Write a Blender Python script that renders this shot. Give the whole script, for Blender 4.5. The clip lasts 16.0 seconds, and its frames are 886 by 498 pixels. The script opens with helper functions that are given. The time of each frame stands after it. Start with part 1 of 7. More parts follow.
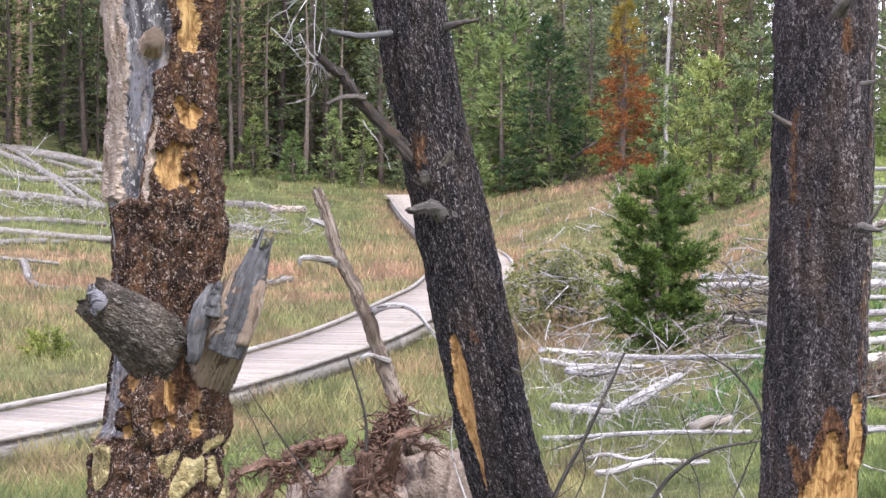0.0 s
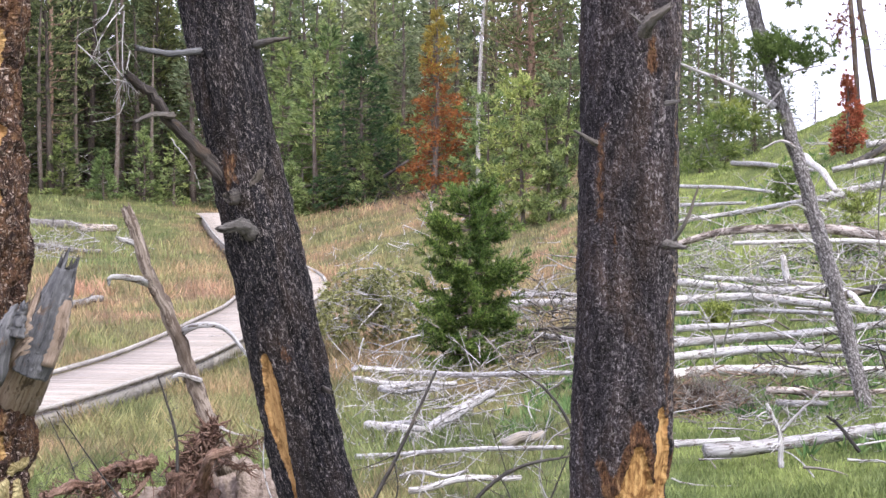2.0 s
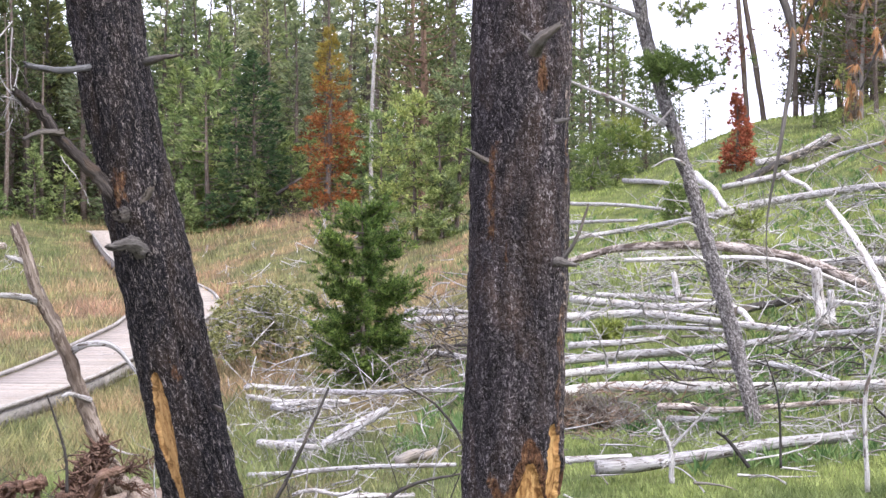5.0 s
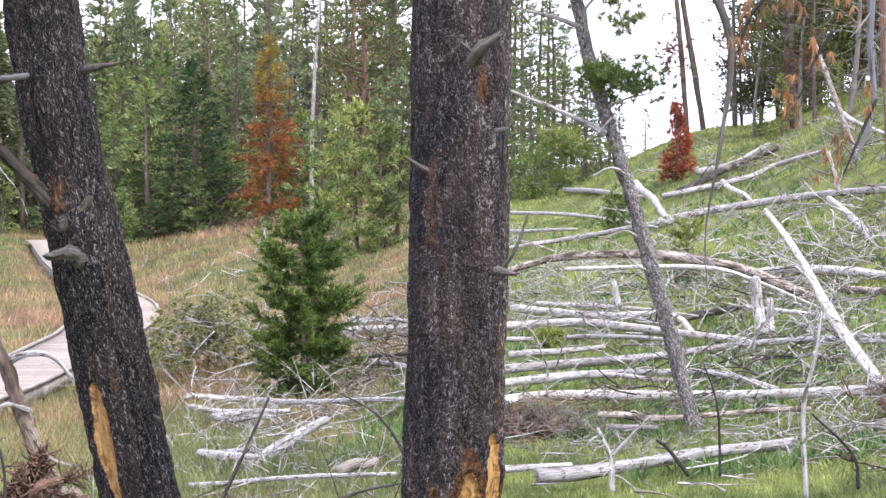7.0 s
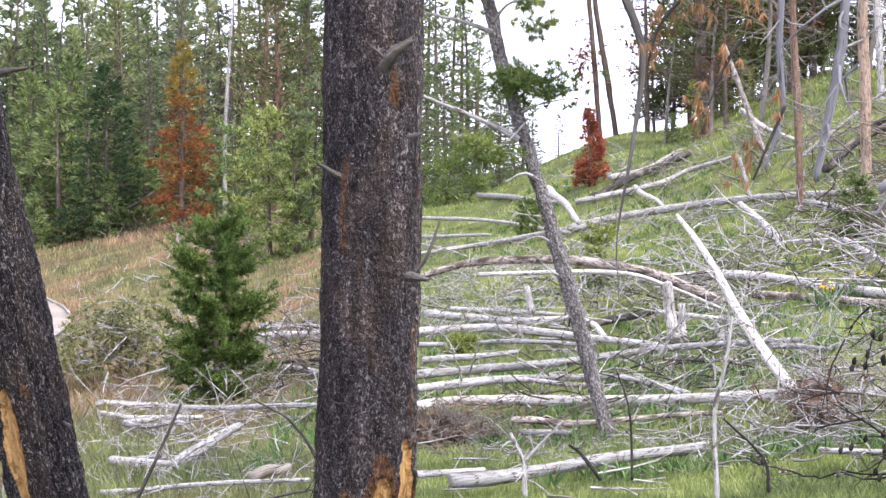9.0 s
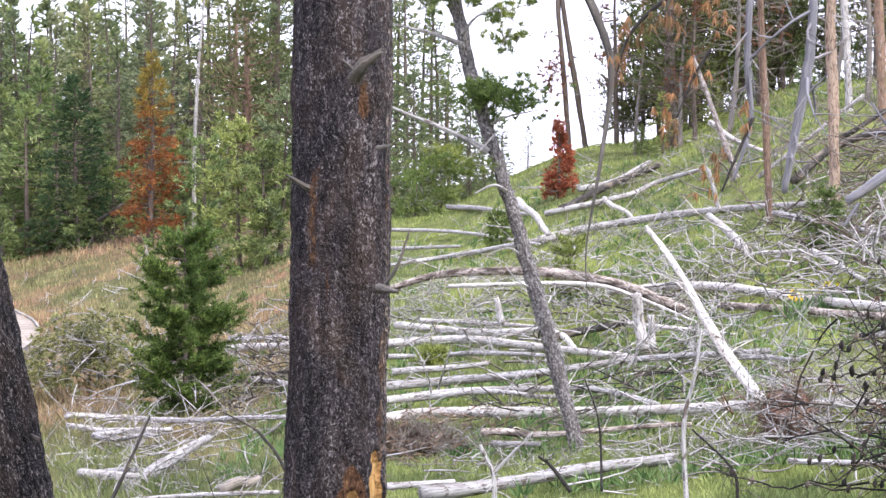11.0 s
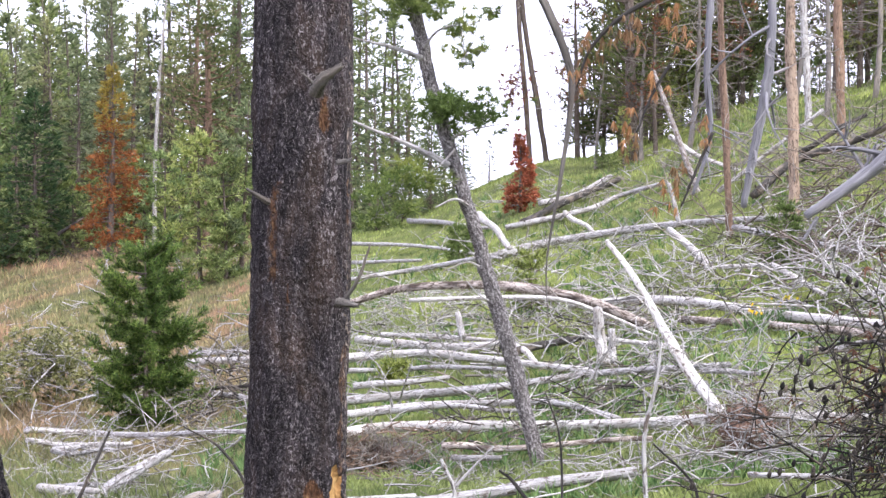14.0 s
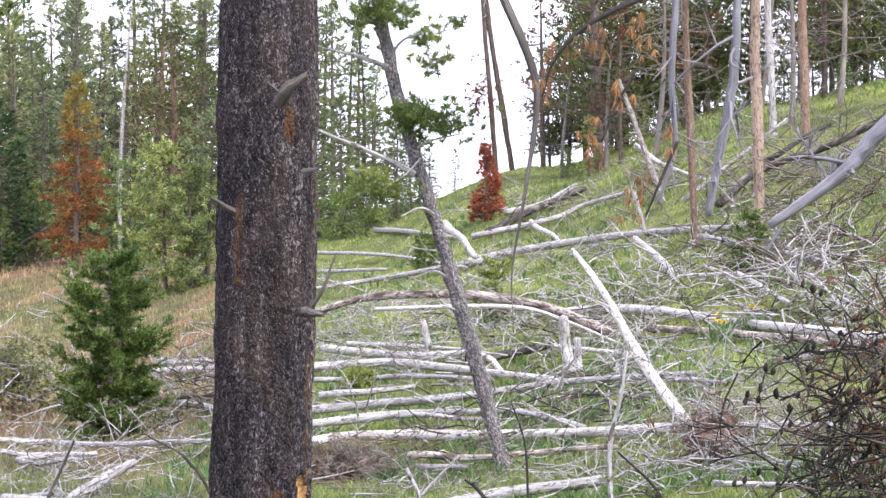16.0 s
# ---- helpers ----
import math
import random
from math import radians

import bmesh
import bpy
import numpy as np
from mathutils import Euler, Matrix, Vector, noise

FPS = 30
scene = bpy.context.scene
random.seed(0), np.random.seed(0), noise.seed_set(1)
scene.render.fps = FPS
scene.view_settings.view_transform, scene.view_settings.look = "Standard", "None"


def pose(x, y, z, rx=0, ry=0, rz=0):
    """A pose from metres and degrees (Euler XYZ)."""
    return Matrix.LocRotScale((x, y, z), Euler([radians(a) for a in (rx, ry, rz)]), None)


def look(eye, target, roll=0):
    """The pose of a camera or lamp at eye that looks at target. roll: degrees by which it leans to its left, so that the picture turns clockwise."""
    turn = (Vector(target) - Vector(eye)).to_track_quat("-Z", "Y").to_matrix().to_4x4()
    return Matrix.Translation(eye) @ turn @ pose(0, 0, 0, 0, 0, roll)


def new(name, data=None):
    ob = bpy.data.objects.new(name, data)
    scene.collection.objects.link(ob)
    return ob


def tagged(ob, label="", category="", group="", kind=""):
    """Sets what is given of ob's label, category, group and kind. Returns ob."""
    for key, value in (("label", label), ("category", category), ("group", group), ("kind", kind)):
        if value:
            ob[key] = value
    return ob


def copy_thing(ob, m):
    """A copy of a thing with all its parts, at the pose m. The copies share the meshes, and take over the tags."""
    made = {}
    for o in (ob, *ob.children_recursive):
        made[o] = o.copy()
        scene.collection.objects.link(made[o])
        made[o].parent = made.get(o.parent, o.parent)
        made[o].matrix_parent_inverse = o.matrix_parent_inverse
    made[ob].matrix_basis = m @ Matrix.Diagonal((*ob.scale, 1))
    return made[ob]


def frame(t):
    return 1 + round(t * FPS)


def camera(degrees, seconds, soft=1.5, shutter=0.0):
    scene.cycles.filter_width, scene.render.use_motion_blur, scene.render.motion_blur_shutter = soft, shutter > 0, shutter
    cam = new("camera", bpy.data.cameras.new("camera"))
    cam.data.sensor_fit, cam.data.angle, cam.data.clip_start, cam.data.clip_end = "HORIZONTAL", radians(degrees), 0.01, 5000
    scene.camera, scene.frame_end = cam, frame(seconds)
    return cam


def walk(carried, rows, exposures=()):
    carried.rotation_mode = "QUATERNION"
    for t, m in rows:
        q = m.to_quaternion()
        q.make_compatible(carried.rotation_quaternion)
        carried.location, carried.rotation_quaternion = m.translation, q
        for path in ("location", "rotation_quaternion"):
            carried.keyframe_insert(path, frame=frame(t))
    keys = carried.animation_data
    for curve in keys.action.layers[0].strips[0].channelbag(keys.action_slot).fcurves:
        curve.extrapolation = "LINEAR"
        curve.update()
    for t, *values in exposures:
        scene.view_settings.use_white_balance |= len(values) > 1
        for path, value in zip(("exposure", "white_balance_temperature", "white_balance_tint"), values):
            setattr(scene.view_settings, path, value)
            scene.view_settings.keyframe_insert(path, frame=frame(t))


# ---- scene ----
# camera: a long lens on a tripod head, panning right
cam = camera(24.57, 16.0, soft=1.5)
ROWS = [
    (0.0, 0.0, 0.0, 3.8, -0.0, -2.6, 0.0),
    (0.5, 0.0026, -0.0, 3.8003, -1.109, -2.455, 0.014),
    (1.0, 0.0065, -0.0001, 3.8006, -2.777, -2.331, -0.003),
    (1.5, 0.0104, -0.0004, 3.8009, -4.436, -2.213, 0.0),
    (2.0, 0.0123, -0.0005, 3.8012, -5.252, -2.095, -0.013),
    (2.5, 0.0141, -0.0007, 3.8015, -5.996, -1.96, -0.027),
    (3.0, 0.0158, -0.0009, 3.8019, -6.733, -1.792, -0.028),
    (3.5, 0.0165, -0.0009, 3.802, -7.043, -1.767, -0.014),
    (6.0, 0.0216, -0.0016, 3.8028, -9.207, -1.421, -0.011),
    (6.5, 0.0225, -0.0018, 3.8029, -9.586, -1.349, -0.012),
    (7.0, 0.0233, -0.0019, 3.8029, -9.921, -1.351, -0.008),
    (7.5, 0.0247, -0.0022, 3.803, -10.534, -1.325, 0.025),
    (8.0, 0.0272, -0.0027, 3.8033, -11.618, -1.183, -0.026),
    (8.5, 0.0283, -0.0029, 3.8033, -12.102, -1.206, -0.004),
    (11.0, 0.0308, -0.0034, 3.8041, -13.198, -0.871, -0.022),
    (11.5, 0.0314, -0.0036, 3.8046, -13.462, -0.655, -0.036),
    (12.0, 0.0318, -0.0037, 3.8048, -13.606, -0.563, -0.03),
    (12.5, 0.032, -0.0037, 3.805, -13.701, -0.496, -0.042),
    (13.0, 0.0322, -0.0038, 3.805, -13.812, -0.485, 0.004),
    (13.5, 0.0324, -0.0038, 3.805, -13.905, -0.476, 0.006),
    (14.0, 0.0333, -0.004, 3.805, -14.291, -0.479, 0.007),
    (14.5, 0.0346, -0.0044, 3.8052, -14.847, -0.398, 0.009),
    (15.0, 0.0349, -0.0045, 3.8054, -14.991, -0.303, 0.015),
    (15.5, 0.0351, -0.0045, 3.8055, -15.083, -0.275, 0.01),
    (16.0, 0.0355, -0.0046, 3.8056, -15.25, -0.227, -0.009),
]
walk(cam, [(t, pose(x, y, z, 90 + pitch, 0, yaw) @ pose(0, 0, 0, 0, 0, roll)) for t, x, y, z, yaw, pitch, roll in ROWS],
     exposures=[(0.0, 0.0), (16.0, 0.0)])

# ---- world and sun: bright overcast ----
SUN_EL, SUN_AZ = radians(52), radians(150)
world = bpy.data.worlds.new("overcast")
scene.world = world
world.use_nodes = True
wn, wl = world.node_tree.nodes, world.node_tree.links
sky = wn.new("ShaderNodeTexSky")
sky.sky_type, sky.sun_disc = "NISHITA", False
sky.sun_elevation, sky.sun_rotation, sky.dust_density = SUN_EL, SUN_AZ, 3.0
haze = wn.new("ShaderNodeMix")
haze.data_type = "RGBA"
haze.inputs[0].default_value = 0.8
haze.inputs[7].default_value = (15.3, 15.15, 19.3, 1)
wl.new(sky.outputs[0], haze.inputs[6])
wl.new(haze.outputs[2], wn["Background"].inputs[0])
wn["Background"].inputs[1].default_value = 0.175
sun = new("sun", bpy.data.lights.new("sun", "SUN"))
sun.data.energy, sun.data.angle, sun.data.color = 4.9, radians(9), (1.0, 0.97, 0.93)
sun.matrix_world = look((0, 0, 30), (-30 * math.sin(SUN_AZ) / math.tan(SUN_EL), -30 * math.cos(SUN_AZ) / math.tan(SUN_EL), 0))

# ---- materials ----
def shader(name, rough=0.8, spec=0.25):
    m = bpy.data.materials.new(name)
    m.use_nodes = True
    b = m.node_tree.nodes["Principled BSDF"]
    b.inputs["Roughness"].default_value = rough
    b.inputs["Specular IOR Level"].default_value = spec
    return m, m.node_tree.nodes, m.node_tree.links, b


def ramp(n, l, source, stops):
    r = n.new("ShaderNodeValToRGB")
    e = r.color_ramp.elements
    while len(e) < len(stops):
        e.new(0.5)
    for k, (at, c) in enumerate(stops):
        e[k].position = at
        e[k].color = (*c, 1)
    l.new(source, r.inputs[0])
    return r.outputs[0]


def noise_tex(n, l, coords, scale, detail=4.0, stretch=(1, 1, 1), rough=0.55, warp=0.0):
    mp = n.new("ShaderNodeMapping")
    mp.inputs["Scale"].default_value = stretch
    l.new(coords, mp.inputs[0])
    t = n.new("ShaderNodeTexNoise")
    t.inputs["Scale"].default_value, t.inputs["Detail"].default_value = scale, detail
    t.inputs["Roughness"].default_value, t.inputs["Distortion"].default_value = rough, warp
    l.new(mp.outputs[0], t.inputs["Vector"])
    return t.outputs[0]


def mixed(n, l, factor, a, b, mode="MIX"):
    m = n.new("ShaderNodeMix")
    m.data_type, m.blend_type = "RGBA", mode
    for k, v in ((0, factor), (6, a), (7, b)):
        if isinstance(v, (int, float)):
            m.inputs[k].default_value = v
        elif isinstance(v, tuple):
            m.inputs[k].default_value = (*v, 1)
        else:
            l.new(v, m.inputs[k])
    return m.outputs[2]


def relief(n, l, b, height, strength, distance):
    bump = n.new("ShaderNodeBump")
    bump.inputs["Strength"].default_value, bump.inputs["Distance"].default_value = strength, distance
    l.new(height, bump.inputs["Height"])
    l.new(bump.outputs[0], b.inputs["Normal"])


def attr(n, name, out="Vector"):
    a = n.new("ShaderNodeAttribute")
    a.attribute_name = name
    return a.outputs[out]


def foliage(name, dark, mid, light, through_light=0.42):
    m, n, l, b = shader(name, 0.6, 0.14)
    isl = n.new("ShaderNodeNewGeometry").outputs["Random Per Island"]
    c = ramp(n, l, isl, ((0.0, dark), (0.5, mid), (1.0, light)))
    per = n.new("ShaderNodeObjectInfo").outputs["Random"]
    tint = ramp(n, l, per, ((0.0, (0.72, 0.8, 0.75)), (0.5, (1, 1, 1)), (1.0, (1.3, 1.18, 0.95))))
    c = mixed(n, l, 1.0, c, tint, "MULTIPLY")
    pos = n.new("ShaderNodeNewGeometry").outputs["Position"]
    big = noise_tex(n, l, pos, 1.1, 2)
    c = mixed(n, l, 1.0, c, ramp(n, l, big, ((0.3, (0.7, 0.75, 0.7)), (0.7, (1.3, 1.25, 1.1)))), "MULTIPLY")
    l.new(c, b.inputs["Base Color"])
    tr = n.new("ShaderNodeBsdfTranslucent")
    l.new(c, tr.inputs[0])
    mx = n.new("ShaderNodeMixShader")
    mx.inputs[0].default_value = through_light
    l.new(b.outputs[0], mx.inputs[1])
    l.new(tr.outputs[0], mx.inputs[2])
    l.new(mx.outputs[0], n["Material Output"].inputs[0])
    return m


def wood(name, dark, mid, light, streak=1.0, bump=0.4, stain=(0.5, 0.42, 0.34), stain_amount=0.35, flakes=0.0):
    """Weathered stem or board: grain runs along the stem."""
    m, n, l, b = shader(name, 0.85, 0.15)
    co = attr(n, "tube")
    grain = noise_tex(n, l, co, 14 * streak, 6, (6, 6, 0.35), 0.65)
    c = ramp(n, l, grain, ((0.25, dark), (0.5, mid), (0.75, light)))
    blot = noise_tex(n, l, co, 3.0, 4, (2, 2, 0.7))
    f = n.new("ShaderNodeMath")
    f.operation = "MULTIPLY"
    f.inputs[1].default_value = stain_amount
    l.new(ramp(n, l, blot, ((0.48, (0, 0, 0)), (0.66, (1, 1, 1)))), f.inputs[0])
    c = mixed(n, l, f.outputs[0], c, stain)
    split = noise_tex(n, l, co, 34, 3, (3, 3, 0.16), 0.6, 0.3)
    c = mixed(n, l, ramp(n, l, split, ((0.34, (0.75, 0.75, 0.75)), (0.41, (0, 0, 0)))), c, tuple(v * 0.3 for v in dark))
    if flakes:
        scale_ = noise_tex(n, l, co, 16, 5, (1.5, 1.5, 0.55), 0.7, 0.5)
        c = mixed(n, l, ramp(n, l, scale_, ((0.66 - 0.2 * flakes, (0, 0, 0)), (0.7 - 0.2 * flakes, (0.9, 0.9, 0.9)))), c, (0.1, 0.075, 0.06))
    per = n.new("ShaderNodeObjectInfo").outputs["Random"]
    c = mixed(n, l, 1.0, c, ramp(n, l, per, ((0.0, (0.78, 0.77, 0.76)), (1.0, (1.12, 1.1, 1.06)))), "MULTIPLY")
    l.new(c, b.inputs["Base Color"])
    relief(n, l, b, grain, bump, 0.02)
    return m


PINE = foliage("pine_needles", (0.062, 0.085, 0.05), (0.165, 0.212, 0.118), (0.34, 0.395, 0.23))
# conifer needles with the forest's shade put into their colour
SHADE_NEEDLES = foliage("shade_dark_needles", (0.028, 0.041, 0.022), (0.078, 0.1, 0.048), (0.17, 0.19, 0.095))
MUTED = foliage("lichened_needles", (0.1, 0.12, 0.075), (0.24, 0.275, 0.175), (0.4, 0.44, 0.3))
SPRUCE = foliage("spruce_needles", (0.028, 0.055, 0.03), (0.075, 0.125, 0.065), (0.155, 0.215, 0.11))
YOUNG = foliage("fresh_needles", (0.08, 0.118, 0.05), (0.22, 0.29, 0.125), (0.41, 0.48, 0.24))
RIDGE = foliage("ridge_pine_needles", (0.035, 0.048, 0.02), (0.09, 0.115, 0.045), (0.2, 0.23, 0.1))
BOUGH = foliage("pine_bough_needles", (0.06, 0.088, 0.03), (0.165, 0.22, 0.075), (0.33, 0.39, 0.15))
OLIVE = foliage("fading_needles", (0.07, 0.082, 0.045), (0.2, 0.222, 0.118), (0.38, 0.395, 0.24))
RUST = foliage("rust_red_needles", (0.16, 0.055, 0.026), (0.33, 0.12, 0.05), (0.5, 0.22, 0.1))
AMBER = foliage("amber_needles", (0.2, 0.16, 0.04), (0.3, 0.25, 0.07), (0.42, 0.34, 0.12))
HERB = foliage("herb_leaves", (0.045, 0.095, 0.04), (0.115, 0.205, 0.085), (0.23, 0.33, 0.16))
FIR = foliage("young_pine_needles", (0.02, 0.045, 0.016), (0.075, 0.135, 0.042), (0.22, 0.31, 0.1))
DULLRED = foliage("dull_red_needles", (0.09, 0.04, 0.03), (0.16, 0.07, 0.05), (0.24, 0.12, 0.085))
DEEPRED = foliage("deep_red_needles", (0.14, 0.042, 0.026), (0.29, 0.09, 0.055), (0.44, 0.165, 0.11))
YELLOW = foliage("yellow_petals", (0.6, 0.42, 0.02), (0.75, 0.55, 0.03), (0.85, 0.65, 0.05))
GREY = wood("weathered_grey_wood", (0.13, 0.126, 0.128), (0.43, 0.425, 0.435), (0.7, 0.695, 0.705), 1.0, 0.9, (0.19, 0.165, 0.14), 0.5, 0.55)
PALE = wood("bleached_wood", (0.25, 0.237, 0.23), (0.58, 0.568, 0.56), (0.78, 0.77, 0.755), 1.0, 0.9, (0.3, 0.25, 0.2), 0.5, 0.5)
SNAGWOOD = wood("grey_standing_dead_wood", (0.1, 0.09, 0.085), (0.2, 0.185, 0.175), (0.33, 0.31, 0.295))
BARKY = wood("flaking_bark_log", (0.26, 0.21, 0.18), (0.52, 0.46, 0.42), (0.72, 0.67, 0.62), 0.6, 0.9, (0.035, 0.026, 0.022), 0.95, 0.8)
LICHEN = wood("lichen_grey_bark", (0.1, 0.09, 0.09), (0.27, 0.255, 0.258), (0.45, 0.43, 0.43), 0.7, 0.9, (0.09, 0.075, 0.065), 0.5, 0.85)
OLDLOG = wood("old_grey_log_wood", (0.09, 0.085, 0.082), (0.26, 0.25, 0.245), (0.46, 0.445, 0.435), 1.0, 0.9, (0.09, 0.075, 0.065), 0.6, 0.6)
BLUEGREY = wood("blue_grey_dead_wood", (0.12, 0.12, 0.135), (0.2, 0.2, 0.23), (0.3, 0.3, 0.33))
TANBARK = wood("tan_peeling_bark", (0.2, 0.135, 0.1), (0.42, 0.32, 0.25), (0.58, 0.48, 0.39), 0.8, 0.9, (0.12, 0.07, 0.05), 0.55, 0.6)
ROOT = wood("reddish_torn_roots", (0.05, 0.03, 0.023), (0.17, 0.1, 0.075), (0.42, 0.29, 0.23), 0.9, 0.9, (0.26, 0.2, 0.165), 0.4, 0.4)
MATTED = wood("matted_rootlets", (0.04, 0.03, 0.025), (0.11, 0.08, 0.066), (0.24, 0.19, 0.16), 0.9, 0.9)
DARKWOOD = wood("dark_dead_wood", (0.016, 0.015, 0.015), (0.045, 0.042, 0.041), (0.12, 0.113, 0.11), 1.0, 0.6)
TRUNK = wood("pine_bark", (0.06, 0.05, 0.044), (0.17, 0.148, 0.135), (0.38, 0.345, 0.32), 0.8, 0.9, (0.05, 0.04, 0.035), 0.4, 0.95)
# pine bark darkened in its colour for the shade among the trees
SHADE_BARK = wood("shade_dark_bark", (0.02, 0.017, 0.016), (0.06, 0.05, 0.045), (0.15, 0.13, 0.12), 0.8, 0.9, (0.03, 0.024, 0.02), 0.4, 0.6)
REDBARK = wood("orange_pine_bark", (0.11, 0.07, 0.05), (0.24, 0.16, 0.12), (0.42, 0.31, 0.24), 0.8, 0.8, (0.07, 0.05, 0.04), 0.45, 0.6)
RAIL = wood("grey_rail_timber", (0.17, 0.16, 0.15), (0.31, 0.295, 0.28), (0.44, 0.42, 0.4), 1.0, 0.3, (0.16, 0.13, 0.11), 0.5)
DECK = wood("silvered_deck_boards", (0.22, 0.195, 0.175), (0.33, 0.298, 0.275), (0.43, 0.395, 0.37), 1.0, 0.3, (0.36, 0.3, 0.25), 0.4)
STUB = wood("weathered_stub_wood", (0.05, 0.046, 0.044), (0.125, 0.117, 0.112), (0.27, 0.25, 0.235), 0.7, 0.9, (0.1, 0.07, 0.05), 0.5)
BLACKWOOD = wood("blackened_dead_twigs", (0.008, 0.008, 0.009), (0.02, 0.019, 0.019), (0.06, 0.056, 0.055))
DIRT_WOOD = wood("muddy_roots", (0.07, 0.045, 0.033), (0.16, 0.105, 0.075), (0.3, 0.2, 0.14), 0.8, 0.9, (0.33, 0.27, 0.23), 0.45)


def grass_like(name, ground=False):
    m, n, l, b = shader(name, 0.9 if ground else 0.6, 0.1 if ground else 0.25)
    pos = n.new("ShaderNodeNewGeometry").outputs["Position"]
    straw = attr(n, "straw", "Fac")
    fine = noise_tex(n, l, pos, 6.0 if ground else 2.5, 5)
    green = ramp(n, l, fine, ((0.25, (0.085, 0.12, 0.045)), (0.55, (0.215, 0.265, 0.11)), (0.8, (0.36, 0.4, 0.19))))
    tan = ramp(n, l, fine, ((0.25, (0.2, 0.16, 0.085)), (0.5, (0.33, 0.285, 0.155)), (0.8, (0.44, 0.395, 0.24))))
    c = mixed(n, l, straw, green, tan)
    red = noise_tex(n, l, pos, 0.35, 3)
    f = n.new("ShaderNodeMath")
    f.operation = "MULTIPLY"
    l.new(ramp(n, l, red, ((0.43, (0, 0, 0)), (0.58, (1, 1, 1)))), f.inputs[0])
    l.new(straw, f.inputs[1])
    c = mixed(n, l, f.outputs[0], c, (0.43, 0.265, 0.195))
    lush = n.new("ShaderNodeMath")
    lush.operation = "MULTIPLY"
    lush.inputs[1].default_value = -1.0
    lush.use_clamp = True
    l.new(straw, lush.inputs[0])
    c = mixed(n, l, lush.outputs[0], c, ramp(n, l, fine, ((0.25, (0.15, 0.2, 0.055)), (0.55, (0.34, 0.41, 0.13)), (0.8, (0.54, 0.59, 0.25)))))
    broad = noise_tex(n, l, pos, 0.9, 4)
    c = mixed(n, l, 1.0, c, ramp(n, l, broad, ((0.38, (0.62, 0.66, 0.64)), (0.62, (1.24, 1.2, 1.12)))), "MULTIPLY")
    if not ground:
        isl = n.new("ShaderNodeNewGeometry").outputs["Random Per Island"]
        c = mixed(n, l, 1.0, c, ramp(n, l, isl, ((0.0, (0.6, 0.62, 0.6)), (1.0, (1.36, 1.34, 1.34)))), "MULTIPLY")
    else:
        relief(n, l, b, noise_tex(n, l, pos, 25.0, 6), 0.8, 0.05)
        # shade between the blades put into the ground colour by darkening it evenly
        c = mixed(n, l, 1.0, c, (0.46, 0.44, 0.41), "MULTIPLY")
    l.new(c, b.inputs["Base Color"])
    if not ground:
        tr = n.new("ShaderNodeBsdfTranslucent")
        l.new(c, tr.inputs[0])
        mx = n.new("ShaderNodeMixShader")
        mx.inputs[0].default_value = 0.35
        l.new(b.outputs[0], mx.inputs[1])
        l.new(tr.outputs[0], mx.inputs[2])
        l.new(mx.outputs[0], n["Material Output"].inputs[0])
    return m


GROUND = grass_like("meadow_soil", True)
GRASS = grass_like("grass_blades")


# ---- the lie of the land: heights by bearing (degrees right of north) and range ----
BEARINGS = np.array([-180, -60, -14, -6, 0, 6, 12, 18, 24, 30, 60, 180.0])
RANGES = np.array([0, 8, 14, 22, 32, 45, 60, 70, 80, 100, 120, 200, 900.0])
NEAR_BANK = [2.2, 1.5, 0.7]
LAND = [
    [2.2] * 13,
    [2.2, 1.6, 1.2, 1.0, 1.0, 1.5, 2.0, 3.0, 4.0, 6, 8, 12, 15],
    NEAR_BANK + [0.05, 0.0, 0.1, 0.4, 1.2, 2.2, 4.2, 6.2, 12, 15],
    NEAR_BANK + [0.05, 0, 0, 0.2, 0.5, 1.0, 2.8, 4, 8, 12],
    NEAR_BANK + [0.05, 0, 0, 0.2, 0.4, 0.8, 2.0, 2.6, 5, 10],
    [2.2, 1.5, 0.8, 0.5, 0.3, 0.4, 0.9, 1.5, 2.2, 3.5, 4.2, 6, 10],
    [2.2, 1.5, 1.1, 1.0, 1.3, 1.9, 2.9, 3.5, 4.0, 5, 5.6, 6, 8],
    [2.2, 1.5, 1.2, 1.2, 1.7, 2.9, 5, 6.3, 6.6, 6.6, 6.6, 6.6, 7],
    [2.2, 1.6, 1.3, 1.6, 2.4, 4.4, 7.3, 8.4, 9, 9.5, 9.5, 9, 8],
    [2.2, 1.7, 1.5, 1.8, 3, 5.5, 8.6, 9.8, 10.5, 11, 11, 10, 8],
    [2.2, 1.8, 1.8, 2.2, 3.2, 5.0, 7, 8, 9, 10, 10, 9, 8],
    [2.2] * 13,
]
LAND = np.array([row for row in LAND], float)


def lands(x, y):
    """Heights of the ground for arrays of x and y."""
    x, y = np.asarray(x, float), np.asarray(y, float)
    a, r = np.degrees(np.arctan2(x, y)), np.hypot(x, y)
    i = np.clip(np.searchsorted(BEARINGS, a) - 1, 0, len(BEARINGS) - 2)
    j = np.clip(np.searchsorted(RANGES, r) - 1, 0, len(RANGES) - 2)
    u = np.clip((a - BEARINGS[i]) / (BEARINGS[i + 1] - BEARINGS[i]), 0, 1)
    v = np.clip((r - RANGES[j]) / (RANGES[j + 1] - RANGES[j]), 0, 1)
    u = u * u * (3 - 2 * u)
    z = (LAND[i, j] * (1 - v) + LAND[i, j + 1] * v) * (1 - u) + (LAND[i + 1, j] * (1 - v) + LAND[i + 1, j + 1] * v) * u
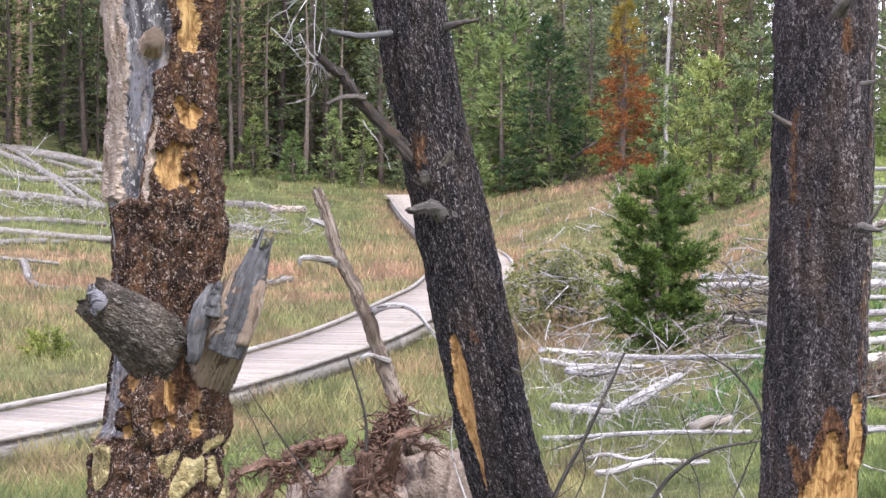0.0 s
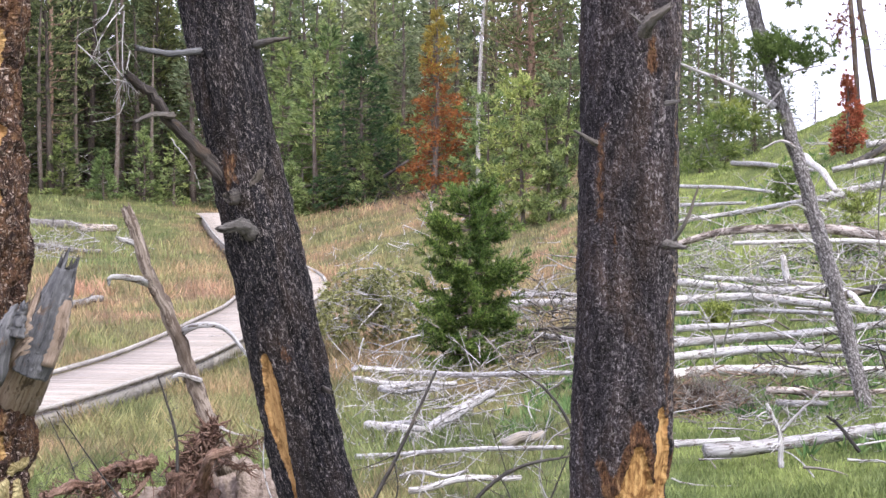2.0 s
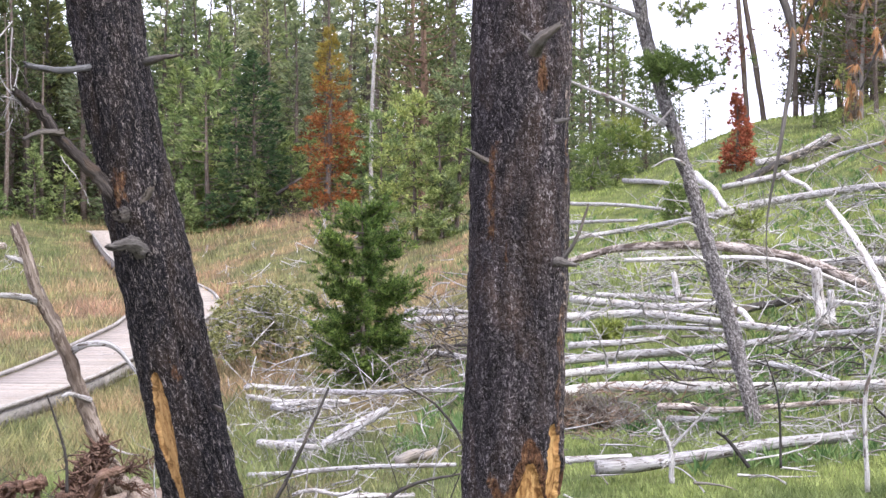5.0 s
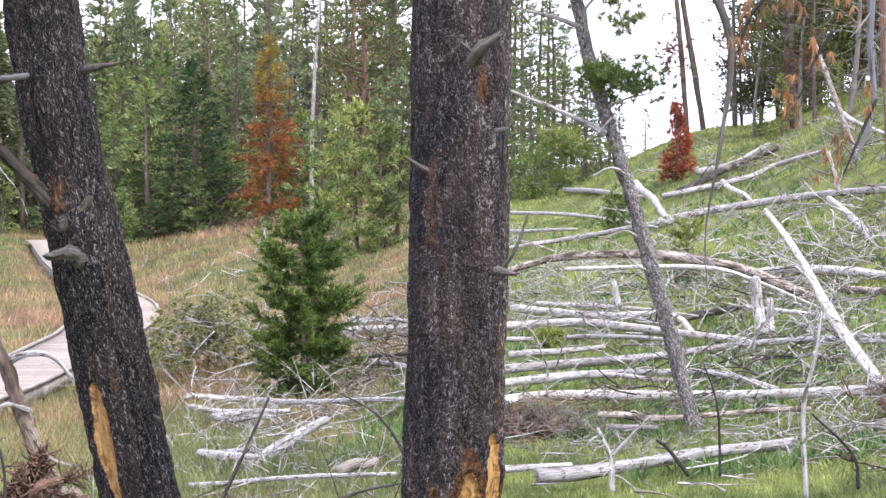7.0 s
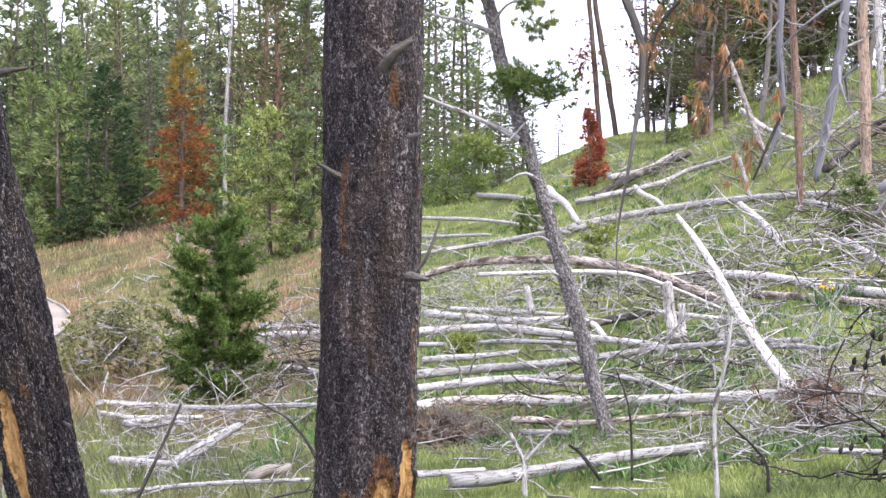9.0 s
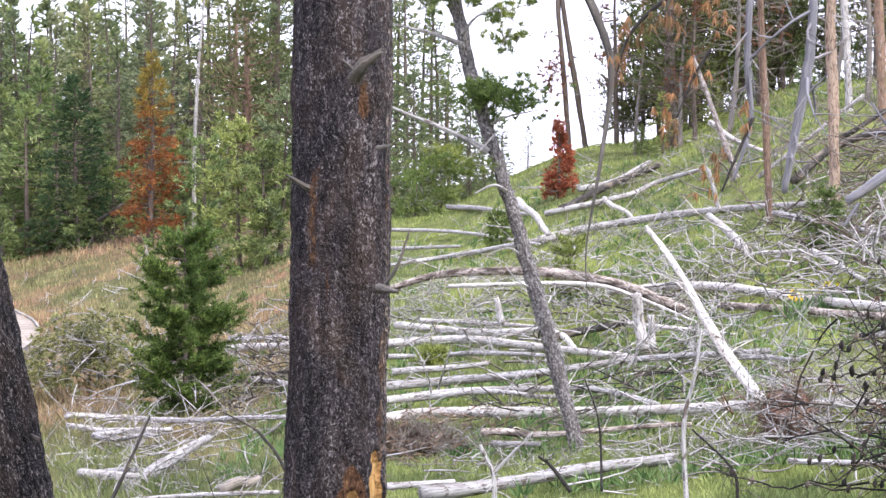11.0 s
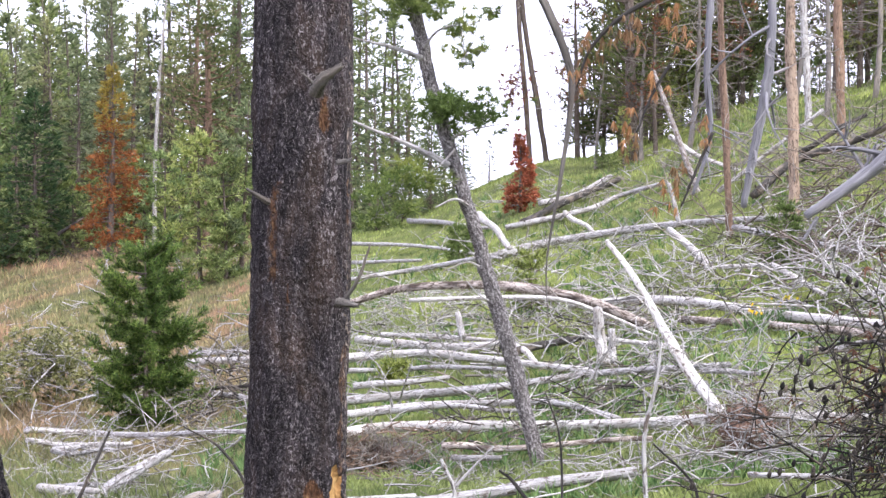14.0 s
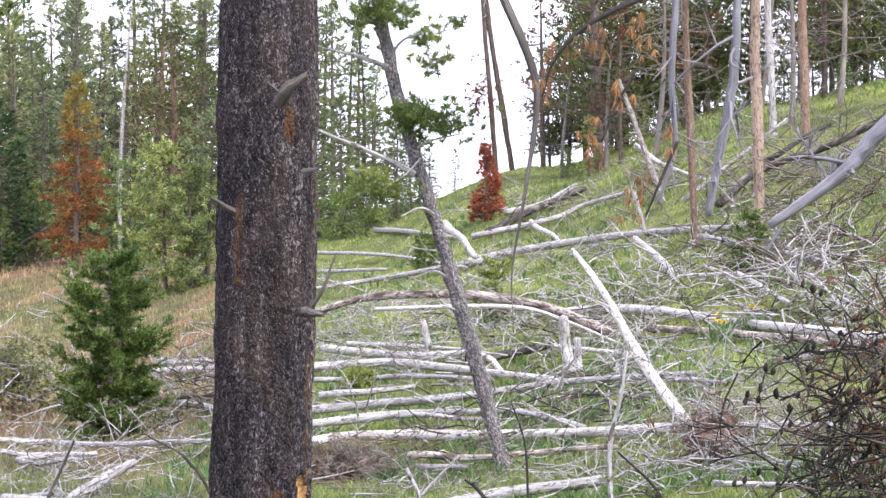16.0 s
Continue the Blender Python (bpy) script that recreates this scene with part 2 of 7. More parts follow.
    return z + 0.05 * np.sin(x * 0.9 + 1.3 * np.sin(y * 0.31)) * np.sin(y * 0.53 + x * 0.2) * np.clip(r / 20, 0, 1)


def land(x, y):
    return float(lands(np.array([x]), np.array([y]))[0])


def waves(x, y, scale, seed):
    """Smooth pseudo noise in 0..1 for arrays."""
    g = np.random.default_rng(seed)
    s = 0
    for _ in range(7):
        a, b, c = g.normal(0, scale, 2).tolist() + [g.uniform(0, 6.28)]
        s = s + np.sin(a * x + b * y + c)
    return np.clip(0.5 + s / 6.5, 0, 1)


def straws(x, y):
    """How dry the grass is: 0 lush, 1 straw and rust."""
    a, r = np.degrees(np.arctan2(x, y)), np.hypot(x, y)
    dry = 0.78 * np.clip((r - 26) / 14, 0, 1) * np.clip((13.5 - a) / 5, 0, 1)
    dry = dry * (1 - 0.85 * np.clip((r - 62) / 10, 0, 1) * np.clip((-0.5 - a) / 2, 0, 1))
    dry = dry * (0.45 + 0.75 * waves(x, y, 0.25, 3))
    dry = np.maximum(dry, 0.5 * np.clip(1.3 * waves(x, y, 0.55, 31) - 0.4, 0, 1) * np.clip((11 - a) / 3, 0, 1) * np.clip((40 - r) / 10, 0, 1))
    dry = np.clip(dry + 0.22 * waves(x, y, 0.8, 5) - 0.05, 0, 1)
    lush = np.clip((a - 8.5) / 4, 0, 1) * np.clip((r - 12) / 14, 0.2, 1) * np.clip(0.35 + 0.8 * waves(x, y, 0.4, 12), 0, 1)
    return dry - lush * (1 - 0.6 * dry)


# ---- mesh helpers ----
class Geo:
    """Gathers points and faces, then makes one mesh object of them."""

    def __init__(self):
        self.v, self.f3, self.f4, self.tube_co, self.extra, self.count = [], [], [], [], [], 0

    def add(self, v, f3=None, f4=None, co=None, extra=None):
        v = np.asarray(v, float).reshape(-1, 3)
        self.v.append(v)
        self.tube_co.append(v if co is None else np.asarray(co, float))
        self.extra.append(np.zeros(len(v)) if extra is None else np.asarray(extra, float))
        if f3 is not None and len(f3):
            self.f3.append(np.asarray(f3, int) + self.count)
        if f4 is not None and len(f4):
            self.f4.append(np.asarray(f4, int) + self.count)
        self.count += len(v)
        return self

    def stem(self, pts, radii, sides=8, rough=0.0, seed=0, cap=True, jag=0.0):
        """A tapered, knobbly stem along points."""
        p = np.asarray(pts, float)
        r = np.interp(np.linspace(0, 1, len(p)), np.linspace(0, 1, len(radii)), radii)
        t = np.gradient(p, axis=0)
        t /= np.linalg.norm(t, axis=1, keepdims=True) + 1e-9
        ref = np.array([0, 0, 1.0]) if abs(t[0, 2]) < 0.8 else np.array([1.0, 0, 0])
        a = np.linspace(0, 2 * np.pi, sides, endpoint=False)
        g = np.random.default_rng(seed)
        ph = g.uniform(0, 6.28, 6)
        s = np.r_[0, np.cumsum(np.linalg.norm(np.diff(p, axis=0), axis=1))]
        u = np.cross(t, ref)
        u /= np.linalg.norm(u, axis=1, keepdims=True) + 1e-9
        w = np.cross(t, u)
        rr = np.repeat(r[:, None], sides, 1)
        if rough:
            wob = (np.sin(2 * a[None] + 1.7 * s[:, None] + ph[0]) + 0.7 * np.sin(3 * a[None] - 2.9 * s[:, None] + ph[1])
                   + 0.6 * np.sin(5 * a[None] + 6.1 * s[:, None] + ph[2]) + 0.5 * np.sin(a[None] * 1 + 9 * s[:, None] + ph[3]))
            rr = rr * (1 + rough * 0.45 * wob + rough * g.normal(0, 0.35, rr.shape))
        v = p[:, None] + rr[..., None] * (np.cos(a)[None, :, None] * u[:, None] + np.sin(a)[None, :, None] * w[:, None])
        if jag:
            v[-1] += t[-1] * (g.uniform(-1.2, 1.0, sides) * r[-1] * jag)[:, None]
            v[-2] += t[-1] * (g.uniform(-0.5, 0.2, sides) * r[-1] * jag)[:, None]
        co = np.stack([rr * np.cos(a)[None] + ph[4], rr * np.sin(a)[None] + ph[5], np.repeat(s[:, None], sides, 1) + ph[3]], -1)
        k, m = np.meshgrid(np.arange(len(p) - 1), np.arange(sides), indexing="ij")
        k, m = k.ravel(), m.ravel()
        n2 = (m + 1) % sides
        quads = np.stack([k * sides + m, k * sides + n2, (k + 1) * sides + n2, (k + 1) * sides + m], 1)
        vv, cc = v.reshape(-1, 3), co.reshape(-1, 3)
        tris = []
        if cap:
            e = len(vv)
            vv = np.vstack([vv, p[0] - t[0] * r[0] * 0.15, p[-1] + t[-1] * r[-1] * (-0.9 * jag if jag else 0.5)])
            cc = np.vstack([cc, cc[0] * [0.1, 0.1, 1], cc[-1] * [0.1, 0.1, 1]])
            q = np.arange(sides)
            last = (len(p) - 1) * sides
            tris = np.vstack([np.stack([np.full(sides, e), (q + 1) % sides, q], 1),
                              np.stack([np.full(sides, e + 1), last + q, last + (q + 1) % sides], 1)])
        return self.add(vv, tris, quads, cc)

    def blades(self, p, d, n, length, width, spread, g, droop=0.0):
        """n thin blades at every point, leaning out of direction d."""
        p, d = np.repeat(np.asarray(p, float), n, 0), np.repeat(np.asarray(d, float), n, 0)
        m = len(p)
        if not m:
            return self
        d = d + g.normal(0, spread, (m, 3))
        d[:, 2] -= droop
        d /= np.linalg.norm(d, axis=1, keepdims=True) + 1e-9
        side = np.cross(d, g.normal(0, 1, (m, 3)))
        side /= np.linalg.norm(side, axis=1, keepdims=True) + 1e-9
        L = np.asarray(length) * g.uniform(0.6, 1.25, m)
        wd = np.asarray(width) * g.uniform(0.7, 1.3, m)
        if np.ndim(L) == 0:
            L = np.full(m, L)
        tip = p + d * L[:, None]
        v = np.stack([p - side * wd[:, None] * 0.5 + d * L[:, None] * 0.25, p, p + side * wd[:, None] * 0.5 + d * L[:, None] * 0.3, tip], 1).reshape(-1, 3)
        i = np.arange(m)[:, None] * 4
        return self.add(v, f4=i + np.array([[1, 2, 3, 0]]))

    def mesh(self, name, mat, smooth=True, attribute=""):
        v = np.vstack(self.v).astype(np.float32)
        f4 = np.vstack(self.f4) if self.f4 else np.zeros((0, 4), int)
        f3 = np.vstack(self.f3) if self.f3 else np.zeros((0, 3), int)
        me = bpy.data.meshes.new(name)
        me.vertices.add(len(v))
        me.vertices.foreach_set("co", v.ravel())
        loops = np.r_[f4.ravel(), f3.ravel()].astype(np.int32)
        me.loops.add(len(loops))
        me.loops.foreach_set("vertex_index", loops)
        me.polygons.add(len(f4) + len(f3))
        starts = np.r_[np.arange(len(f4)) * 4, len(f4) * 4 + np.arange(len(f3)) * 3].astype(np.int32)
        me.polygons.foreach_set("loop_start", starts)
        if smooth:
            me.polygons.foreach_set("use_smooth", np.ones(len(f4) + len(f3), bool))
        at = me.attributes.new("tube", "FLOAT_VECTOR", "POINT")
        at.data.foreach_set("vector", np.vstack(self.tube_co).astype(np.float32).ravel())
        if attribute:
            at = me.attributes.new(attribute, "FLOAT", "POINT")
            at.data.foreach_set("value", np.concatenate(self.extra).astype(np.float32))
        me.update(calc_edges=True)
        me.validate()
        me.materials.append(mat)
        return me

    def ob(self, name, mat, parent=None, label="", smooth=True, attribute=""):
        o = new(name, self.mesh(name, mat, smooth, attribute))
        if parent:
            o.parent = parent
        if label:
            o["label"] = label
        return o


def bend(a, b, n, bow=(0, 0, 0), wobble=0.0, seed=0):
    """n points from a to b, bowed and wobbling."""
    g = np.random.default_rng(seed)
    s = np.linspace(0, 1, n)[:, None]
    p = np.asarray(a, float) * (1 - s) + np.asarray(b, float) * s + 4 * s * (1 - s) * np.asarray(bow, float)
    if wobble:
        p = p + wobble * (np.sin(s * g.uniform(4, 9, 3) + g.uniform(0, 6, 3)) - np.sin(g.uniform(0, 6, 3))) * np.sin(np.pi * s) ** 0.7
    return p


def curve_through(pts, n):
    """A smooth line of n points through a few given ones."""
    p = np.asarray(pts, float)
    k = len(p)
    if k < 3:
        return bend(p[0], p[-1], n)
    q = np.vstack([2 * p[0] - p[1], p, 2 * p[-1] - p[-2]])
    out = []
    for s in np.linspace(0, k - 1, n):
        i = min(int(s), k - 2)
        u = s - i
        a, b, c, d = q[i:i + 4]
        out.append(0.5 * (2 * b + (c - a) * u + (2 * a - 5 * b + 4 * c - d) * u * u + (3 * b - a - 3 * c + d) * u ** 3))
    return np.array(out)


def twig(geo, at, way, length, radius, g, level=2, sides=4):
    """A bare forking twig."""
    way = np.asarray(way, float) / (np.linalg.norm(way) + 1e-9)
    end = np.asarray(at) + way * length
    side = g.normal(0, 0.12 * length, 3)
    pts = bend(at, end, 4 if level else 3, side * 0.6)
    geo.stem(pts, [radius, radius * 0.35], sides, 0, int(g.integers(1e6)), cap=False)
    if level:
        for _ in range(int(g.integers(2, 4))):
            k = int(g.integers(1, 3))
            twig(geo, pts[k], way + g.normal(0, 0.6, 3), length * g.uniform(0.3, 0.6), radius * 0.55, g, level - 1, 3)


def thing(name, x, y, z, label, category, group="", kind=""):
    """An Empty at a thing's base, to carry its parts."""
    o = new(name)
    o.location = (x, y, z)
    return tagged(o, label, category, group, kind)

# ---- ground: one sheet out to the horizon ----
def build_ground():
    az = np.r_[np.arange(-180, -24, 4.0), np.arange(-24, 36, 0.4), np.arange(36, 180, 4.0)]
    rr = np.r_[np.geomspace(1.5, 130, 120), np.geomspace(140, 4000, 16)]
    A, R = np.meshgrid(np.radians(az), rr, indexing="ij")
    x, y = R * np.sin(A), R * np.cos(A)
    z = lands(x, y)
    v = np.stack([x, y, z], -1).reshape(-1, 3)
    na, nr = len(az), len(rr)
    i, j = np.meshgrid(np.arange(na), np.arange(nr - 1), indexing="ij")
    i, j = i.ravel(), j.ravel()
    i2 = (i + 1) % na
    quads = np.stack([i * nr + j, i2 * nr + j, i2 * nr + j + 1, i * nr + j + 1], 1)[:, ::-1]
    k = np.arange(na)
    v = np.vstack([v, [0, 0, 2.2]])
    tris = np.stack([np.full(na, na * nr), ((k + 1) % na) * nr, k * nr], 1)[:, ::-1]
    g = Geo().add(v, tris, quads, extra=straws(v[:, 0], v[:, 1]))
    tagged(g.ob("ground", GROUND, attribute="straw"), "uneven meadow ground of green and straw-dry grass", "ground", kind="structure")


build_ground()

# ---- boardwalk ----
WALK_LINE = curve_through([(-9.2, 19.0), (-7.5, 22.6), (-6.3, 24.7), (-5.3, 26.9), (-4.1, 30.1), (-2.55, 36.1), (-1.7, 40.0), (-0.48, 47.8), (0.24, 52.0), (0.78, 57.5), (0.84, 65.0), (0.34, 72.0), (-0.8, 83.3), (-1.6, 92.8), (-1.9, 95.0)], 820)


def deck_height(x, y):
    return lands(x, y) * 0.5 + 0.5 * (lands(x + 1, y) + lands(x - 1, y)) / 2 + 0.3


def on_grass_clear(x, y, margin=1.05):
    """True where no boardwalk lies."""
    p = WALK_LINE[::6]
    some = np.flatnonzero((x > -12) & (x < 4))
    u, v = x[some], y[some]
    near = np.full(len(u), 1e9)
    for k in range(len(p)):
        near = np.minimum(near, (u - p[k, 0]) ** 2 + (v - p[k, 1]) ** 2)
    clear = np.ones(len(x), bool)
    clear[some] = near > margin ** 2
    return clear


def build_boardwalk():
    top = thing("boardwalk", -4.84, 25.4, land(-4.84, 25.4), "silvered timber boardwalk with low edge rails, winding over the meadow", "boardwalk", kind="structure")
    inv = Matrix.Translation(-top.location)
    p = WALK_LINE
    s = np.r_[0, np.cumsum(np.linalg.norm(np.diff(p, axis=0), axis=1))]
    pitch = 0.155
    n = int(s[-1] / pitch)
    at = np.arange(n) * pitch + 0.05
    cx, cy = np.interp(at, s, p[:, 0]), np.interp(at, s, p[:, 1])
    tx, ty = np.gradient(cx), np.gradient(cy)
    h = np.hypot(tx, ty)
    tx, ty = tx / h, ty / h
    z = deck_height(cx, cy)
    z = np.convolve(np.pad(z, 20, mode="edge"), np.ones(41) / 41, mode="valid")

    broad = 1 + 0.34 * np.exp(-((cy - 60) / 7.5) ** 2)

    def side_line(offset, lift):
        offset = offset * broad
        return np.stack([cx + ty * offset, cy - tx * offset, z + lift], 1)

    # beams under the edges and the low kerb rails on top
    for off, name, lift, hw, hh in ((-0.9, "edge_rail", 0.075, 0.042, 0.036), (0.9, "edge_rail", 0.05, 0.042, 0.03),
                                    (-0.86, "side_beam", -0.15, 0.05, 0.125), (0.86, "side_beam", -0.15, 0.05, 0.125)):
        step = 24
        for k in range(0, n - step, step):
            q = side_line(off, lift)[k:k + step + 1:4] - np.array(top.location)
            d = (q[-1] - q[0])[:2]
            d /= np.linalg.norm(d)
            nrm = np.array([d[1], -d[0], 0])
            up = np.array([0, 0, 1.0])
            ring = [nrm * hw - up * hh, nrm * hw + up * hh * 0.6, nrm * hw * 0.6 + up * hh, -nrm * hw * 0.6 + up * hh, -nrm * hw + up * hh * 0.6, -nrm * hw - up * hh]
            q = q.copy()
            q[0, :2] += d * 0.006
            q[-1, :2] -= d * 0.006
            v = np.array([[c + r for r in ring] for c in q])
            m = len(ring)
            fs = [[a * m + b, a * m + (b + 1) % m, (a + 1) * m + (b + 1) % m, (a + 1) * m + b] for a in range(len(q) - 1) for b in range(m)]
            co = np.array([[[b * 0.05, a * 0.0, a * 0.62] for b in range(m)] for a in range(len(q))]).reshape(-1, 3)
            co = co + np.array([0.37 * k, off, 0.1 * k])
            gq = Geo().add(v.reshape(-1, 3), [[0, 2, 1], [0, 3, 2], [0, 4, 3], [0, 5, 4]], fs, co)
            gq.ob(name, RAIL, top, smooth=False)
    # planks: the nearer ones singly, the far ones joined
    g = np.random.default_rng(4)
    bx, by, bz = 0.9, pitch * 0.47, 0.02
    corner = np.array([[sx * bx, sy * by, sz * bz] for sz in (-1, 1) for sy in (-1, 1) for sx in (-1, 1)])
    corner[4:, :2] *= [0.998, 0.95]
    box = [[0, 1, 5, 4], [1, 3, 7, 5], [3, 2, 6, 7], [2, 0, 4, 6], [4, 5, 7, 6]]
    shared = []
    for k in range(6):
        q = corner.copy()
        q[:, 0] *= 1 + g.normal(0, 0.008)
        q[:, 2] += g.normal(0, 0.0025, 8)
        co = np.stack([q[:, 1] * 1 + k * 3.1, q[:, 2], q[:, 0] + k], 1)
        shared.append(Geo().add(q, None, box, co).mesh("plank", DECK, False))
    rest = Geo()
    first = int(np.searchsorted(at, 5.0))
    for k in range(n):
        m = Matrix.Translation((cx[k], cy[k], z[k] + float(g.normal(0, 0.003)))) @ Matrix.Rotation(math.atan2(-tx[k], ty[k]), 4, "Z") @ Matrix.Diagonal((broad[k], 1, 1, 1))
        if first <= k < first + 295:
            o = new("plank", shared[k % 6])
            o.parent = top
            o.matrix_basis = inv @ m
        else:
            q = np.array([(inv @ m) @ Vector(c) for c in corner])
            rest.add(q, None, box, np.stack([corner[:, 1] + k * 0.7, corner[:, 2], corner[:, 0] + k], 1))
    tagged(rest.ob("planking", DECK, top, smooth=False), kind="stuff")


# ---- conifers ----
def spruce_parts(seed, h, w, low=0.04, branches=95, tufts=16, blade=0.2, wide=0.045, per=6, gaps=0.1, ends=0.35, spread=0.5):
    """Trunk and crown geometry of a conical conifer with its foot at the origin."""
    g = np.random.default_rng(seed)
    stem, crown = Geo(), Geo()
    lean = g.normal(0, 0.015 * h, 2)
    spine = bend((0, 0, -0.2), (lean[0], lean[1], h), 12, (*g.normal(0, 0.012 * h, 2), 0))
    r = 0.011 * h + 0.03
    stem.stem(spine, [r * 1.25, r, r * 0.7, r * 0.4, 0.012], 9, 0.12, seed)
    P, D = [], []
    for k in range(branches):
        f = low + (1 - low) * (k + g.uniform(0, 1)) / branches
        f = min(f, 0.99)
        if g.uniform() < gaps:
            continue
        base = np.array([np.interp(f, np.linspace(0, 1, 12), spine[:, i]) for i in range(3)])
        L = w * (1 - f) ** 0.75 * g.uniform(0.65, 1.2) + 0.06 * w
        if f < low + 0.12:
            L *= 0.55 + 3.5 * (f - low)
        a = g.uniform(0, 6.283)
        out = np.array([math.cos(a), math.sin(a), g.uniform(-0.25, 0.2) + 0.5 * (f - 0.35)])
        out /= np.linalg.norm(out)
        tip = base + out * L
        tip[2] -= 0.1 * L * L * (1 - f)
        stem.stem(bend(base, tip, 3, (0, 0, 0.05 * L)), [0.012 + 0.012 * L, 0.004], 3, 0, k, cap=False)
        n = max(4, int(tufts * (0.35 + L / w)))
        s = g.uniform(0, 1, n) ** 0.7 * (1 - ends * 0.4) + ends * 0.4
        side = np.cross(out, [0, 0, 1.0])
        side /= np.linalg.norm(side) + 1e-9
        lat = g.normal(0, 0.33, n) * L * (1.15 - s)
        q = base + (tip - base) * s[:, None] + side * lat[:, None] + np.stack([np.zeros(n), np.zeros(n), g.normal(0.02, 0.07, n)], 1)
        dd = out * 0.7 + side * np.sign(lat)[:, None] * 0.45 + np.array([0, 0, 0.28])
        P.append(q)
        D.append(dd)
    P, D = np.vstack(P), np.vstack(D)
    crown.blades(P, D, per, blade, wide, spread, g)
    top = np.array([spine[-1] - [0, 0, 0.12 * i * blade * 5] for i in range(5)])
    crown.blades(top, np.tile([0, 0, 1.0], (5, 1)), 12, blade, wide, 0.45, g)
    return stem, crown


def pine_parts(seed, h, w, bare=0.45, clumps=46, per=9, blade=0.17, wide=0.036, dead=14, radius=None, lean=None, lowness=0.9):
    """A lodgepole: a long bare stem with dead stubs and an open crown of needle clumps."""
    g = np.random.default_rng(seed)
    stem, crown = Geo(), Geo()
    end = g.normal(0, 0.02 * h, 2) if lean is None else lean
    spine = bend((0, 0, -0.25), (end[0], end[1], h), 14, (*g.normal(0, 0.012 * h, 2), 0))
    r = (0.0085 * h + 0.03) if radius is None else radius
    stem.stem(spine, [r * 1.2, r, r * 0.85, r * 0.6, 0.015], 10, 0.1, seed)
    for k in range(dead):
        f = g.uniform(0.15, bare + 0.12)
        base = np.array([np.interp(f, np.linspace(0, 1, 14), spine[:, i]) for i in range(3)])
        a = g.uniform(0, 6.283)
        twig(stem, base, (math.cos(a), math.sin(a), g.uniform(-0.5, 0.3)), g.uniform(0.4, 1.3) * w * 0.6, 0.014, g, 1)
    P, D = [], []
    for k in range(clumps):
        f = bare + (1 - bare) * g.uniform(0, 1) ** lowness
        base = np.array([np.interp(f, np.linspace(0, 1, 14), spine[:, i]) for i in range(3)])
        L = w * (0.25 + 0.95 * math.sin(math.pi * min(1, 0.22 + 0.78 * (f - bare) / (1 - bare)))) * g.uniform(0.5, 1.15)
        a = g.uniform(0, 6.283)
        out = np.array([math.cos(a), math.sin(a), g.uniform(-0.1, 0.55)])
        tip = base + out * L
        limb = bend(base, tip, 4, (0, 0, -0.08 * L))
        stem.stem(limb, [0.012 + 0.014 * L, 0.006], 3, 0, k, cap=False)
        n = int(g.integers(8, 14))
        s = g.uniform(0.35, 1.05, n)
        q = base + (tip - base) * s[:, None] + g.normal(0, 0.13 * w, (n, 3)) * [1, 1, 0.6]
        P.append(q)
        D.append(np.tile(out * 0.6 + [0, 0, 0.55], (n, 1)))
    crown.blades(np.vstack(P), np.vstack(D), per, blade, wide, 0.55, g)
    return stem, crown


def bushy_parts(seed, h, w, whorls=11, limbs=7, shoots=9, needles=16, blade=0.075, wide=0.012, ragged=False, per=3):
    """A young pine: whorls of upswept limbs set with bottle-brush shoots."""
    g = np.random.default_rng(seed)
    stem, crown = Geo(), Geo()
    spine = bend((0, 0, -0.2), (g.normal(0, 0.03) * h, 0, h), 12, (g.normal(0, 0.012) * h, 0, 0))
    stem.stem(spine, [0.016 * h, 0.012 * h, 0.006 * h, 0.006], 9, 0.12, seed)
    P, D = [], []

    def shoot(a, d, length):
        s = np.linspace(0.0, 1.0, needles // 2)
        d = d / np.linalg.norm(d)
        P.append(a + d * (s * length)[:, None])
        D.append(np.tile(d, (len(s), 1)))
        stem.stem([a, a + d * length], [0.005, 0.003], 3, 0, 1, cap=False)

    for k in range(whorls):
        f = 0.06 + 0.9 * (k + g.uniform(-0.15, 0.15)) / whorls
        base = np.array([np.interp(f, np.linspace(0, 1, 12), spine[:, i]) for i in range(3)])
        turn = g.uniform(0, 6.283)
        full = np.interp(f, [0, 0.12, 0.3, 0.5, 0.72, 0.88, 1], [0.5, 0.85, 1.0, 0.97, 0.7, 0.42, 0.15])
        if ragged:
            full = g.uniform(0.75, 1.12) * np.interp(f, [0, 0.1, 0.3, 0.55, 0.75, 0.9, 1], [0.55, 0.95, 1.05, 0.95, 0.8, 0.5, 0.2])
        for j in range(limbs):
            if g.uniform() < (0.24 if ragged else 0.14):
                continue
            a = turn + j * 6.283 / limbs + g.normal(0, 0.25)
            L = w * full * (g.uniform(0.4, 1.3) if ragged else g.uniform(0.55, 1.25))
            out = np.array([math.cos(a), math.sin(a), g.uniform(-0.15, 0.3) + 0.9 * max(0, f - 0.5)])
            line = bend(base, base + out * L, 6, (0, 0, -0.1 * L))
            line[-1, 2] += 0.08 * L
            stem.stem(line, [0.004 * h, 0.004], 4, 0, k, cap=False)
            m = max(3, int(shoots * (0.4 + L / w)))
            for s in g.uniform(0.3, 1.0, m):
                at = np.array([np.interp(s, np.linspace(0, 1, 6), line[:, i]) for i in range(3)])
                d = out * 0.7 + g.normal(0, 0.5, 3) + [0, 0, 0.45]
                shoot(at, d, g.uniform(0.1, 0.24) * (w / 0.9) ** 0.5)
            shoot(line[-1], out + [0, 0, 0.5], 0.22 * (w / 0.9) ** 0.5)
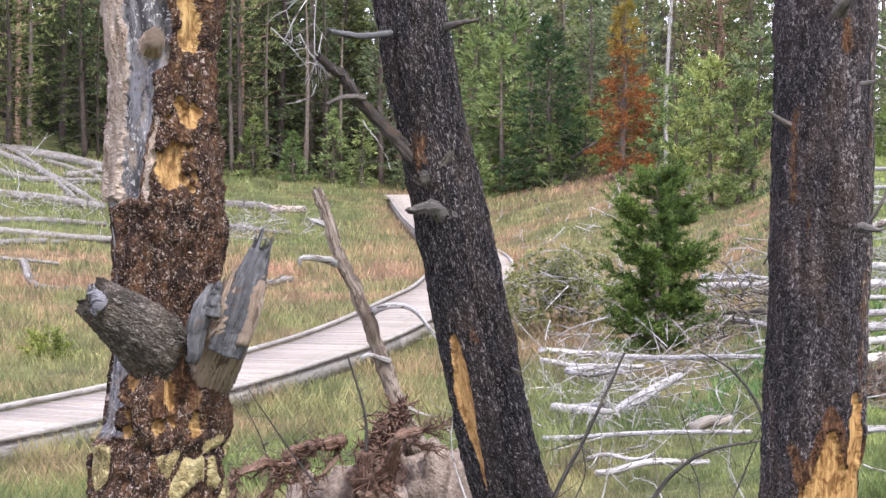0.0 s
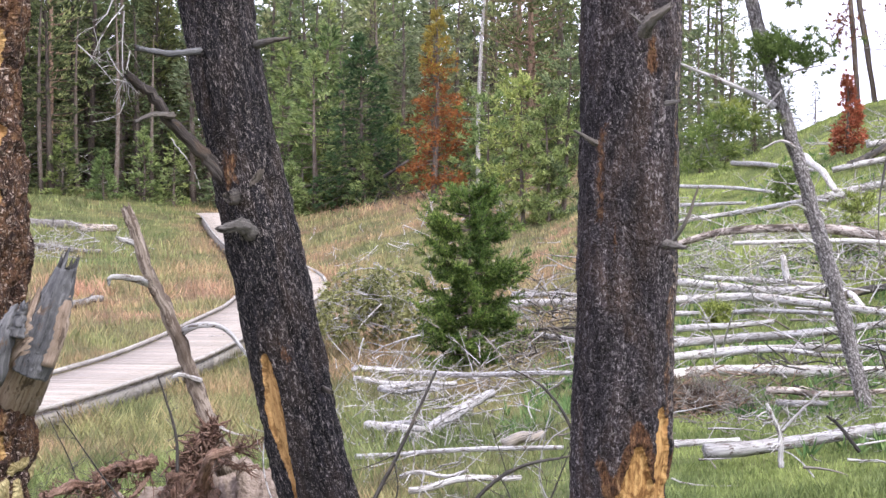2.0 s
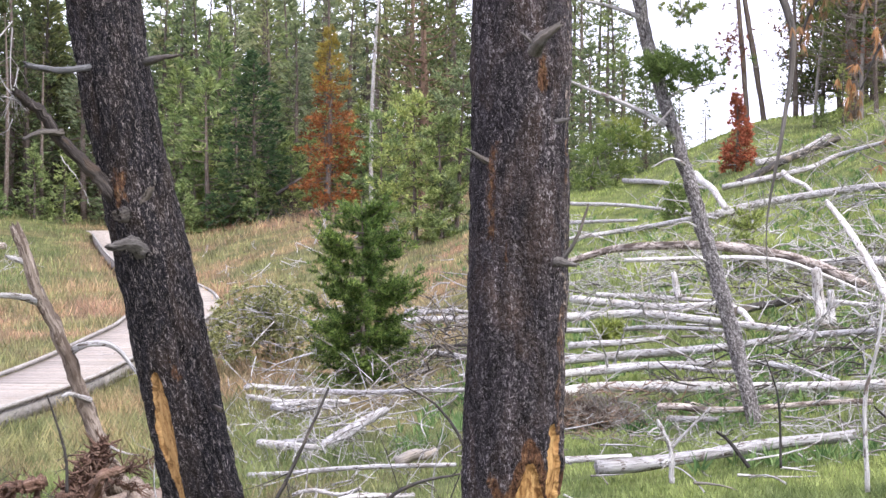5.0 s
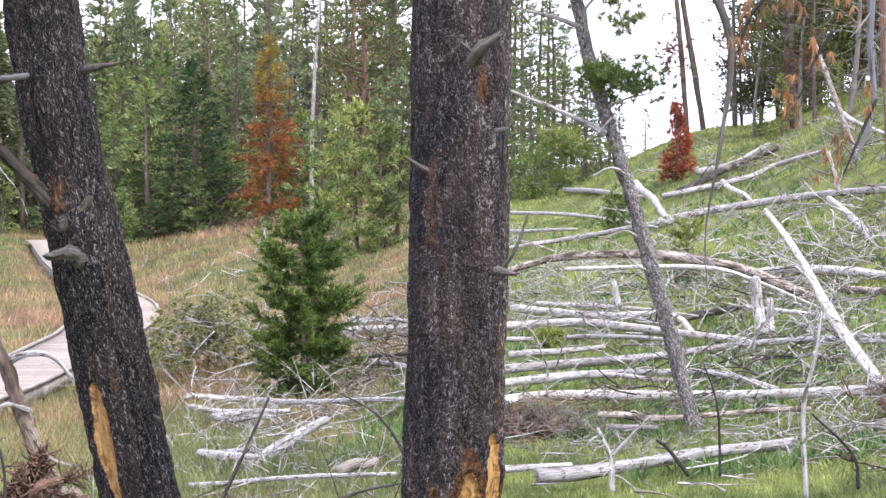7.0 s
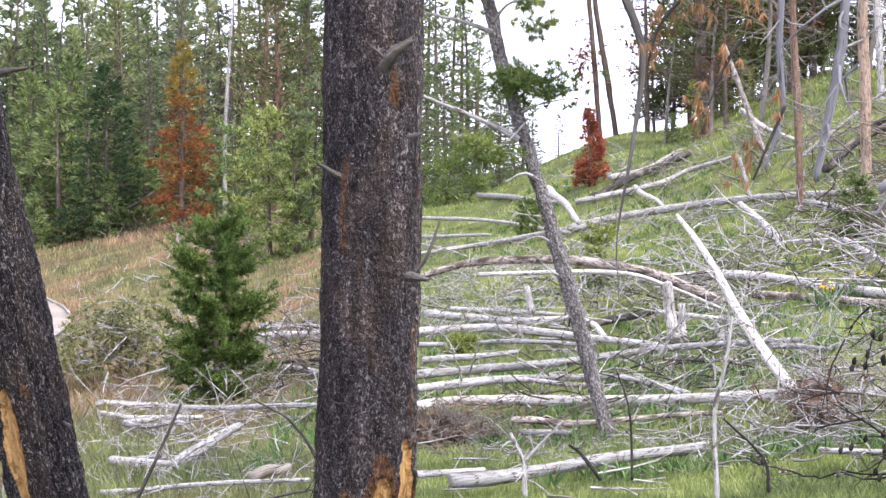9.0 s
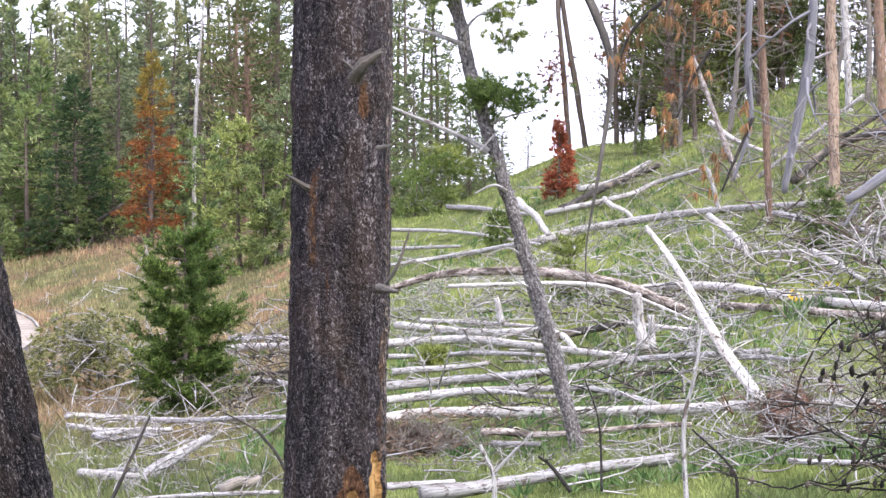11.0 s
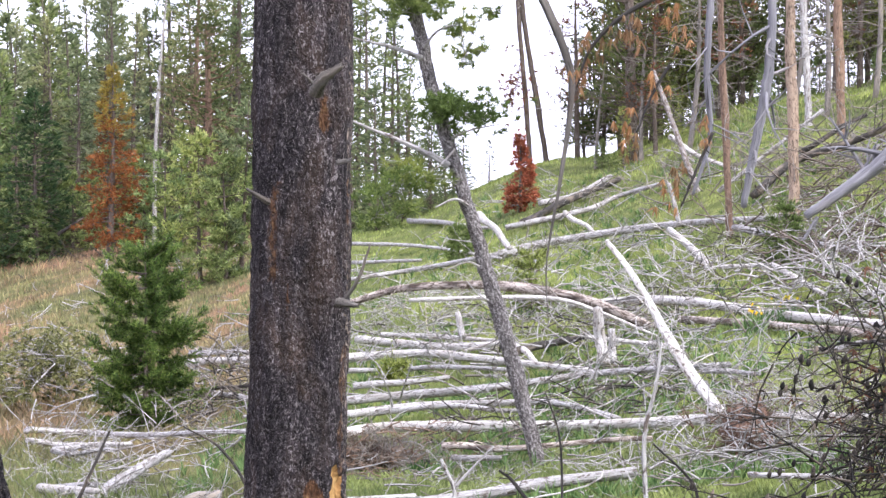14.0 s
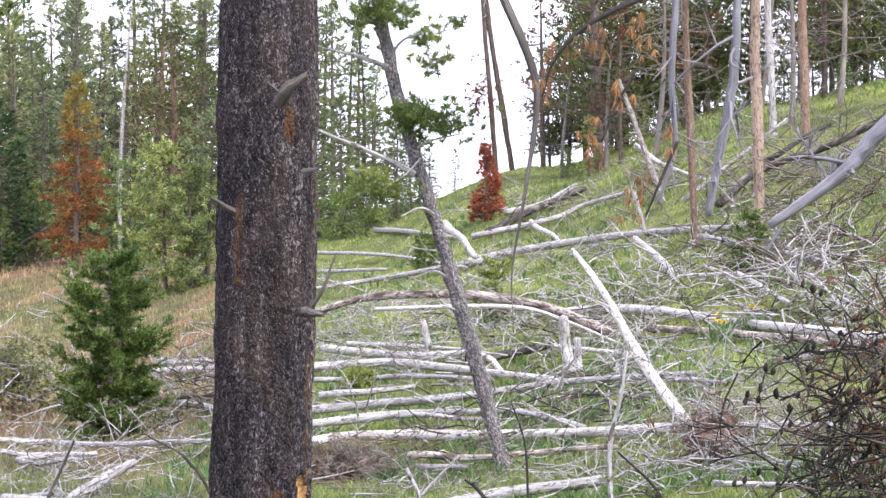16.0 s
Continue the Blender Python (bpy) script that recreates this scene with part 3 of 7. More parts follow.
    shoot(spine[-2], np.array([0, 0, 1.0]), 0.35)
    crown.blades(np.vstack(P), np.vstack(D), per, blade, wide, 0.62, g)
    return stem, crown


def make_tree(name, parts, bark, needles, x, y, label, group, turn=0.0, category="tree"):
    o = thing(name, x, y, land(x, y), label, category, group)
    o.rotation_euler = (0, 0, turn)
    parts[0].ob("trunk", bark, o)
    if parts[1].count:
        tagged(parts[1].ob("crown", needles, o, smooth=False), kind="stuff")
    return o


def place(ob, x, y, scale=1.0, turn=0.0, label="", tall=1.0):
    if not on_grass_clear(np.array([x]), np.array([y]), 2.3)[0]:
        return None
    c = copy_thing(ob, Matrix.Translation((x, y, land(x, y) - 0.05)) @ Matrix.Rotation(turn, 4, "Z") @ Matrix.Diagonal((scale, scale, scale * tall, 1)))
    if label:
        c["label"] = label
    return c


def at_bearing(deg, r):
    return r * math.sin(radians(deg)), r * math.cos(radians(deg))


def build_forest():
    g = np.random.default_rng(11)
    kinds = []
    for k, (h, w) in enumerate(((11, 2.3), (12.5, 2.1), (9, 2.2), (13, 2.4), (11.5, 2.0))):
        x, y = at_bearing((-1.5, 1.2, 4.0, 8.5, 2.4)[k], (112, 108, 101, 110, 105)[k])
        kinds.append(make_tree("spruce_tree", spruce_parts(20 + k, h, w, 0.03, 100, 11, 0.32, 0.07, 4, 0.04, 0.35, 0.22), SHADE_BARK if k == 0 else TRUNK, (SHADE_NEEDLES, YOUNG, PINE, PINE, MUTED)[k], x, y,
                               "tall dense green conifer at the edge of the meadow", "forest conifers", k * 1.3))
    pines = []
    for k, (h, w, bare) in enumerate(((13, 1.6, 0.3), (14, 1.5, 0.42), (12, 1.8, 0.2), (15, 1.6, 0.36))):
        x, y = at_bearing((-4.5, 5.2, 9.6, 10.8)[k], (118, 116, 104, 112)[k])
        pines.append(make_tree("lodgepole_pine", pine_parts(40 + k, h, w, bare, 66, 6, 0.26, 0.055, 22), (SHADE_BARK, SHADE_BARK, REDBARK, TRUNK)[k], SHADE_NEEDLES if k == 0 else PINE, x, y,
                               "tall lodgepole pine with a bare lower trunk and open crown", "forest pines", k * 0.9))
    small = []
    for k, (h, w) in enumerate(((4.2, 1.4), (3.2, 1.15), (5.4, 1.6))):
        x, y = at_bearing((1.3, 2.2, 6.9)[k], (97, 99, 90)[k])
        small.append(make_tree("young_pine", spruce_parts(60 + k, h, w, 0.03, 66, 12, 0.28, 0.06, 4, 0.05, 0.4, 0.26), TRUNK, YOUNG, x, y,
                               "bushy bright green young pine on the forest edge", "young pines", k))
    far = []
    for k, (h, w) in enumerate(((10, 2.4), (11, 2.3), (9, 2.3))):
        x, y = at_bearing((-3.1, 0.4, 6.1)[k], (132, 128, 134)[k])
        far.append(make_tree("spruce_tree", spruce_parts(30 + k, h, w, 0.03, 88, 9, 0.5, 0.13, 3, 0.03, 0.25, 0.26), SHADE_BARK, (SHADE_NEEDLES, PINE, MUTED)[k], x, y,
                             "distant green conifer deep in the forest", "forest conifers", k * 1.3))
    ridge = []
    for k, (h, w) in enumerate(((7.5, 1.6), (8.5, 1.4))):
        x, y = at_bearing((20.2, 22.4)[k], (70, 73)[k])
        ridge.append(make_tree("ridge_pine", pine_parts(70 + k, h * 1.1, w * 1.2, 0.14, 84, 5, 0.26, 0.07, 16, None, None, 1.2), TRUNK, RIDGE, x, y,
                               "ragged ridge pine with low green boughs and many dead twigs", "ridge pines", k * 0.9))
    snags = []
    for k, h in enumerate((11.0, 9.0)):
        x, y = at_bearing((6.4, 4.95)[k], (98, 108)[k])
        sg = pine_parts(80 + k, h, 1.1, 0.9, 1, 1, 0.1, 0.02, 26)
        o = thing("dead_snag", x, y, land(x, y), "bare grey standing dead pine without needles", "dead tree", "dead standing trees")
        sg[0].ob("trunk", SHADE_BARK if k else TRUNK, o)
        snags.append(o)
    # the wall of forest behind the meadow
    for a in np.arange(-14.0, 13.0, 0.95):
        for depth in range(5 if a < 9 else 4):
            r = (104, 113, 124, 138, 152, 118)[depth] + g.uniform(-4, 4)
            if depth == 0 and g.uniform() < 0.4:
                continue
            if a > 10.5 and depth > 1:
                continue
            b = a + g.uniform(-0.3, 0.3)
            x, y = at_bearing(b, r)
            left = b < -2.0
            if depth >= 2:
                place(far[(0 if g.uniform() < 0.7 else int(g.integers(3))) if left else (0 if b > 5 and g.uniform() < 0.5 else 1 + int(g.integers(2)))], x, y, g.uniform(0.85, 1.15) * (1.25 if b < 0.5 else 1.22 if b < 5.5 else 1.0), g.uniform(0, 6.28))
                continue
            # left of the meadow: mostly the kinds coloured darker for shade
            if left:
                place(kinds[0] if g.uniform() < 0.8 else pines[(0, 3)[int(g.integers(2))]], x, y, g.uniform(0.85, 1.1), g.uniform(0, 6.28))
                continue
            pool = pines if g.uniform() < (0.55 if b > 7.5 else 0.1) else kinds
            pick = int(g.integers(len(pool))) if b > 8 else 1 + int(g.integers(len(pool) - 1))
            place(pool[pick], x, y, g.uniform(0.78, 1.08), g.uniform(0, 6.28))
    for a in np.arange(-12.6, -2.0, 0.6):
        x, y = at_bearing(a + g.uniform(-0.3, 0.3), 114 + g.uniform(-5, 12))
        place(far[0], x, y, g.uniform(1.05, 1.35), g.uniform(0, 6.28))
    for a, r, s in ((-5.3, 101, 0.9), (-4.2, 100, 0.75), (-3.1, 101, 0.85), (-2.3, 100, 0.7), (-6.6, 102, 0.6)):
        x, y = at_bearing(a, r)
        place(small[int(g.integers(3))], x, y, s, g.uniform(0, 6.28))
    for a in np.arange(-1.6, 5.4, 0.75):
        x, y = at_bearing(a + g.uniform(-0.25, 0.25), 136 + g.uniform(-6, 8))
        place(kinds[(1, 4, 3)[int(g.integers(3))]], x, y, g.uniform(1.2, 1.4), g.uniform(0, 6.28))
    for a in np.arange(0.2, 11, 0.7):
        if g.uniform() < 0.75:
            x, y = at_bearing(a + g.uniform(-0.4, 0.4), 96 + g.uniform(-3, 6))
            place(small[int(g.integers(3))], x, y, g.uniform(0.6, 1.15), g.uniform(0, 6.28))
    for a, r, s in ((0.7, 98, 1.1), (1.7, 96, 1.35), (2.5, 100, 1.3), (3.0, 97, 1.0), (4.0, 96, 0.9), (2.0, 101, 1.6), (1.0, 102, 1.5), (6.0, 97, 0.9), (3.5, 102, 1.4), (5.0, 98, 1.1)):
        x, y = at_bearing(a, r)
        place(small[int(g.integers(3))], x, y, s, g.uniform(0, 6.28))
    for a, r, s in ((-5.9, 101, 0.9), (-4.9, 103, 0.8), (-3.9, 101, 0.9), (-2.9, 102, 0.75), (-11.5, 104, 0.9), (-9.6, 104, 0.9), (-10.1, 112, 1.2), (-8.0, 112, 1.1), (-3.4, 108, 0.9), (7.7, 104, 0.9), (10.2, 100, 0.95)):
        x, y = at_bearing(a, r)
        place(snags[int(g.integers(2))], x, y, s, g.uniform(0, 6.28))
    # the tallest ones, which top the rest
    for a, r, s, pool, k in ((4.9, 106, 1.1, kinds, 4), (6.6, 112, 1.1, pines, 1), (8.6, 105, 1.1, pines, 3), (3.0, 108, 1.1, kinds, 1), (3.9, 110, 1.05, kinds, 4), (1.4, 107, 1.05, kinds, 4), (2.2, 103, 0.8, kinds, 1), (0.6, 109, 1.05, kinds, 3),
                             (-7.6, 106, 1.15, kinds, 0), (-6.6, 109, 1.1, kinds, 3), (-5.7, 104, 1.1, pines, 2), (-4.9, 108, 1.15, kinds, 0), (-3.8, 106, 1.1, kinds, 3), (-2.6, 109, 1.1, kinds, 0), (-1.2, 107, 1.1, kinds, 3), (-9.0, 106, 1.15, pines, 2), (-10.6, 107, 1.1, pines, 0), (-11.8, 105, 1.1, pines, 2)):
        x, y = at_bearing(a, r)
        place(pool[k], x, y, s, g.uniform(0, 6.28))
    # open pines along the ridge
    for a, r, s, kind in ((11.9, 92, 0.7, 1), (13.4, 90, 0.55, 2)):
        x, y = at_bearing(a, r)
        place(pines[kind], x, y, s, g.uniform(0, 6.28))
    thick = []
    for k, h in enumerate((5.0, 6.0)):
        x, y = at_bearing((21.2, 25.0)[k], (60, 58)[k])
        geo = Geo()
        spine = bend((0, 0, -0.2), (g.normal(0, 0.6), g.normal(0, 0.4), h), 12, (0.15, 0, 0))
        geo.stem(spine, [0.09, 0.07, 0.02], 8, 0.12, k)
        for i in range(44):
            p = spine[int(g.integers(2, 11))] + g.normal(0, 0.03, 3)
            t = g.uniform(0, 6.28)
            twig(geo, p, (math.cos(t), math.sin(t), g.normal(-0.05, 0.3)), g.uniform(0.6, 1.9), 0.018, g, 1, 3)
        o = thing("dead_snag", x, y, land(x, y), "standing dead pine bristling with bare grey twigs", "dead tree", "dead standing trees")
        geo.ob("trunk", SNAGWOOD, o)
        thick.append(o)
    for a, r, s in ((18.6, 66, 0.7), (19.9, 64, 0.9), (22.3, 62, 0.85), (24.1, 62, 0.9), (26.3, 60, 1.0), (27.6, 57, 1.0)):
        x, y = at_bearing(a, r)
        place(thick[int(g.integers(2))], x, y, s, g.uniform(0, 6.28))
    for a, r, s in ((18.3, 77, 0.55), (18.8, 76, 0.7), (19.3, 76, 0.9), (20.9, 75, 0.9), (21.6, 72, 0.85), (23.8, 72, 0.8), (25.3, 74, 0.85), (26.1, 77, 0.9), (26.7, 71, 0.9), (27.6, 76, 1.0), (28.6, 73, 0.9), (29.6, 77, 0.95)):
        x, y = at_bearing(a, r)
        place(ridge[int(g.integers(2))], x, y, s, g.uniform(0, 6.28))
    for a, r, s in ((19.6, 70, 0.7), (20.4, 72, 0.9), (21.9, 78, 1.0), (22.7, 70, 0.8), (25.9, 68, 0.85), (27.0, 80, 1.1), (28.0, 69, 0.9), (20.0, 88, 1.0), (21.5, 90, 1.0), (22.9, 90, 1.0), (26.3, 90, 1.0), (29.2, 92, 1.1)):
        x, y = at_bearing(a, r)
        place(ridge[int(g.integers(2))], x, y, s, g.uniform(0, 6.28))
    # low green growth and rusty crowns under the ridge pines
    for a, r, s, k in ((18.8, 66, 0.3, 1), (19.4, 64, 0.36, 2), (20.1, 70, 0.5, 1), (20.8, 68, 0.4, 0), (21.4, 70, 0.5, 2), (22.0, 67, 0.45, 1), (22.6, 71, 0.5, 0), (23.3, 68, 0.4, 1), (24.0, 71, 0.55, 2), (24.8, 69, 0.45, 1), (25.6, 71, 0.5, 0), (26.4, 68, 0.4, 1), (27.2, 70, 0.5, 2), (21.0, 74, 0.6, 2)):
        x, y = at_bearing(a, r)
        place(small[k], x, y, s, g.uniform(0, 6.28))
    x, y = at_bearing(6.25, 93)
    sg = pine_parts(84, 12.5, 1.0, 0.9, 1, 1, 0.1, 0.02, 20, 0.095, (0.7, 0.2))
    o = thing("dead_snag", x, y, land(x, y), "tall bleached standing dead pine at the forest edge", "dead tree", "dead standing trees")
    sg[0].ob("trunk", GREY, o)
    x, y = at_bearing(7.45, 97)
    place(pines[2], x, y, 1.12, 2.1)
    x, y = at_bearing(18.1, 71)
    red = make_tree("dead_red_pine", pine_parts(78, 6.2, 1.0, 0.2, 22, 5, 0.16, 0.035, 20), TRUNK, DULLRED, x, y, "thin dead pine with a few dull red needle clumps", "")
    for a, r, s in ((20.3, 64, 0.8), (22.1, 66, 1.0), (25.2, 68, 0.9)):
        x, y = at_bearing(a, r)
        place(red, x, y, s, g.uniform(0, 6.28))
    for a, r, s, k in ((12.2, 88, 0.75, 3), (12.9, 84, 0.65, 1), (13.9, 92, 0.5, 2), (14.6, 95, 0.5, 2), (11.4, 86, 0.8, 3), (10.6, 92, 0.9, 3), (13.2, 79, 0.55, 2), (12.5, 77, 0.62, 2), (13.9, 83, 0.42, 2), (11.8, 79, 0.72, 2), (14.4, 88, 0.36, 2), (11.1, 82, 0.8, 4), (12.9, 84, 0.66, 3), (14.0, 80, 0.4, 2), (14.9, 82, 0.3, 2), (15.6, 80, 0.2, 2)):
        x, y = at_bearing(a, r)
        place(kinds[k], x, y, s, g.uniform(0, 6.28))
    return kinds, pines, small, snags


def build_grass():
    g = np.random.default_rng(21)
    n = 370000
    a = np.radians(g.uniform(-14.5, 29.5, n))
    r = 16.5 * (105 / 16.5) ** (g.uniform(0, 1, n) ** 1.3)
    x, y = r * np.sin(a), r * np.cos(a)
    patch = waves(x, y, 1.6, 8)
    keep = on_grass_clear(x, y) & (g.uniform(0, 1, n) < 0.35 + 0.8 * patch)
    x, y, r = x[keep], y[keep], r[keep]
    n = len(x)
    straw = straws(x, y)
    z = lands(x, y)
    bearing = np.degrees(np.arctan2(x, y))
    h = (0.14 + 0.19 * waves(x, y, 0.5, 9)) * g.uniform(0.5, 1.3, n) * (1 + 0.25 * straw) * (1 - 0.5 * np.clip((bearing - 3) / 3, 0, 1))
    w = 0.0008 + 0.00021 * r * g.uniform(0.4, 1.2, n) * (1 + 0.4 * np.clip((r - 35) / 20, 0, 1))
    t = g.uniform(0, 2 * np.pi, n)
    lean = g.normal(0, 0.28, (n, 2)) * h[:, None]
    sx, sy = np.cos(t) * w, np.sin(t) * w
    p = np.stack([x, y, z], 1)
    v = np.stack([p - np.stack([sx, sy, 0.03 + 0 * sx], 1), p + np.stack([sx, sy, -0.03 + 0 * sx], 1),
                  p + np.stack([lean[:, 0] * 0.72 + sx * 0.8, lean[:, 1] * 0.72 + sy * 0.8, h * 0.6], 1), p + np.stack([lean[:, 0] * 1.3, lean[:, 1] * 1.3, h], 1)], 1).reshape(-1, 3)
    i = np.arange(n)[:, None] * 4
    geo = Geo().add(v, f4=i + np.array([[0, 1, 2, 3]]), extra=np.repeat(np.clip(straw + g.normal(0, 0.12, n), -1, 1), 4))
    tagged(geo.ob("grass", GRASS, smooth=False, attribute="straw"), "tall meadow grass, green with straw and rust-coloured patches", "grass", kind="stuff")


# ---- fallen timber ----
def fallen_log(pts, r0, r1, mat, label, snags=5, seed=0, up=0.5, reach=0.6, group="fallen logs", name="fallen_log", sides=9):
    """A dead stem lying through the given points, with broken side branches as parts."""
    g = np.random.default_rng(seed)
    r0, r1 = r0 * 1.2, r1 * 1.2
    line = curve_through(pts, 16 if len(pts) > 2 else 10)
    line = line + np.sin(np.linspace(0, 7, len(line)) + seed)[:, None] * g.normal(0, 0.02, 3)
    base = line[0].copy()
    o = tagged(new(name), label, "log", group)
    o.location = base
    Geo().stem(line - base, [r0, (r0 + r1) * 0.52, r1], sides, 0.13, seed).ob("stem", mat, o)
    way = line[-1] - line[0]
    way /= np.linalg.norm(way)
    for k in range(snags):
        s = g.uniform(0.12, 0.97)
        at = np.array([np.interp(s, np.linspace(0, 1, len(line)), line[:, i]) for i in range(3)]) - base
        out = np.cross(way, g.normal(0, 1, 3))
        out[2] = abs(out[2]) * (1 if g.uniform() < up else -1)
        b = Geo()
        twig(b, at, out + way * 0.4, reach * g.uniform(0.3, 1.2), max(0.008, 0.16 * r0), g, 1)
        b.ob("branch", mat, o)
    return o


def build_litter():
    """Sticks and broken poles strewn over the log field, and leafy herbs between them."""
    g = np.random.default_rng(61)
    n = 1050
    a = np.radians(g.uniform(3.0, 29.0, n))
    r = 17 * (62 / 17) ** g.uniform(0, 1, n)
    x, y = r * np.sin(a), r * np.cos(a)
    keep = (waves(x, y, 0.5, 71) + g.uniform(-0.25, 0.25, n) > 0.5 + 0.25 * np.clip((25 - r) / 5, 0, 1)) & on_grass_clear(x, y, 1.4)
    sticks = {0: Geo(), 1: Geo(), 2: Geo()}
    for k in np.flatnonzero(keep):
        L = g.uniform(0.25, 1.7) * (0.55 if r[k] < 26 else 1)
        t = g.normal(0, 0.6) + (0 if g.uniform() < 0.6 else 1.4)
        z = land(x[k], y[k]) + g.uniform(0.03, 0.3)
        p = np.array([x[k], y[k], z])
        q = p + [math.cos(t) * L, math.sin(t) * L, g.normal(0.06, 0.22) * L]
        q[2] = max(q[2], land(q[0], q[1]) + 0.03)
        sticks[int(g.integers(3))].stem(bend(p, q, 5, g.normal(0, 0.07 * L, 3)), [g.uniform(0.008, 0.024) * (0.6 if r[k] < 26 else 1), 0.004], 4, 0, int(k), cap=False)
    for k, mat in enumerate((GREY, GREY, SNAGWOOD)):
        tagged(sticks[k].ob("stick_litter", mat), "scattered broken grey sticks lying in the grass", "sticks", "stick litter", "stuff")
    n = 5200
    a = np.radians(g.uniform(7.0, 28.0, n))
    r = 19 * (66 / 19) ** g.uniform(0, 1, n)
    x, y = r * np.sin(a), r * np.cos(a)
    keep = waves(x, y, 0.7, 73) > 0.5
    x, y = x[keep], y[keep]
    p = np.stack([x, y, lands(x, y)], 1)
    tagged(Geo().blades(p, np.tile([0, 0, 0.8], (len(p), 1)), 8, 0.21, 0.024, 0.42, g).ob("undergrowth", HERB, smooth=False), "low leafy green herbs between the fallen logs", "undergrowth", kind="stuff")

# ---- the fallen timber, log by log ----
def build_logs():
    fallen_log([(6.93, 34.55, 1.61), (8.17, 33.85, 1.72), (8.63, 31.85, 1.78), (8.93, 29.67, 1.80), (9.40, 27.82, 1.79)], 0.069, 0.037, PALE, "bleached bare log lying in the grass", 9, 101, 0.5, 0.7)
    fallen_log([(6.63, 32.32, 1.53), (7.32, 32.27, 1.56), (7.85, 31.74, 1.63), (8.45, 29.24, 1.73)], 0.041, 0.027, GREY, "weathered grey log lying in the grass", 4, 102, 0.5, 0.6)
    fallen_log([(5.71, 28.44, 1.38), (6.87, 28.45, 1.47), (7.84, 27.39, 1.64), (9.16, 27.62, 1.76), (10.19, 24.74, 2.08)], 0.060, 0.033, GREY, "weathered grey log lying in the grass", 8, 103, 0.5, 0.6)
    fallen_log([(5.38, 26.78, 1.33), (6.51, 26.96, 1.42), (7.38, 25.80, 1.56), (7.95, 25.13, 1.60), (8.07, 23.01, 1.57)], 0.046, 0.028, GREY, "weathered grey log lying in the grass", 7, 104, 0.5, 0.6)
    fallen_log([(5.59, 27.25, 1.36), (6.78, 26.13, 1.46), (7.38, 24.98, 1.56)], 0.039, 0.025, GREY, "weathered grey log lying in the grass", 5, 105, 0.5, 0.6)
    fallen_log([(5.01, 24.93, 1.27), (5.64, 25.18, 1.32), (6.52, 24.03, 1.42), (7.66, 23.07, 1.51), (8.55, 21.02, 1.75)], 0.060, 0.050, PALE, "bleached bare log lying in the grass", 14, 106, 0.8, 0.8)
    fallen_log([(8.53, 20.96, 1.75), (9.69, 19.71, 1.86)], 0.050, 0.034, PALE, "bleached bare log lying in the grass", 4, 107, 0.5, 0.6)
    fallen_log([(5.75, 22.66, 1.30), (6.45, 22.04, 1.40), (7.64, 20.87, 1.52)], 0.036, 0.024, BARKY, "fallen log with flaking brown bark", 8, 108, 0.5, 0.6)
    fallen_log([(5.70, 21.82, 1.30), (6.08, 21.23, 1.35)], 0.031, 0.021, GREY, "weathered grey log lying in the grass", 2, 109, 0.5, 0.6)
    fallen_log([(4.14, 18.44, 1.24), (5.05, 18.57, 1.32), (5.89, 18.57, 1.39), (6.77, 18.83, 1.47)], 0.058, 0.044, GREY, "weathered grey log lying in the grass", 4, 110, 0.5, 0.6)
    fallen_log([(3.91, 19.14, 1.22), (4.61, 19.04, 1.26)], 0.033, 0.023, GREY, "weathered grey log lying in the grass", 1, 111, 0.5, 0.6)
    fallen_log([(7.90, 37.50, 1.78), (8.45, 35.88, 1.79), (8.87, 33.46, 1.85), (9.45, 32.55, 1.96)], 0.069, 0.038, PALE, "bleached bare log lying in the grass", 6, 112, 0.5, 0.6)
    fallen_log([(8.49, 37.96, 1.84), (9.13, 35.26, 1.92), (9.42, 32.88, 1.97)], 0.043, 0.027, PALE, "bleached bare log lying in the grass", 4, 113, 0.5, 0.6)
    fallen_log([(9.45, 32.45, 1.97), (9.14, 29.90, 1.83)], 0.052, 0.033, PALE, "bleached bare log lying in the grass", 1, 114, 0.5, 0.6)
    fallen_log([(7.28, 36.28, 2.45), (8.07, 35.60, 2.74), (8.64, 34.95, 2.83), (9.50, 34.31, 2.87), (10.15, 33.71, 2.83), (10.95, 33.04, 2.65), (11.90, 31.86, 2.15)], 0.048, 0.08, BARKY, "arched fallen log with flaking brown bark", 16, 115, 0.2, 1.3)
    fallen_log([(8.23, 34.54, 2.61), (9.62, 33.66, 2.70), (10.25, 33.05, 2.68), (10.76, 32.47, 2.55), (11.72, 30.86, 2.02)], 0.035, 0.022, PALE, "bleached bare log lying in the grass", 7, 116, 0.2, 0.9)
    fallen_log([(9.11, 31.20, 1.85), (10.19, 31.91, 2.03), (10.69, 31.95, 2.07)], 0.059, 0.043, DARKWOOD, "dark dead log lying on the slope", 3, 117, 0.5, 0.6)
    fallen_log([(9.92, 29.91, 2.19), (11.03, 28.45, 2.07), (11.56, 27.15, 1.95), (12.33, 24.59, 1.77)], 0.031, 0.034, PALE, "bleached bare log lying in the grass", 4, 118, 0.5, 0.6)
    fallen_log([(8.52, 20.83, 1.75), (8.72, 23.44, 2.74), (9.05, 26.29, 3.68)], 0.06, 0.028, PALE, "bleached fallen trunk with its root end raised", 9, 119, 0.5, 0.9)
    fallen_log([(16.89, 38.24, 4.10), (16.45, 43.56, 3.97), (14.67, 46.44, 3.59), (13.37, 46.83, 3.26)], 0.052, 0.095, GREY, "weathered grey log lying in the grass", 8, 120, 0.5, 0.6)
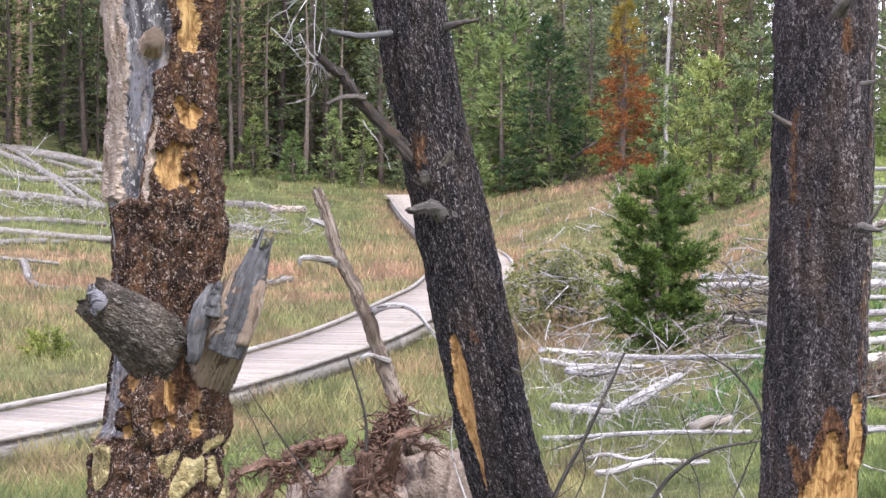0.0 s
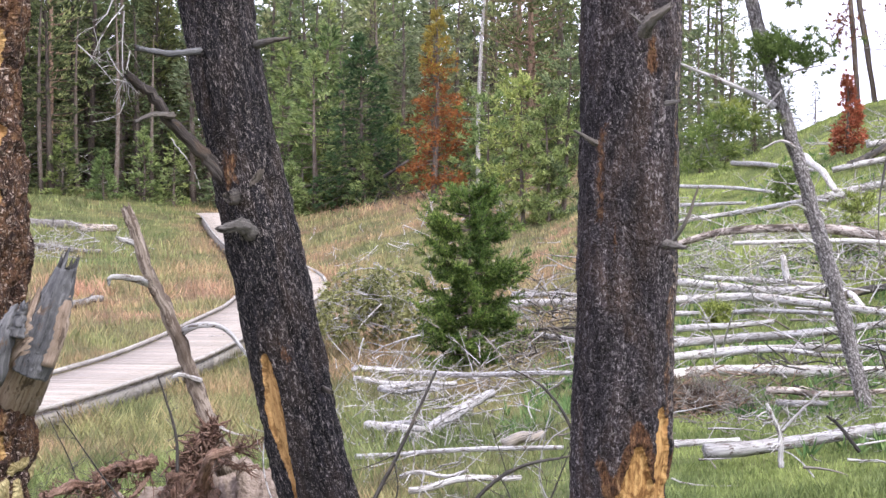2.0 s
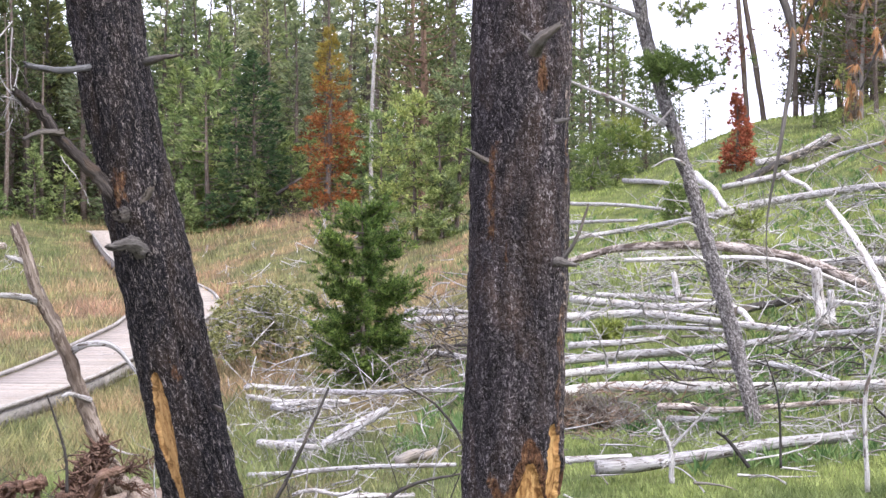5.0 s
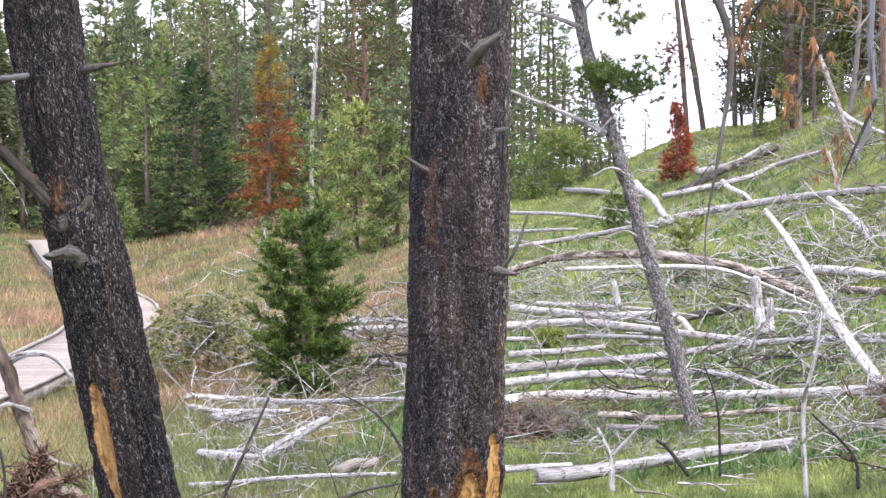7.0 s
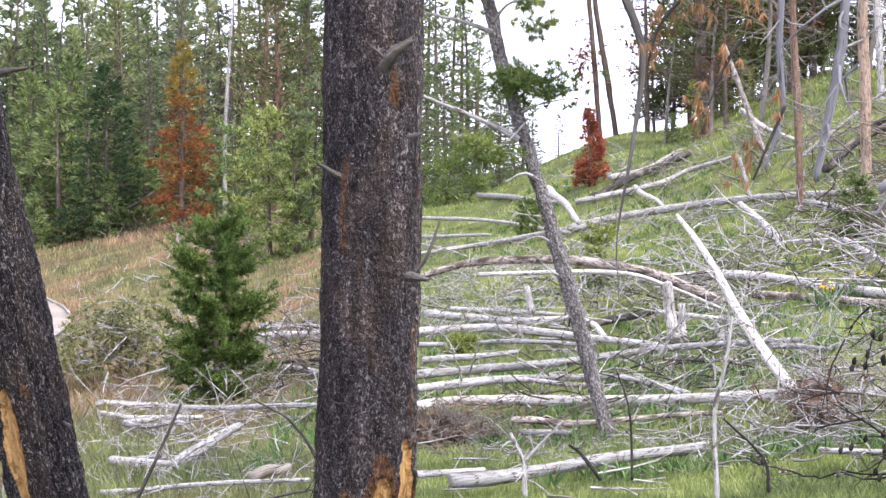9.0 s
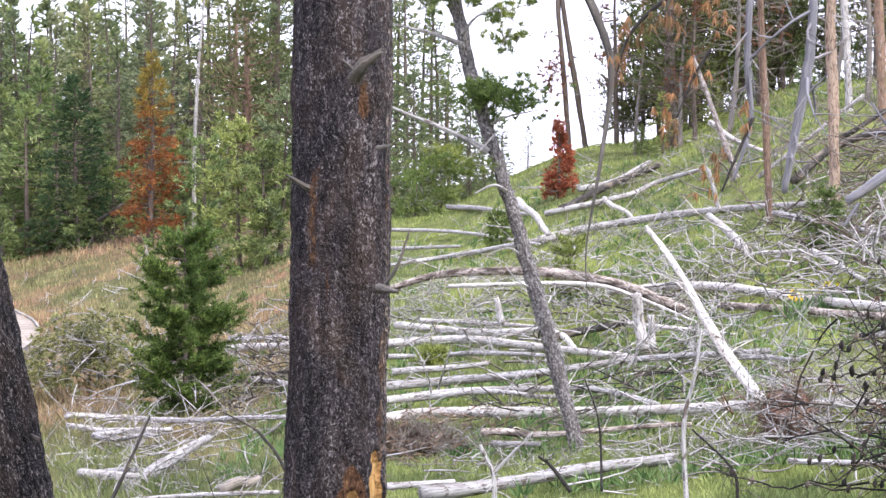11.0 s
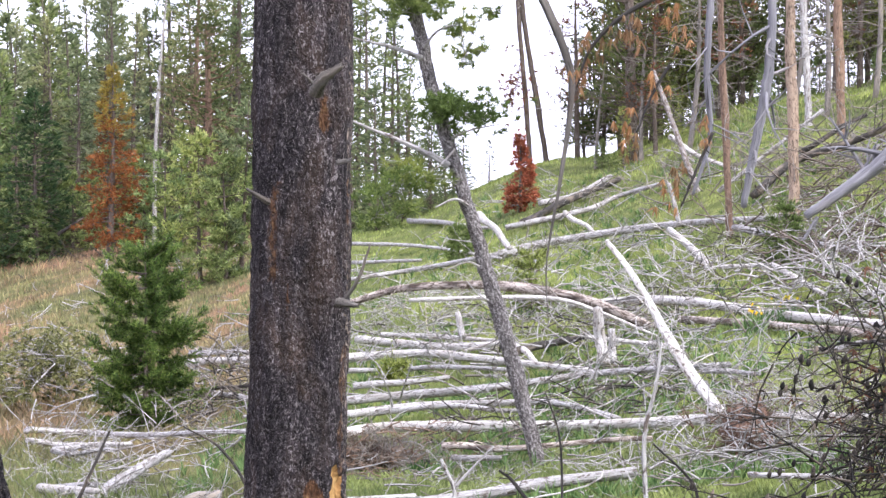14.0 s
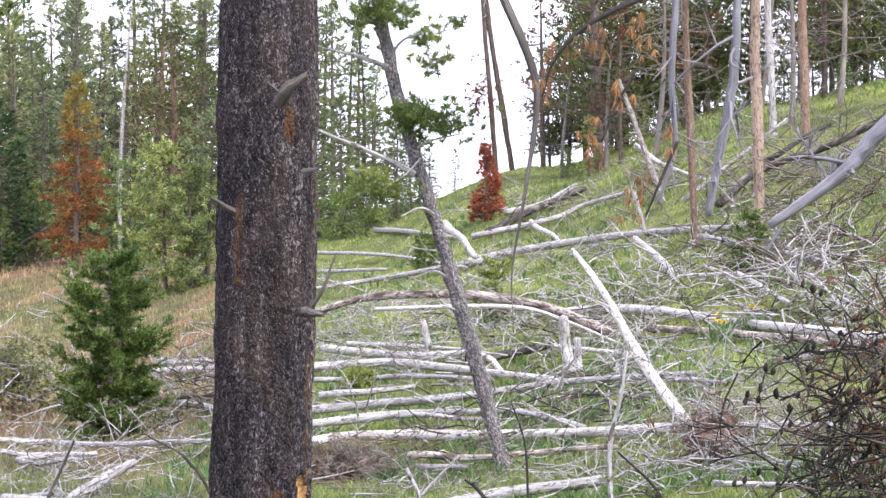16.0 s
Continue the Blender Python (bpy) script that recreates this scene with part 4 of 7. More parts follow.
    fallen_log([(13.37, 46.83, 3.26), (12.30, 51.03, 2.84), (10.66, 51.39, 2.58)], 0.061, 0.046, GREY, "weathered grey log lying in the grass", 7, 121, 0.5, 0.6)
    fallen_log([(11.81, 56.55, 2.94), (12.89, 52.86, 3.05)], 0.048, 0.032, GREY, "weathered grey log lying in the grass", 3, 122, 0.5, 0.6)
    fallen_log([(18.51, 46.46, 4.08), (18.41, 47.57, 5.58), (17.97, 48.80, 7.92)], 0.075, 0.045, LICHEN, "grey dead stem leaning over the slope", 14, 123, 0.5, 1.2)
    fallen_log([(18.37, 48.65, 6.22), (18.86, 47.93, 5.74), (19.96, 46.94, 5.15)], 0.058, 0.040, GREY, "weathered grey log lying in the grass", 6, 124, 0.5, 0.6)
    fallen_log([(14.42, 34.08, 2.46), (14.49, 36.22, 3.14), (14.49, 38.36, 3.85)], 0.093, 0.057, PALE, "bleached bare log lying in the grass", 8, 125, 0.5, 0.9)
    fallen_log([(11.66, 36.03, 2.43), (12.50, 33.64, 2.58), (12.59, 30.72, 2.63), (12.75, 28.86, 2.56), (12.62, 24.05, 2.48)], 0.058, 0.068, PALE, "bleached bare log lying in the grass", 6, 126, 0.5, 0.6)
    fallen_log([(11.88, 30.89, 2.39), (12.16, 27.51, 2.44), (12.40, 23.63, 2.43)], 0.051, 0.048, BARKY, "fallen log with flaking brown bark", 9, 127, 0.5, 0.6)
    fallen_log([(14.45, 33.20, 3.23), (13.95, 29.91, 2.80)], 0.050, 0.032, PALE, "bleached bare log lying in the grass", 3, 128, 0.5, 0.6)
    fallen_log([(15.95, 38.51, 3.89), (16.01, 34.95, 3.61), (15.87, 32.43, 3.43)], 0.064, 0.039, GREY, "weathered grey log lying in the grass", 6, 129, 0.5, 0.6)
    fallen_log([(9.88, 28.86, 1.81), (9.85, 28.98, 2.24), (9.81, 28.99, 2.65)], 0.085, 0.060, PALE, "bleached broken stump standing upright", 2, 130, 0.5, 0.6)
    fallen_log([(10.17, 29.29, 1.81), (10.17, 29.40, 2.32)], 0.056, 0.035, GREY, "grey broken stump standing upright", 1, 131, 0.5, 0.6)
    fallen_log([(8.75, 32.86, 2.04), (8.68, 32.98, 2.48)], 0.057, 0.038, GREY, "grey broken stump standing upright", 1, 132, 0.5, 0.6)
    fallen_log([(12.73, 46.29, 4.22), (12.02, 41.29, 3.49)], 0.080, 0.050, PALE, "bleached bare log lying in the grass", 2, 133, 0.5, 0.6)
    fallen_log([(13.34, 64.34, 3.42), (13.94, 57.87, 3.41), (13.18, 46.13, 3.18)], 0.055, 0.028, GREY, "weathered grey log lying in the grass", 5, 134, 0.5, 0.6)
    fallen_log([(14.90, 51.66, 3.92), (17.00, 51.35, 4.38), (18.28, 52.30, 4.79), (18.92, 50.32, 5.11)], 0.067, 0.047, GREY, "weathered grey log lying in the grass", 9, 135, 0.5, 0.6)
    fallen_log([(15.33, 51.53, 4.07), (16.93, 53.10, 4.58), (19.58, 56.03, 5.35)], 0.090, 0.069, DARKWOOD, "dark dead log lying on the slope", 6, 136, 0.5, 0.6)
    fallen_log([(16.58, 54.09, 4.59), (17.87, 54.75, 4.86), (19.76, 57.30, 5.45)], 0.079, 0.059, GREY, "weathered grey log lying in the grass", 5, 137, 0.5, 0.6)
    fallen_log([(16.40, 51.20, 4.31), (15.82, 47.00, 3.78)], 0.060, 0.039, PALE, "bleached bare log lying in the grass", 2, 138, 0.5, 0.6)
    fallen_log([(16.47, 42.96, 3.95), (16.23, 43.05, 4.90)], 0.051, 0.036, GREY, "weathered grey log lying in the grass", 3, 139, 0.5, 0.6)
    fallen_log([(16.99, 71.42, 4.23), (14.91, 53.35, 3.93)], 0.082, 0.043, GREY, "weathered grey log lying in the grass", 5, 140, 0.5, 0.6)
    fallen_log([(15.69, 70.27, 5.02), (16.66, 70.05, 5.92)], 0.120, 0.084, GREY, "weathered grey log lying in the grass", 1, 141, 0.5, 0.6)
    fallen_log([(6.33, 30.23, 1.46), (7.70, 29.72, 1.60)], 0.047, 0.033, GREY, "weathered grey log lying in the grass", 8, 142, 0.5, 0.6)
    fallen_log([(17.56, 41.44, 4.60), (18.81, 41.99, 5.37), (20.27, 41.31, 5.95), (21.57, 40.64, 6.74)], 0.081, 0.058, DARKWOOD, "dark dead log lying on the slope", 9, 143, 0.5, 1.2)
    fallen_log([(18.38, 45.43, 4.76), (20.64, 44.45, 6.70)], 0.048, 0.033, GREY, "weathered grey log lying in the grass", 6, 144, 0.5, 0.6)
    fallen_log([(19.74, 43.76, 5.66), (21.14, 43.10, 6.56)], 0.053, 0.037, DARKWOOD, "dark dead log lying on the slope", 6, 145, 0.5, 1.1)
    fallen_log([(9.91, 25.03, 1.99), (10.09, 23.51, 2.05)], 0.034, 0.022, GREY, "weathered grey log lying in the grass", 3, 146, 0.5, 0.6)
    fallen_log([(14.05, 34.56, 3.17), (14.45, 33.20, 3.23)], 0.041, 0.028, PALE, "bleached bare log lying in the grass", 2, 147, 0.5, 0.6)
    fallen_log([(11.59, 25.11, 2.26), (12.19, 23.83, 2.38)], 0.035, 0.023, GREY, "weathered grey log lying in the grass", 3, 148, 0.5, 0.6)
    fallen_log([(1.79, 36.05, 0.35), (3.32, 33.32, 0.51), (4.51, 28.56, 0.97)], 0.050, 0.028, GREY, "weathered grey log lying in the grass", 12, 149, 0.5, 0.6)
    fallen_log([(5.85, 46.61, 0.80), (6.47, 40.29, 1.28)], 0.078, 0.048, PALE, "bleached bare log lying in the grass", 4, 150, 0.5, 0.6)
    fallen_log([(6.15, 48.46, 0.90), (6.72, 41.89, 1.32)], 0.041, 0.025, GREY, "weathered grey log lying in the grass", 3, 151, 0.5, 0.6)
    fallen_log([(2.01, 32.63, 0.38), (3.19, 32.05, 0.50)], 0.041, 0.028, GREY, "weathered grey log lying in the grass", 6, 152, 0.5, 0.6)
    fallen_log([(1.48, 27.44, 0.41), (2.13, 26.34, 0.56)], 0.046, 0.031, GREY, "weathered grey log lying in the grass", 3, 153, 0.5, 0.6)
    fallen_log([(7.16, 16.90, 1.64), (7.80, 16.07, 1.69)], 0.023, 0.016, GREY, "weathered grey log lying in the grass", 7, 154, 0.5, 0.6)
    fallen_log([(5.21, 36.26, 0.88), (5.41, 29.48, 1.28)], 0.046, 0.026, GREY, "weathered grey log lying in the grass", 5, 155, 0.5, 0.6)
    fallen_log([(4.33, 41.32, 0.56), (5.62, 35.00, 1.12)], 0.040, 0.024, DARKWOOD, "dark dead log lying on the slope", 6, 156, 0.5, 0.6)
    fallen_log([(-22.08, 97.77, 4.22), (-18.84, 97.84, 3.81), (-15.74, 96.29, 3.20)], 0.278, 0.203, OLDLOG, "weathered grey log lying in the grass", 6, 157, 0.5, 0.6)
    fallen_log([(-21.31, 96.72, 4.06), (-17.18, 89.16, 2.95), (-13.95, 81.82, 1.93)], 0.179, 0.105, OLDLOG, "weathered grey log lying in the grass", 6, 158, 0.5, 0.6)
    fallen_log([(-19.72, 88.36, 3.25), (-17.42, 86.65, 2.83), (-14.95, 90.67, 2.68)], 0.151, 0.107, OLDLOG, "weathered grey log lying in the grass", 5, 159, 0.5, 0.6)
    fallen_log([(-21.04, 99.24, 4.23), (-16.07, 85.84, 2.55), (-14.14, 80.28, 1.85)], 0.127, 0.071, OLDLOG, "weathered grey log lying in the grass", 5, 160, 0.5, 0.6)
    fallen_log([(-14.64, 65.48, 1.03), (-12.55, 67.99, 0.96)], 0.112, 0.081, OLDLOG, "weathered grey log lying in the grass", 5, 161, 0.5, 0.6)
    fallen_log([(-18.65, 95.47, 3.60), (-15.13, 91.77, 2.77)], 0.122, 0.081, OLDLOG, "weathered grey log lying in the grass", 4, 162, 0.5, 0.6)
    fallen_log([(-17.92, 79.28, 2.36), (-15.74, 80.49, 2.14), (-13.50, 81.14, 1.79)], 0.192, 0.136, OLDLOG, "weathered grey log lying in the grass", 4, 163, 0.5, 0.6)
    fallen_log([(-16.24, 71.81, 1.60), (-12.53, 75.28, 1.32)], 0.123, 0.089, OLDLOG, "weathered grey log lying in the grass", 3, 164, 0.5, 0.6)
    fallen_log([(-15.58, 68.86, 1.31), (-10.72, 70.21, 0.87)], 0.127, 0.090, OLDLOG, "weathered grey log lying in the grass", 5, 165, 0.5, 0.6)
    fallen_log([(-16.71, 90.65, 2.98), (-15.74, 96.29, 3.20)], 0.128, 0.095, OLDLOG, "weathered grey log lying in the grass", 2, 166, 0.5, 0.6)
    fallen_log([(-9.50, 86.82, 1.76), (-7.26, 85.99, 1.64)], 0.206, 0.143, OLDLOG, "weathered grey log lying in the grass", 5, 167, 0.5, 0.6)
    fallen_log([(-7.29, 85.21, 1.57), (-5.82, 85.84, 1.55)], 0.178, 0.125, BARKY, "fallen log with flaking brown bark", 2, 168, 0.5, 0.6)
    fallen_log([(-8.80, 79.34, 1.10), (-5.74, 76.80, 0.93)], 0.100, 0.067, OLDLOG, "weathered grey log lying in the grass", 6, 169, 0.5, 0.6)
    fallen_log([(-28.13, 126.21, 6.79), (-27.62, 143.57, 7.28), (-28.01, 169.57, 8.00)], 0.162, 0.150, BARKY, "fallen log with flaking brown bark", 3, 170, 0.5, 0.6)
    fallen_log([(-11.35, 54.84, 0.94), (-10.79, 53.93, 0.39), (-9.63, 54.15, 0.22)], 0.093, 0.064, OLDLOG, "weathered grey log lying in the grass", 1, 171, 0.5, 0.6)
    fallen_log([(-5.13, 55.99, 0.26), (-4.36, 58.30, 0.29)], 0.102, 0.074, OLDLOG, "weathered grey log lying in the grass", 3, 172, 0.5, 0.6)
    fallen_log([(-13.83, 61.86, 0.75), (-11.55, 61.17, 0.58)], 0.062, 0.042, OLDLOG, "weathered grey log lying in the grass", 3, 173, 0.5, 0.6)
    fallen_log([(2.00, 25.92, 0.31), (2.59, 26.88, 0.60), (3.26, 27.81, 0.78)], 0.094, 0.047, GREY, "cracked weathered grey log end in the grass", 6, 174, 0.5, 0.6)
    fallen_log([(2.84, 23.06, 0.72), (3.30, 23.14, 0.83)], 0.06, 0.045, SNAGWOOD, "short broken grey log in the grass", 1, 175, 0.5, 0.6)
    fallen_log([(1.19, 24.28, 0.42), (2.02, 22.94, 0.65), (3.24, 21.25, 0.92)], 0.030, 0.019, GREY, "weathered grey log lying in the grass", 5, 176, 0.5, 0.6)
    fallen_log([(1.48, 19.95, 0.70), (2.59, 19.90, 0.83)], 0.031, 0.021, GREY, "weathered grey log lying in the grass", 5, 177, 0.5, 0.6)
    fallen_log([(1.49, 27.28, 0.42), (2.11, 25.56, 0.58)], 0.053, 0.035, PALE, "bleached bare log lying in the grass", 5, 178, 0.5, 0.6)
    fallen_log([(1.72, 36.05, 0.34), (2.65, 34.51, 0.46)], 0.040, 0.027, PALE, "bleached bare log lying in the grass", 4, 179, 0.5, 0.6)
    fallen_log([(1.68, 34.26, 0.34), (2.49, 32.31, 0.45)], 0.038, 0.025, PALE, "bleached bare log lying in the grass", 6, 180, 0.5, 0.6)
    fallen_log([(1.94, 32.15, 0.37), (2.82, 31.04, 0.49)], 0.036, 0.024, GREY, "weathered grey log lying in the grass", 6, 181, 0.5, 0.6)
    fallen_log([(1.52, 21.31, 0.62), (2.18, 20.75, 0.74)], 0.024, 0.016, GREY, "weathered grey log lying in the grass", 4, 182, 0.5, 0.6)
    fallen_log([(6.20, 48.89, 0.91), (6.75, 44.40, 1.20)], 0.041, 0.026, GREY, "weathered grey log lying in the grass", 2, 183, 0.5, 0.6)
    fallen_log([(5.88, 93.82, 3.68), (7.05, 93.74, 4.46)], 0.078, 0.055, DARKWOOD, "dark dead log lying on the slope", 0, 184, 0.5, 0.6)


# ---- bark of the near trunks ----
def value_noise(x, y, z, seed=0):
    """Smooth lattice noise in 0..1 for arrays."""
    xi, yi, zi = np.floor(x).astype(np.int64), np.floor(y).astype(np.int64), np.floor(z).astype(np.int64)
    fx, fy, fz = x - xi, y - yi, z - zi
    fx, fy, fz = (f * f * (3 - 2 * f) for f in (fx, fy, fz))

    def h(a, b, c):
        k = (a * 374761393 + b * 668265263 + c * 2147483647 + seed * 1274126177) & 0xFFFFFFFF
        k = ((k ^ (k >> 13)) * 1274126177) & 0xFFFFFFFF
        return ((k ^ (k >> 16)) & 0xFFFF) / 65535.0

    def mix(a, b, t):
        return a + (b - a) * t

    return mix(mix(mix(h(xi, yi, zi), h(xi + 1, yi, zi), fx), mix(h(xi, yi + 1, zi), h(xi + 1, yi + 1, zi), fx), fy),
               mix(mix(h(xi, yi, zi + 1), h(xi + 1, yi, zi + 1), fx), mix(h(xi, yi + 1, zi + 1), h(xi + 1, yi + 1, zi + 1), fx), fy), fz)


def layered(x, y, z, seed=0, octaves=3):
    return sum(value_noise(x * 2 ** k, y * 2 ** k, z * 2 ** k, seed + k) * 0.5 ** k for k in range(octaves)) / sum(0.5 ** k for k in range(octaves))


def times(n, l, a, b):
    m = n.new("ShaderNodeMath")
    m.operation = "MULTIPLY"
    for k, v in enumerate((a, b)):
        if isinstance(v, (int, float)):
            m.inputs[k].default_value = v
        else:
            l.new(v, m.inputs[k])
    return m.outputs[0]


def bark_material(name, base, brown, fleck, wood_dark, wood_light, grey, fleck_cut=0.6, brown_amount=0.5, flake=75, stripes=1.0, cracks=0.6, grain=52, blotch=6.5, tall=0.36):
    """Rough bark with pale flecks in upright rows. Masks lay bare inner wood, silvered wood, tan skin, rusty torn bark and resin crust open."""
    m, n, l, b = shader(name, 0.9, 0.12)
    co = attr(n, "tube")
    plates = noise_tex(n, l, co, 38, 6, (1, 1, 0.34), 0.7, 0.5)
    big = noise_tex(n, l, co, blotch, 5, (1, 1, 0.4 if blotch < 10 else 0.7), 0.65, 0.8)
    wob = n.new("ShaderNodeVectorMath")
    wob.operation = "MULTIPLY_ADD"
    tex = n.new("ShaderNodeTexNoise")
    tex.inputs["Scale"].default_value, tex.inputs["Detail"].default_value = 26, 3
    l.new(co, tex.inputs["Vector"])
    l.new(tex.outputs["Color"], wob.inputs[0])
    wob.inputs[1].default_value = (0.06, 0.06, 0.06)
    l.new(co, wob.inputs[2])
    mp = n.new("ShaderNodeMapping")
    mp.inputs["Scale"].default_value = (1, 1, 0.4)
    l.new(wob.outputs[0], mp.inputs[0])
    vor = n.new("ShaderNodeTexVoronoi")
    vor.feature = "DISTANCE_TO_EDGE"
    vor.inputs["Scale"].default_value = grain
    l.new(mp.outputs[0], vor.inputs["Vector"])
    crack = ramp(n, l, vor.outputs[0], ((0.0, (0.2, 0.2, 0.2)), (0.2, (1, 1, 1))))
    c = ramp(n, l, plates, ((0.32, tuple(v * 0.3 for v in base)), (0.52, base), (0.72, tuple(min(1, v * 2.2) for v in base))))
    c = mixed(n, l, times(n, l, ramp(n, l, big, ((0.46, (0, 0, 0)), (0.64, (1, 1, 1)))), brown_amount), c, brown)
    c = mixed(n, l, cracks, c, crack, "MULTIPLY")
    # furrow bands run up the stem; the flecks gather on some of them
    band = noise_tex(n, l, co, 15, 3, (1, 1, 0.1), 0.6)
    rows_ = ramp(n, l, band, ((0.4, (1 - 0.92 * stripes,) * 3), (0.6, (1, 1, 1))))
    c = mixed(n, l, 0.6 * stripes, c, ramp(n, l, band, ((0.36, (0.5, 0.5, 0.52)), (0.62, (1.5, 1.46, 1.5)))), "MULTIPLY")
    scales = noise_tex(n, l, co, flake, 4, (1, 1, tall), 0.75, 0.9)
    c = mixed(n, l, times(n, l, ramp(n, l, scales, ((fleck_cut - 0.02, (0, 0, 0)), (fleck_cut + 0.05, (1, 1, 1)))), rows_), c, fleck)
    dust = noise_tex(n, l, co, flake * 2.2, 3, (1, 1, 0.6), 0.7, 0.5)
    c = mixed(n, l, times(n, l, ramp(n, l, dust, ((0.61, (0, 0, 0)), (0.67, (1, 1, 1)))), 0.7), c, tuple(min(0.8, v * 1.3) for v in fleck))
    streak = noise_tex(n, l, co, 34, 5, (3, 3, 0.08), 0.65)
    inner = ramp(n, l, streak, ((0.3, wood_dark), (0.5, tuple((p + q) / 2 for p, q in zip(wood_dark, wood_light))), (0.68, wood_light)))
    blot = noise_tex(n, l, co, 34, 5, (1, 1, 0.5), 0.7, 0.6)
    inner = mixed(n, l, ramp(n, l, blot, ((0.47, (0, 0, 0)), (0.6, (0.9, 0.9, 0.9)))), inner, tuple(v * 0.55 for v in wood_dark))
    fray = noise_tex(n, l, co, 55, 5, (1, 1, 0.5), 0.75, 0.6)

    def torn(name_, soft=0.08):
        """Frayed edges for a soft mask."""
        ad = n.new("ShaderNodeMath")
        ad.operation = "MULTIPLY_ADD"
        l.new(fray, ad.inputs[0])
        ad.inputs[1].default_value = 0.9
        l.new(attr(n, name_, "Fac"), ad.inputs[2])
        return ramp(n, l, ad.outputs[0], ((0.78, (0, 0, 0)), (0.78 + soft, (1, 1, 1))))

    rust = ramp(n, l, noise_tex(n, l, co, 60, 5, (1, 1, 0.3), 0.75, 0.7), ((0.36, (0.022, 0.014, 0.011)), (0.48, (0.085, 0.043, 0.025)), (0.58, (0.165, 0.09, 0.046)), (0.72, (0.38, 0.26, 0.145))))
    c = mixed(n, l, torn("rust", 0.2), c, rust)
    c = mixed(n, l, torn("bare"), c, inner)
    dim = noise_tex(n, l, co, 9, 4, (1, 1, 0.4), 0.6, 0.6)
    smooth_wood = ramp(n, l, dim, ((0.36, tuple(v * 0.28 for v in grey)), (0.5, grey), (0.64, tuple(min(0.9, v * 1.7) for v in grey))))
    smooth_wood = mixed(n, l, 0.6, smooth_wood, ramp(n, l, noise_tex(n, l, co, 40, 6, (2, 2, 0.2), 0.7, 0.4), ((0.3, (0.55, 0.55, 0.56)), (0.7, (1.35, 1.35, 1.35)))), "MULTIPLY")
    smooth_wood = mixed(n, l, ramp(n, l, noise_tex(n, l, co, 13, 4, (1, 1, 0.5), 0.6, 0.6), ((0.52, (0, 0, 0)), (0.64, (0.7, 0.7, 0.7)))), smooth_wood, (0.27, 0.215, 0.17))
    pits = noise_tex(n, l, co, 70, 3, (1, 1, 0.7), 0.7, 0.8)
    smooth_wood = mixed(n, l, times(n, l, ramp(n, l, pits, ((0.55, (0, 0, 0)), (0.63, (1, 1, 1)))), ramp(n, l, dim, ((0.46, (1, 1, 1)), (0.62, (0.1, 0.1, 0.1))))), smooth_wood, (0.5, 0.48, 0.47))
    smooth_wood = mixed(n, l, ramp(n, l, noise_tex(n, l, co, 46, 4, (1, 1, 0.6), 0.7, 0.8), ((0.38, (0.85, 0.85, 0.85)), (0.46, (0, 0, 0)))), smooth_wood, tuple(v * 0.3 for v in grey))
    c = mixed(n, l, torn("silver", 0.16), c, smooth_wood)
    skin = ramp(n, l, noise_tex(n, l, co, 30, 6, (1.5, 1.5, 0.35), 0.72, 0.5), ((0.33, (0.14, 0.085, 0.06)), (0.42, (0.36, 0.28, 0.22)), (0.6, (0.5, 0.42, 0.36)), (0.75, (0.6, 0.53, 0.47))))
    c = mixed(n, l, torn("tan", 0.14), c, skin)
    crust = ramp(n, l, noise_tex(n, l, co, 26, 5, (1, 1, 0.7), 0.7, 0.8), ((0.3, (0.09, 0.07, 0.05)), (0.42, (0.31, 0.25, 0.12)), (0.6, (0.5, 0.43, 0.23)), (0.75, (0.6, 0.55, 0.38))))
    c = mixed(n, l, torn("crust", 0.12), c, crust)
    l.new(c, b.inputs["Base Color"])
    hgt = n.new("ShaderNodeMath")
    hgt.operation = "MULTIPLY_ADD"
    l.new(vor.outputs[0], hgt.inputs[0])
    hgt.inputs[1].default_value = 0.7
    l.new(plates, hgt.inputs[2])
    cover = n.new("ShaderNodeMath")
    cover.operation = "ADD"
    cover.use_clamp = True
    l.new(attr(n, "bare", "Fac"), cover.inputs[0])
    l.new(attr(n, "silver", "Fac"), cover.inputs[1])
    keep = n.new("ShaderNodeMath")
    keep.operation = "MULTIPLY_ADD"
    keep.inputs[1].default_value, keep.inputs[2].default_value = -0.7, 1.0
    l.new(cover.outputs[0], keep.inputs[0])
    bump = n.new("ShaderNodeBump")
    bump.inputs["Distance"].default_value = 0.03
    l.new(keep.outputs[0], bump.inputs["Strength"])
    l.new(hgt.outputs[0], bump.inputs["Height"])
    l.new(bump.outputs[0], b.inputs["Normal"])
    return m


CHAR = bark_material("charred_bark", (0.018, 0.0165, 0.019), (0.07, 0.05, 0.038), (0.3, 0.265, 0.255), (0.3, 0.16, 0.06), (0.58, 0.37, 0.16), (0.35, 0.34, 0.34), 0.575, 0.45, 105, 0.6, 0.35)
CHAR_GREY = bark_material("scorched_grey_bark", (0.034, 0.029, 0.032), (0.1, 0.068, 0.052), (0.27, 0.245, 0.25), (0.22, 0.1, 0.035), (0.55, 0.36, 0.15), (0.35, 0.34, 0.34), 0.565, 0.5, 105, 0.8, 0.4, 52, 6.5, 0.5)
SCALY = bark_material("scaly_brown_bark", (0.05, 0.031, 0.025), (0.2, 0.108, 0.058), (0.44, 0.35, 0.295), (0.24, 0.125, 0.05), (0.54, 0.37, 0.165), (0.17, 0.165, 0.172), 0.585, 0.75, 80, 0.0, 0.6, 85, 30, 0.8)


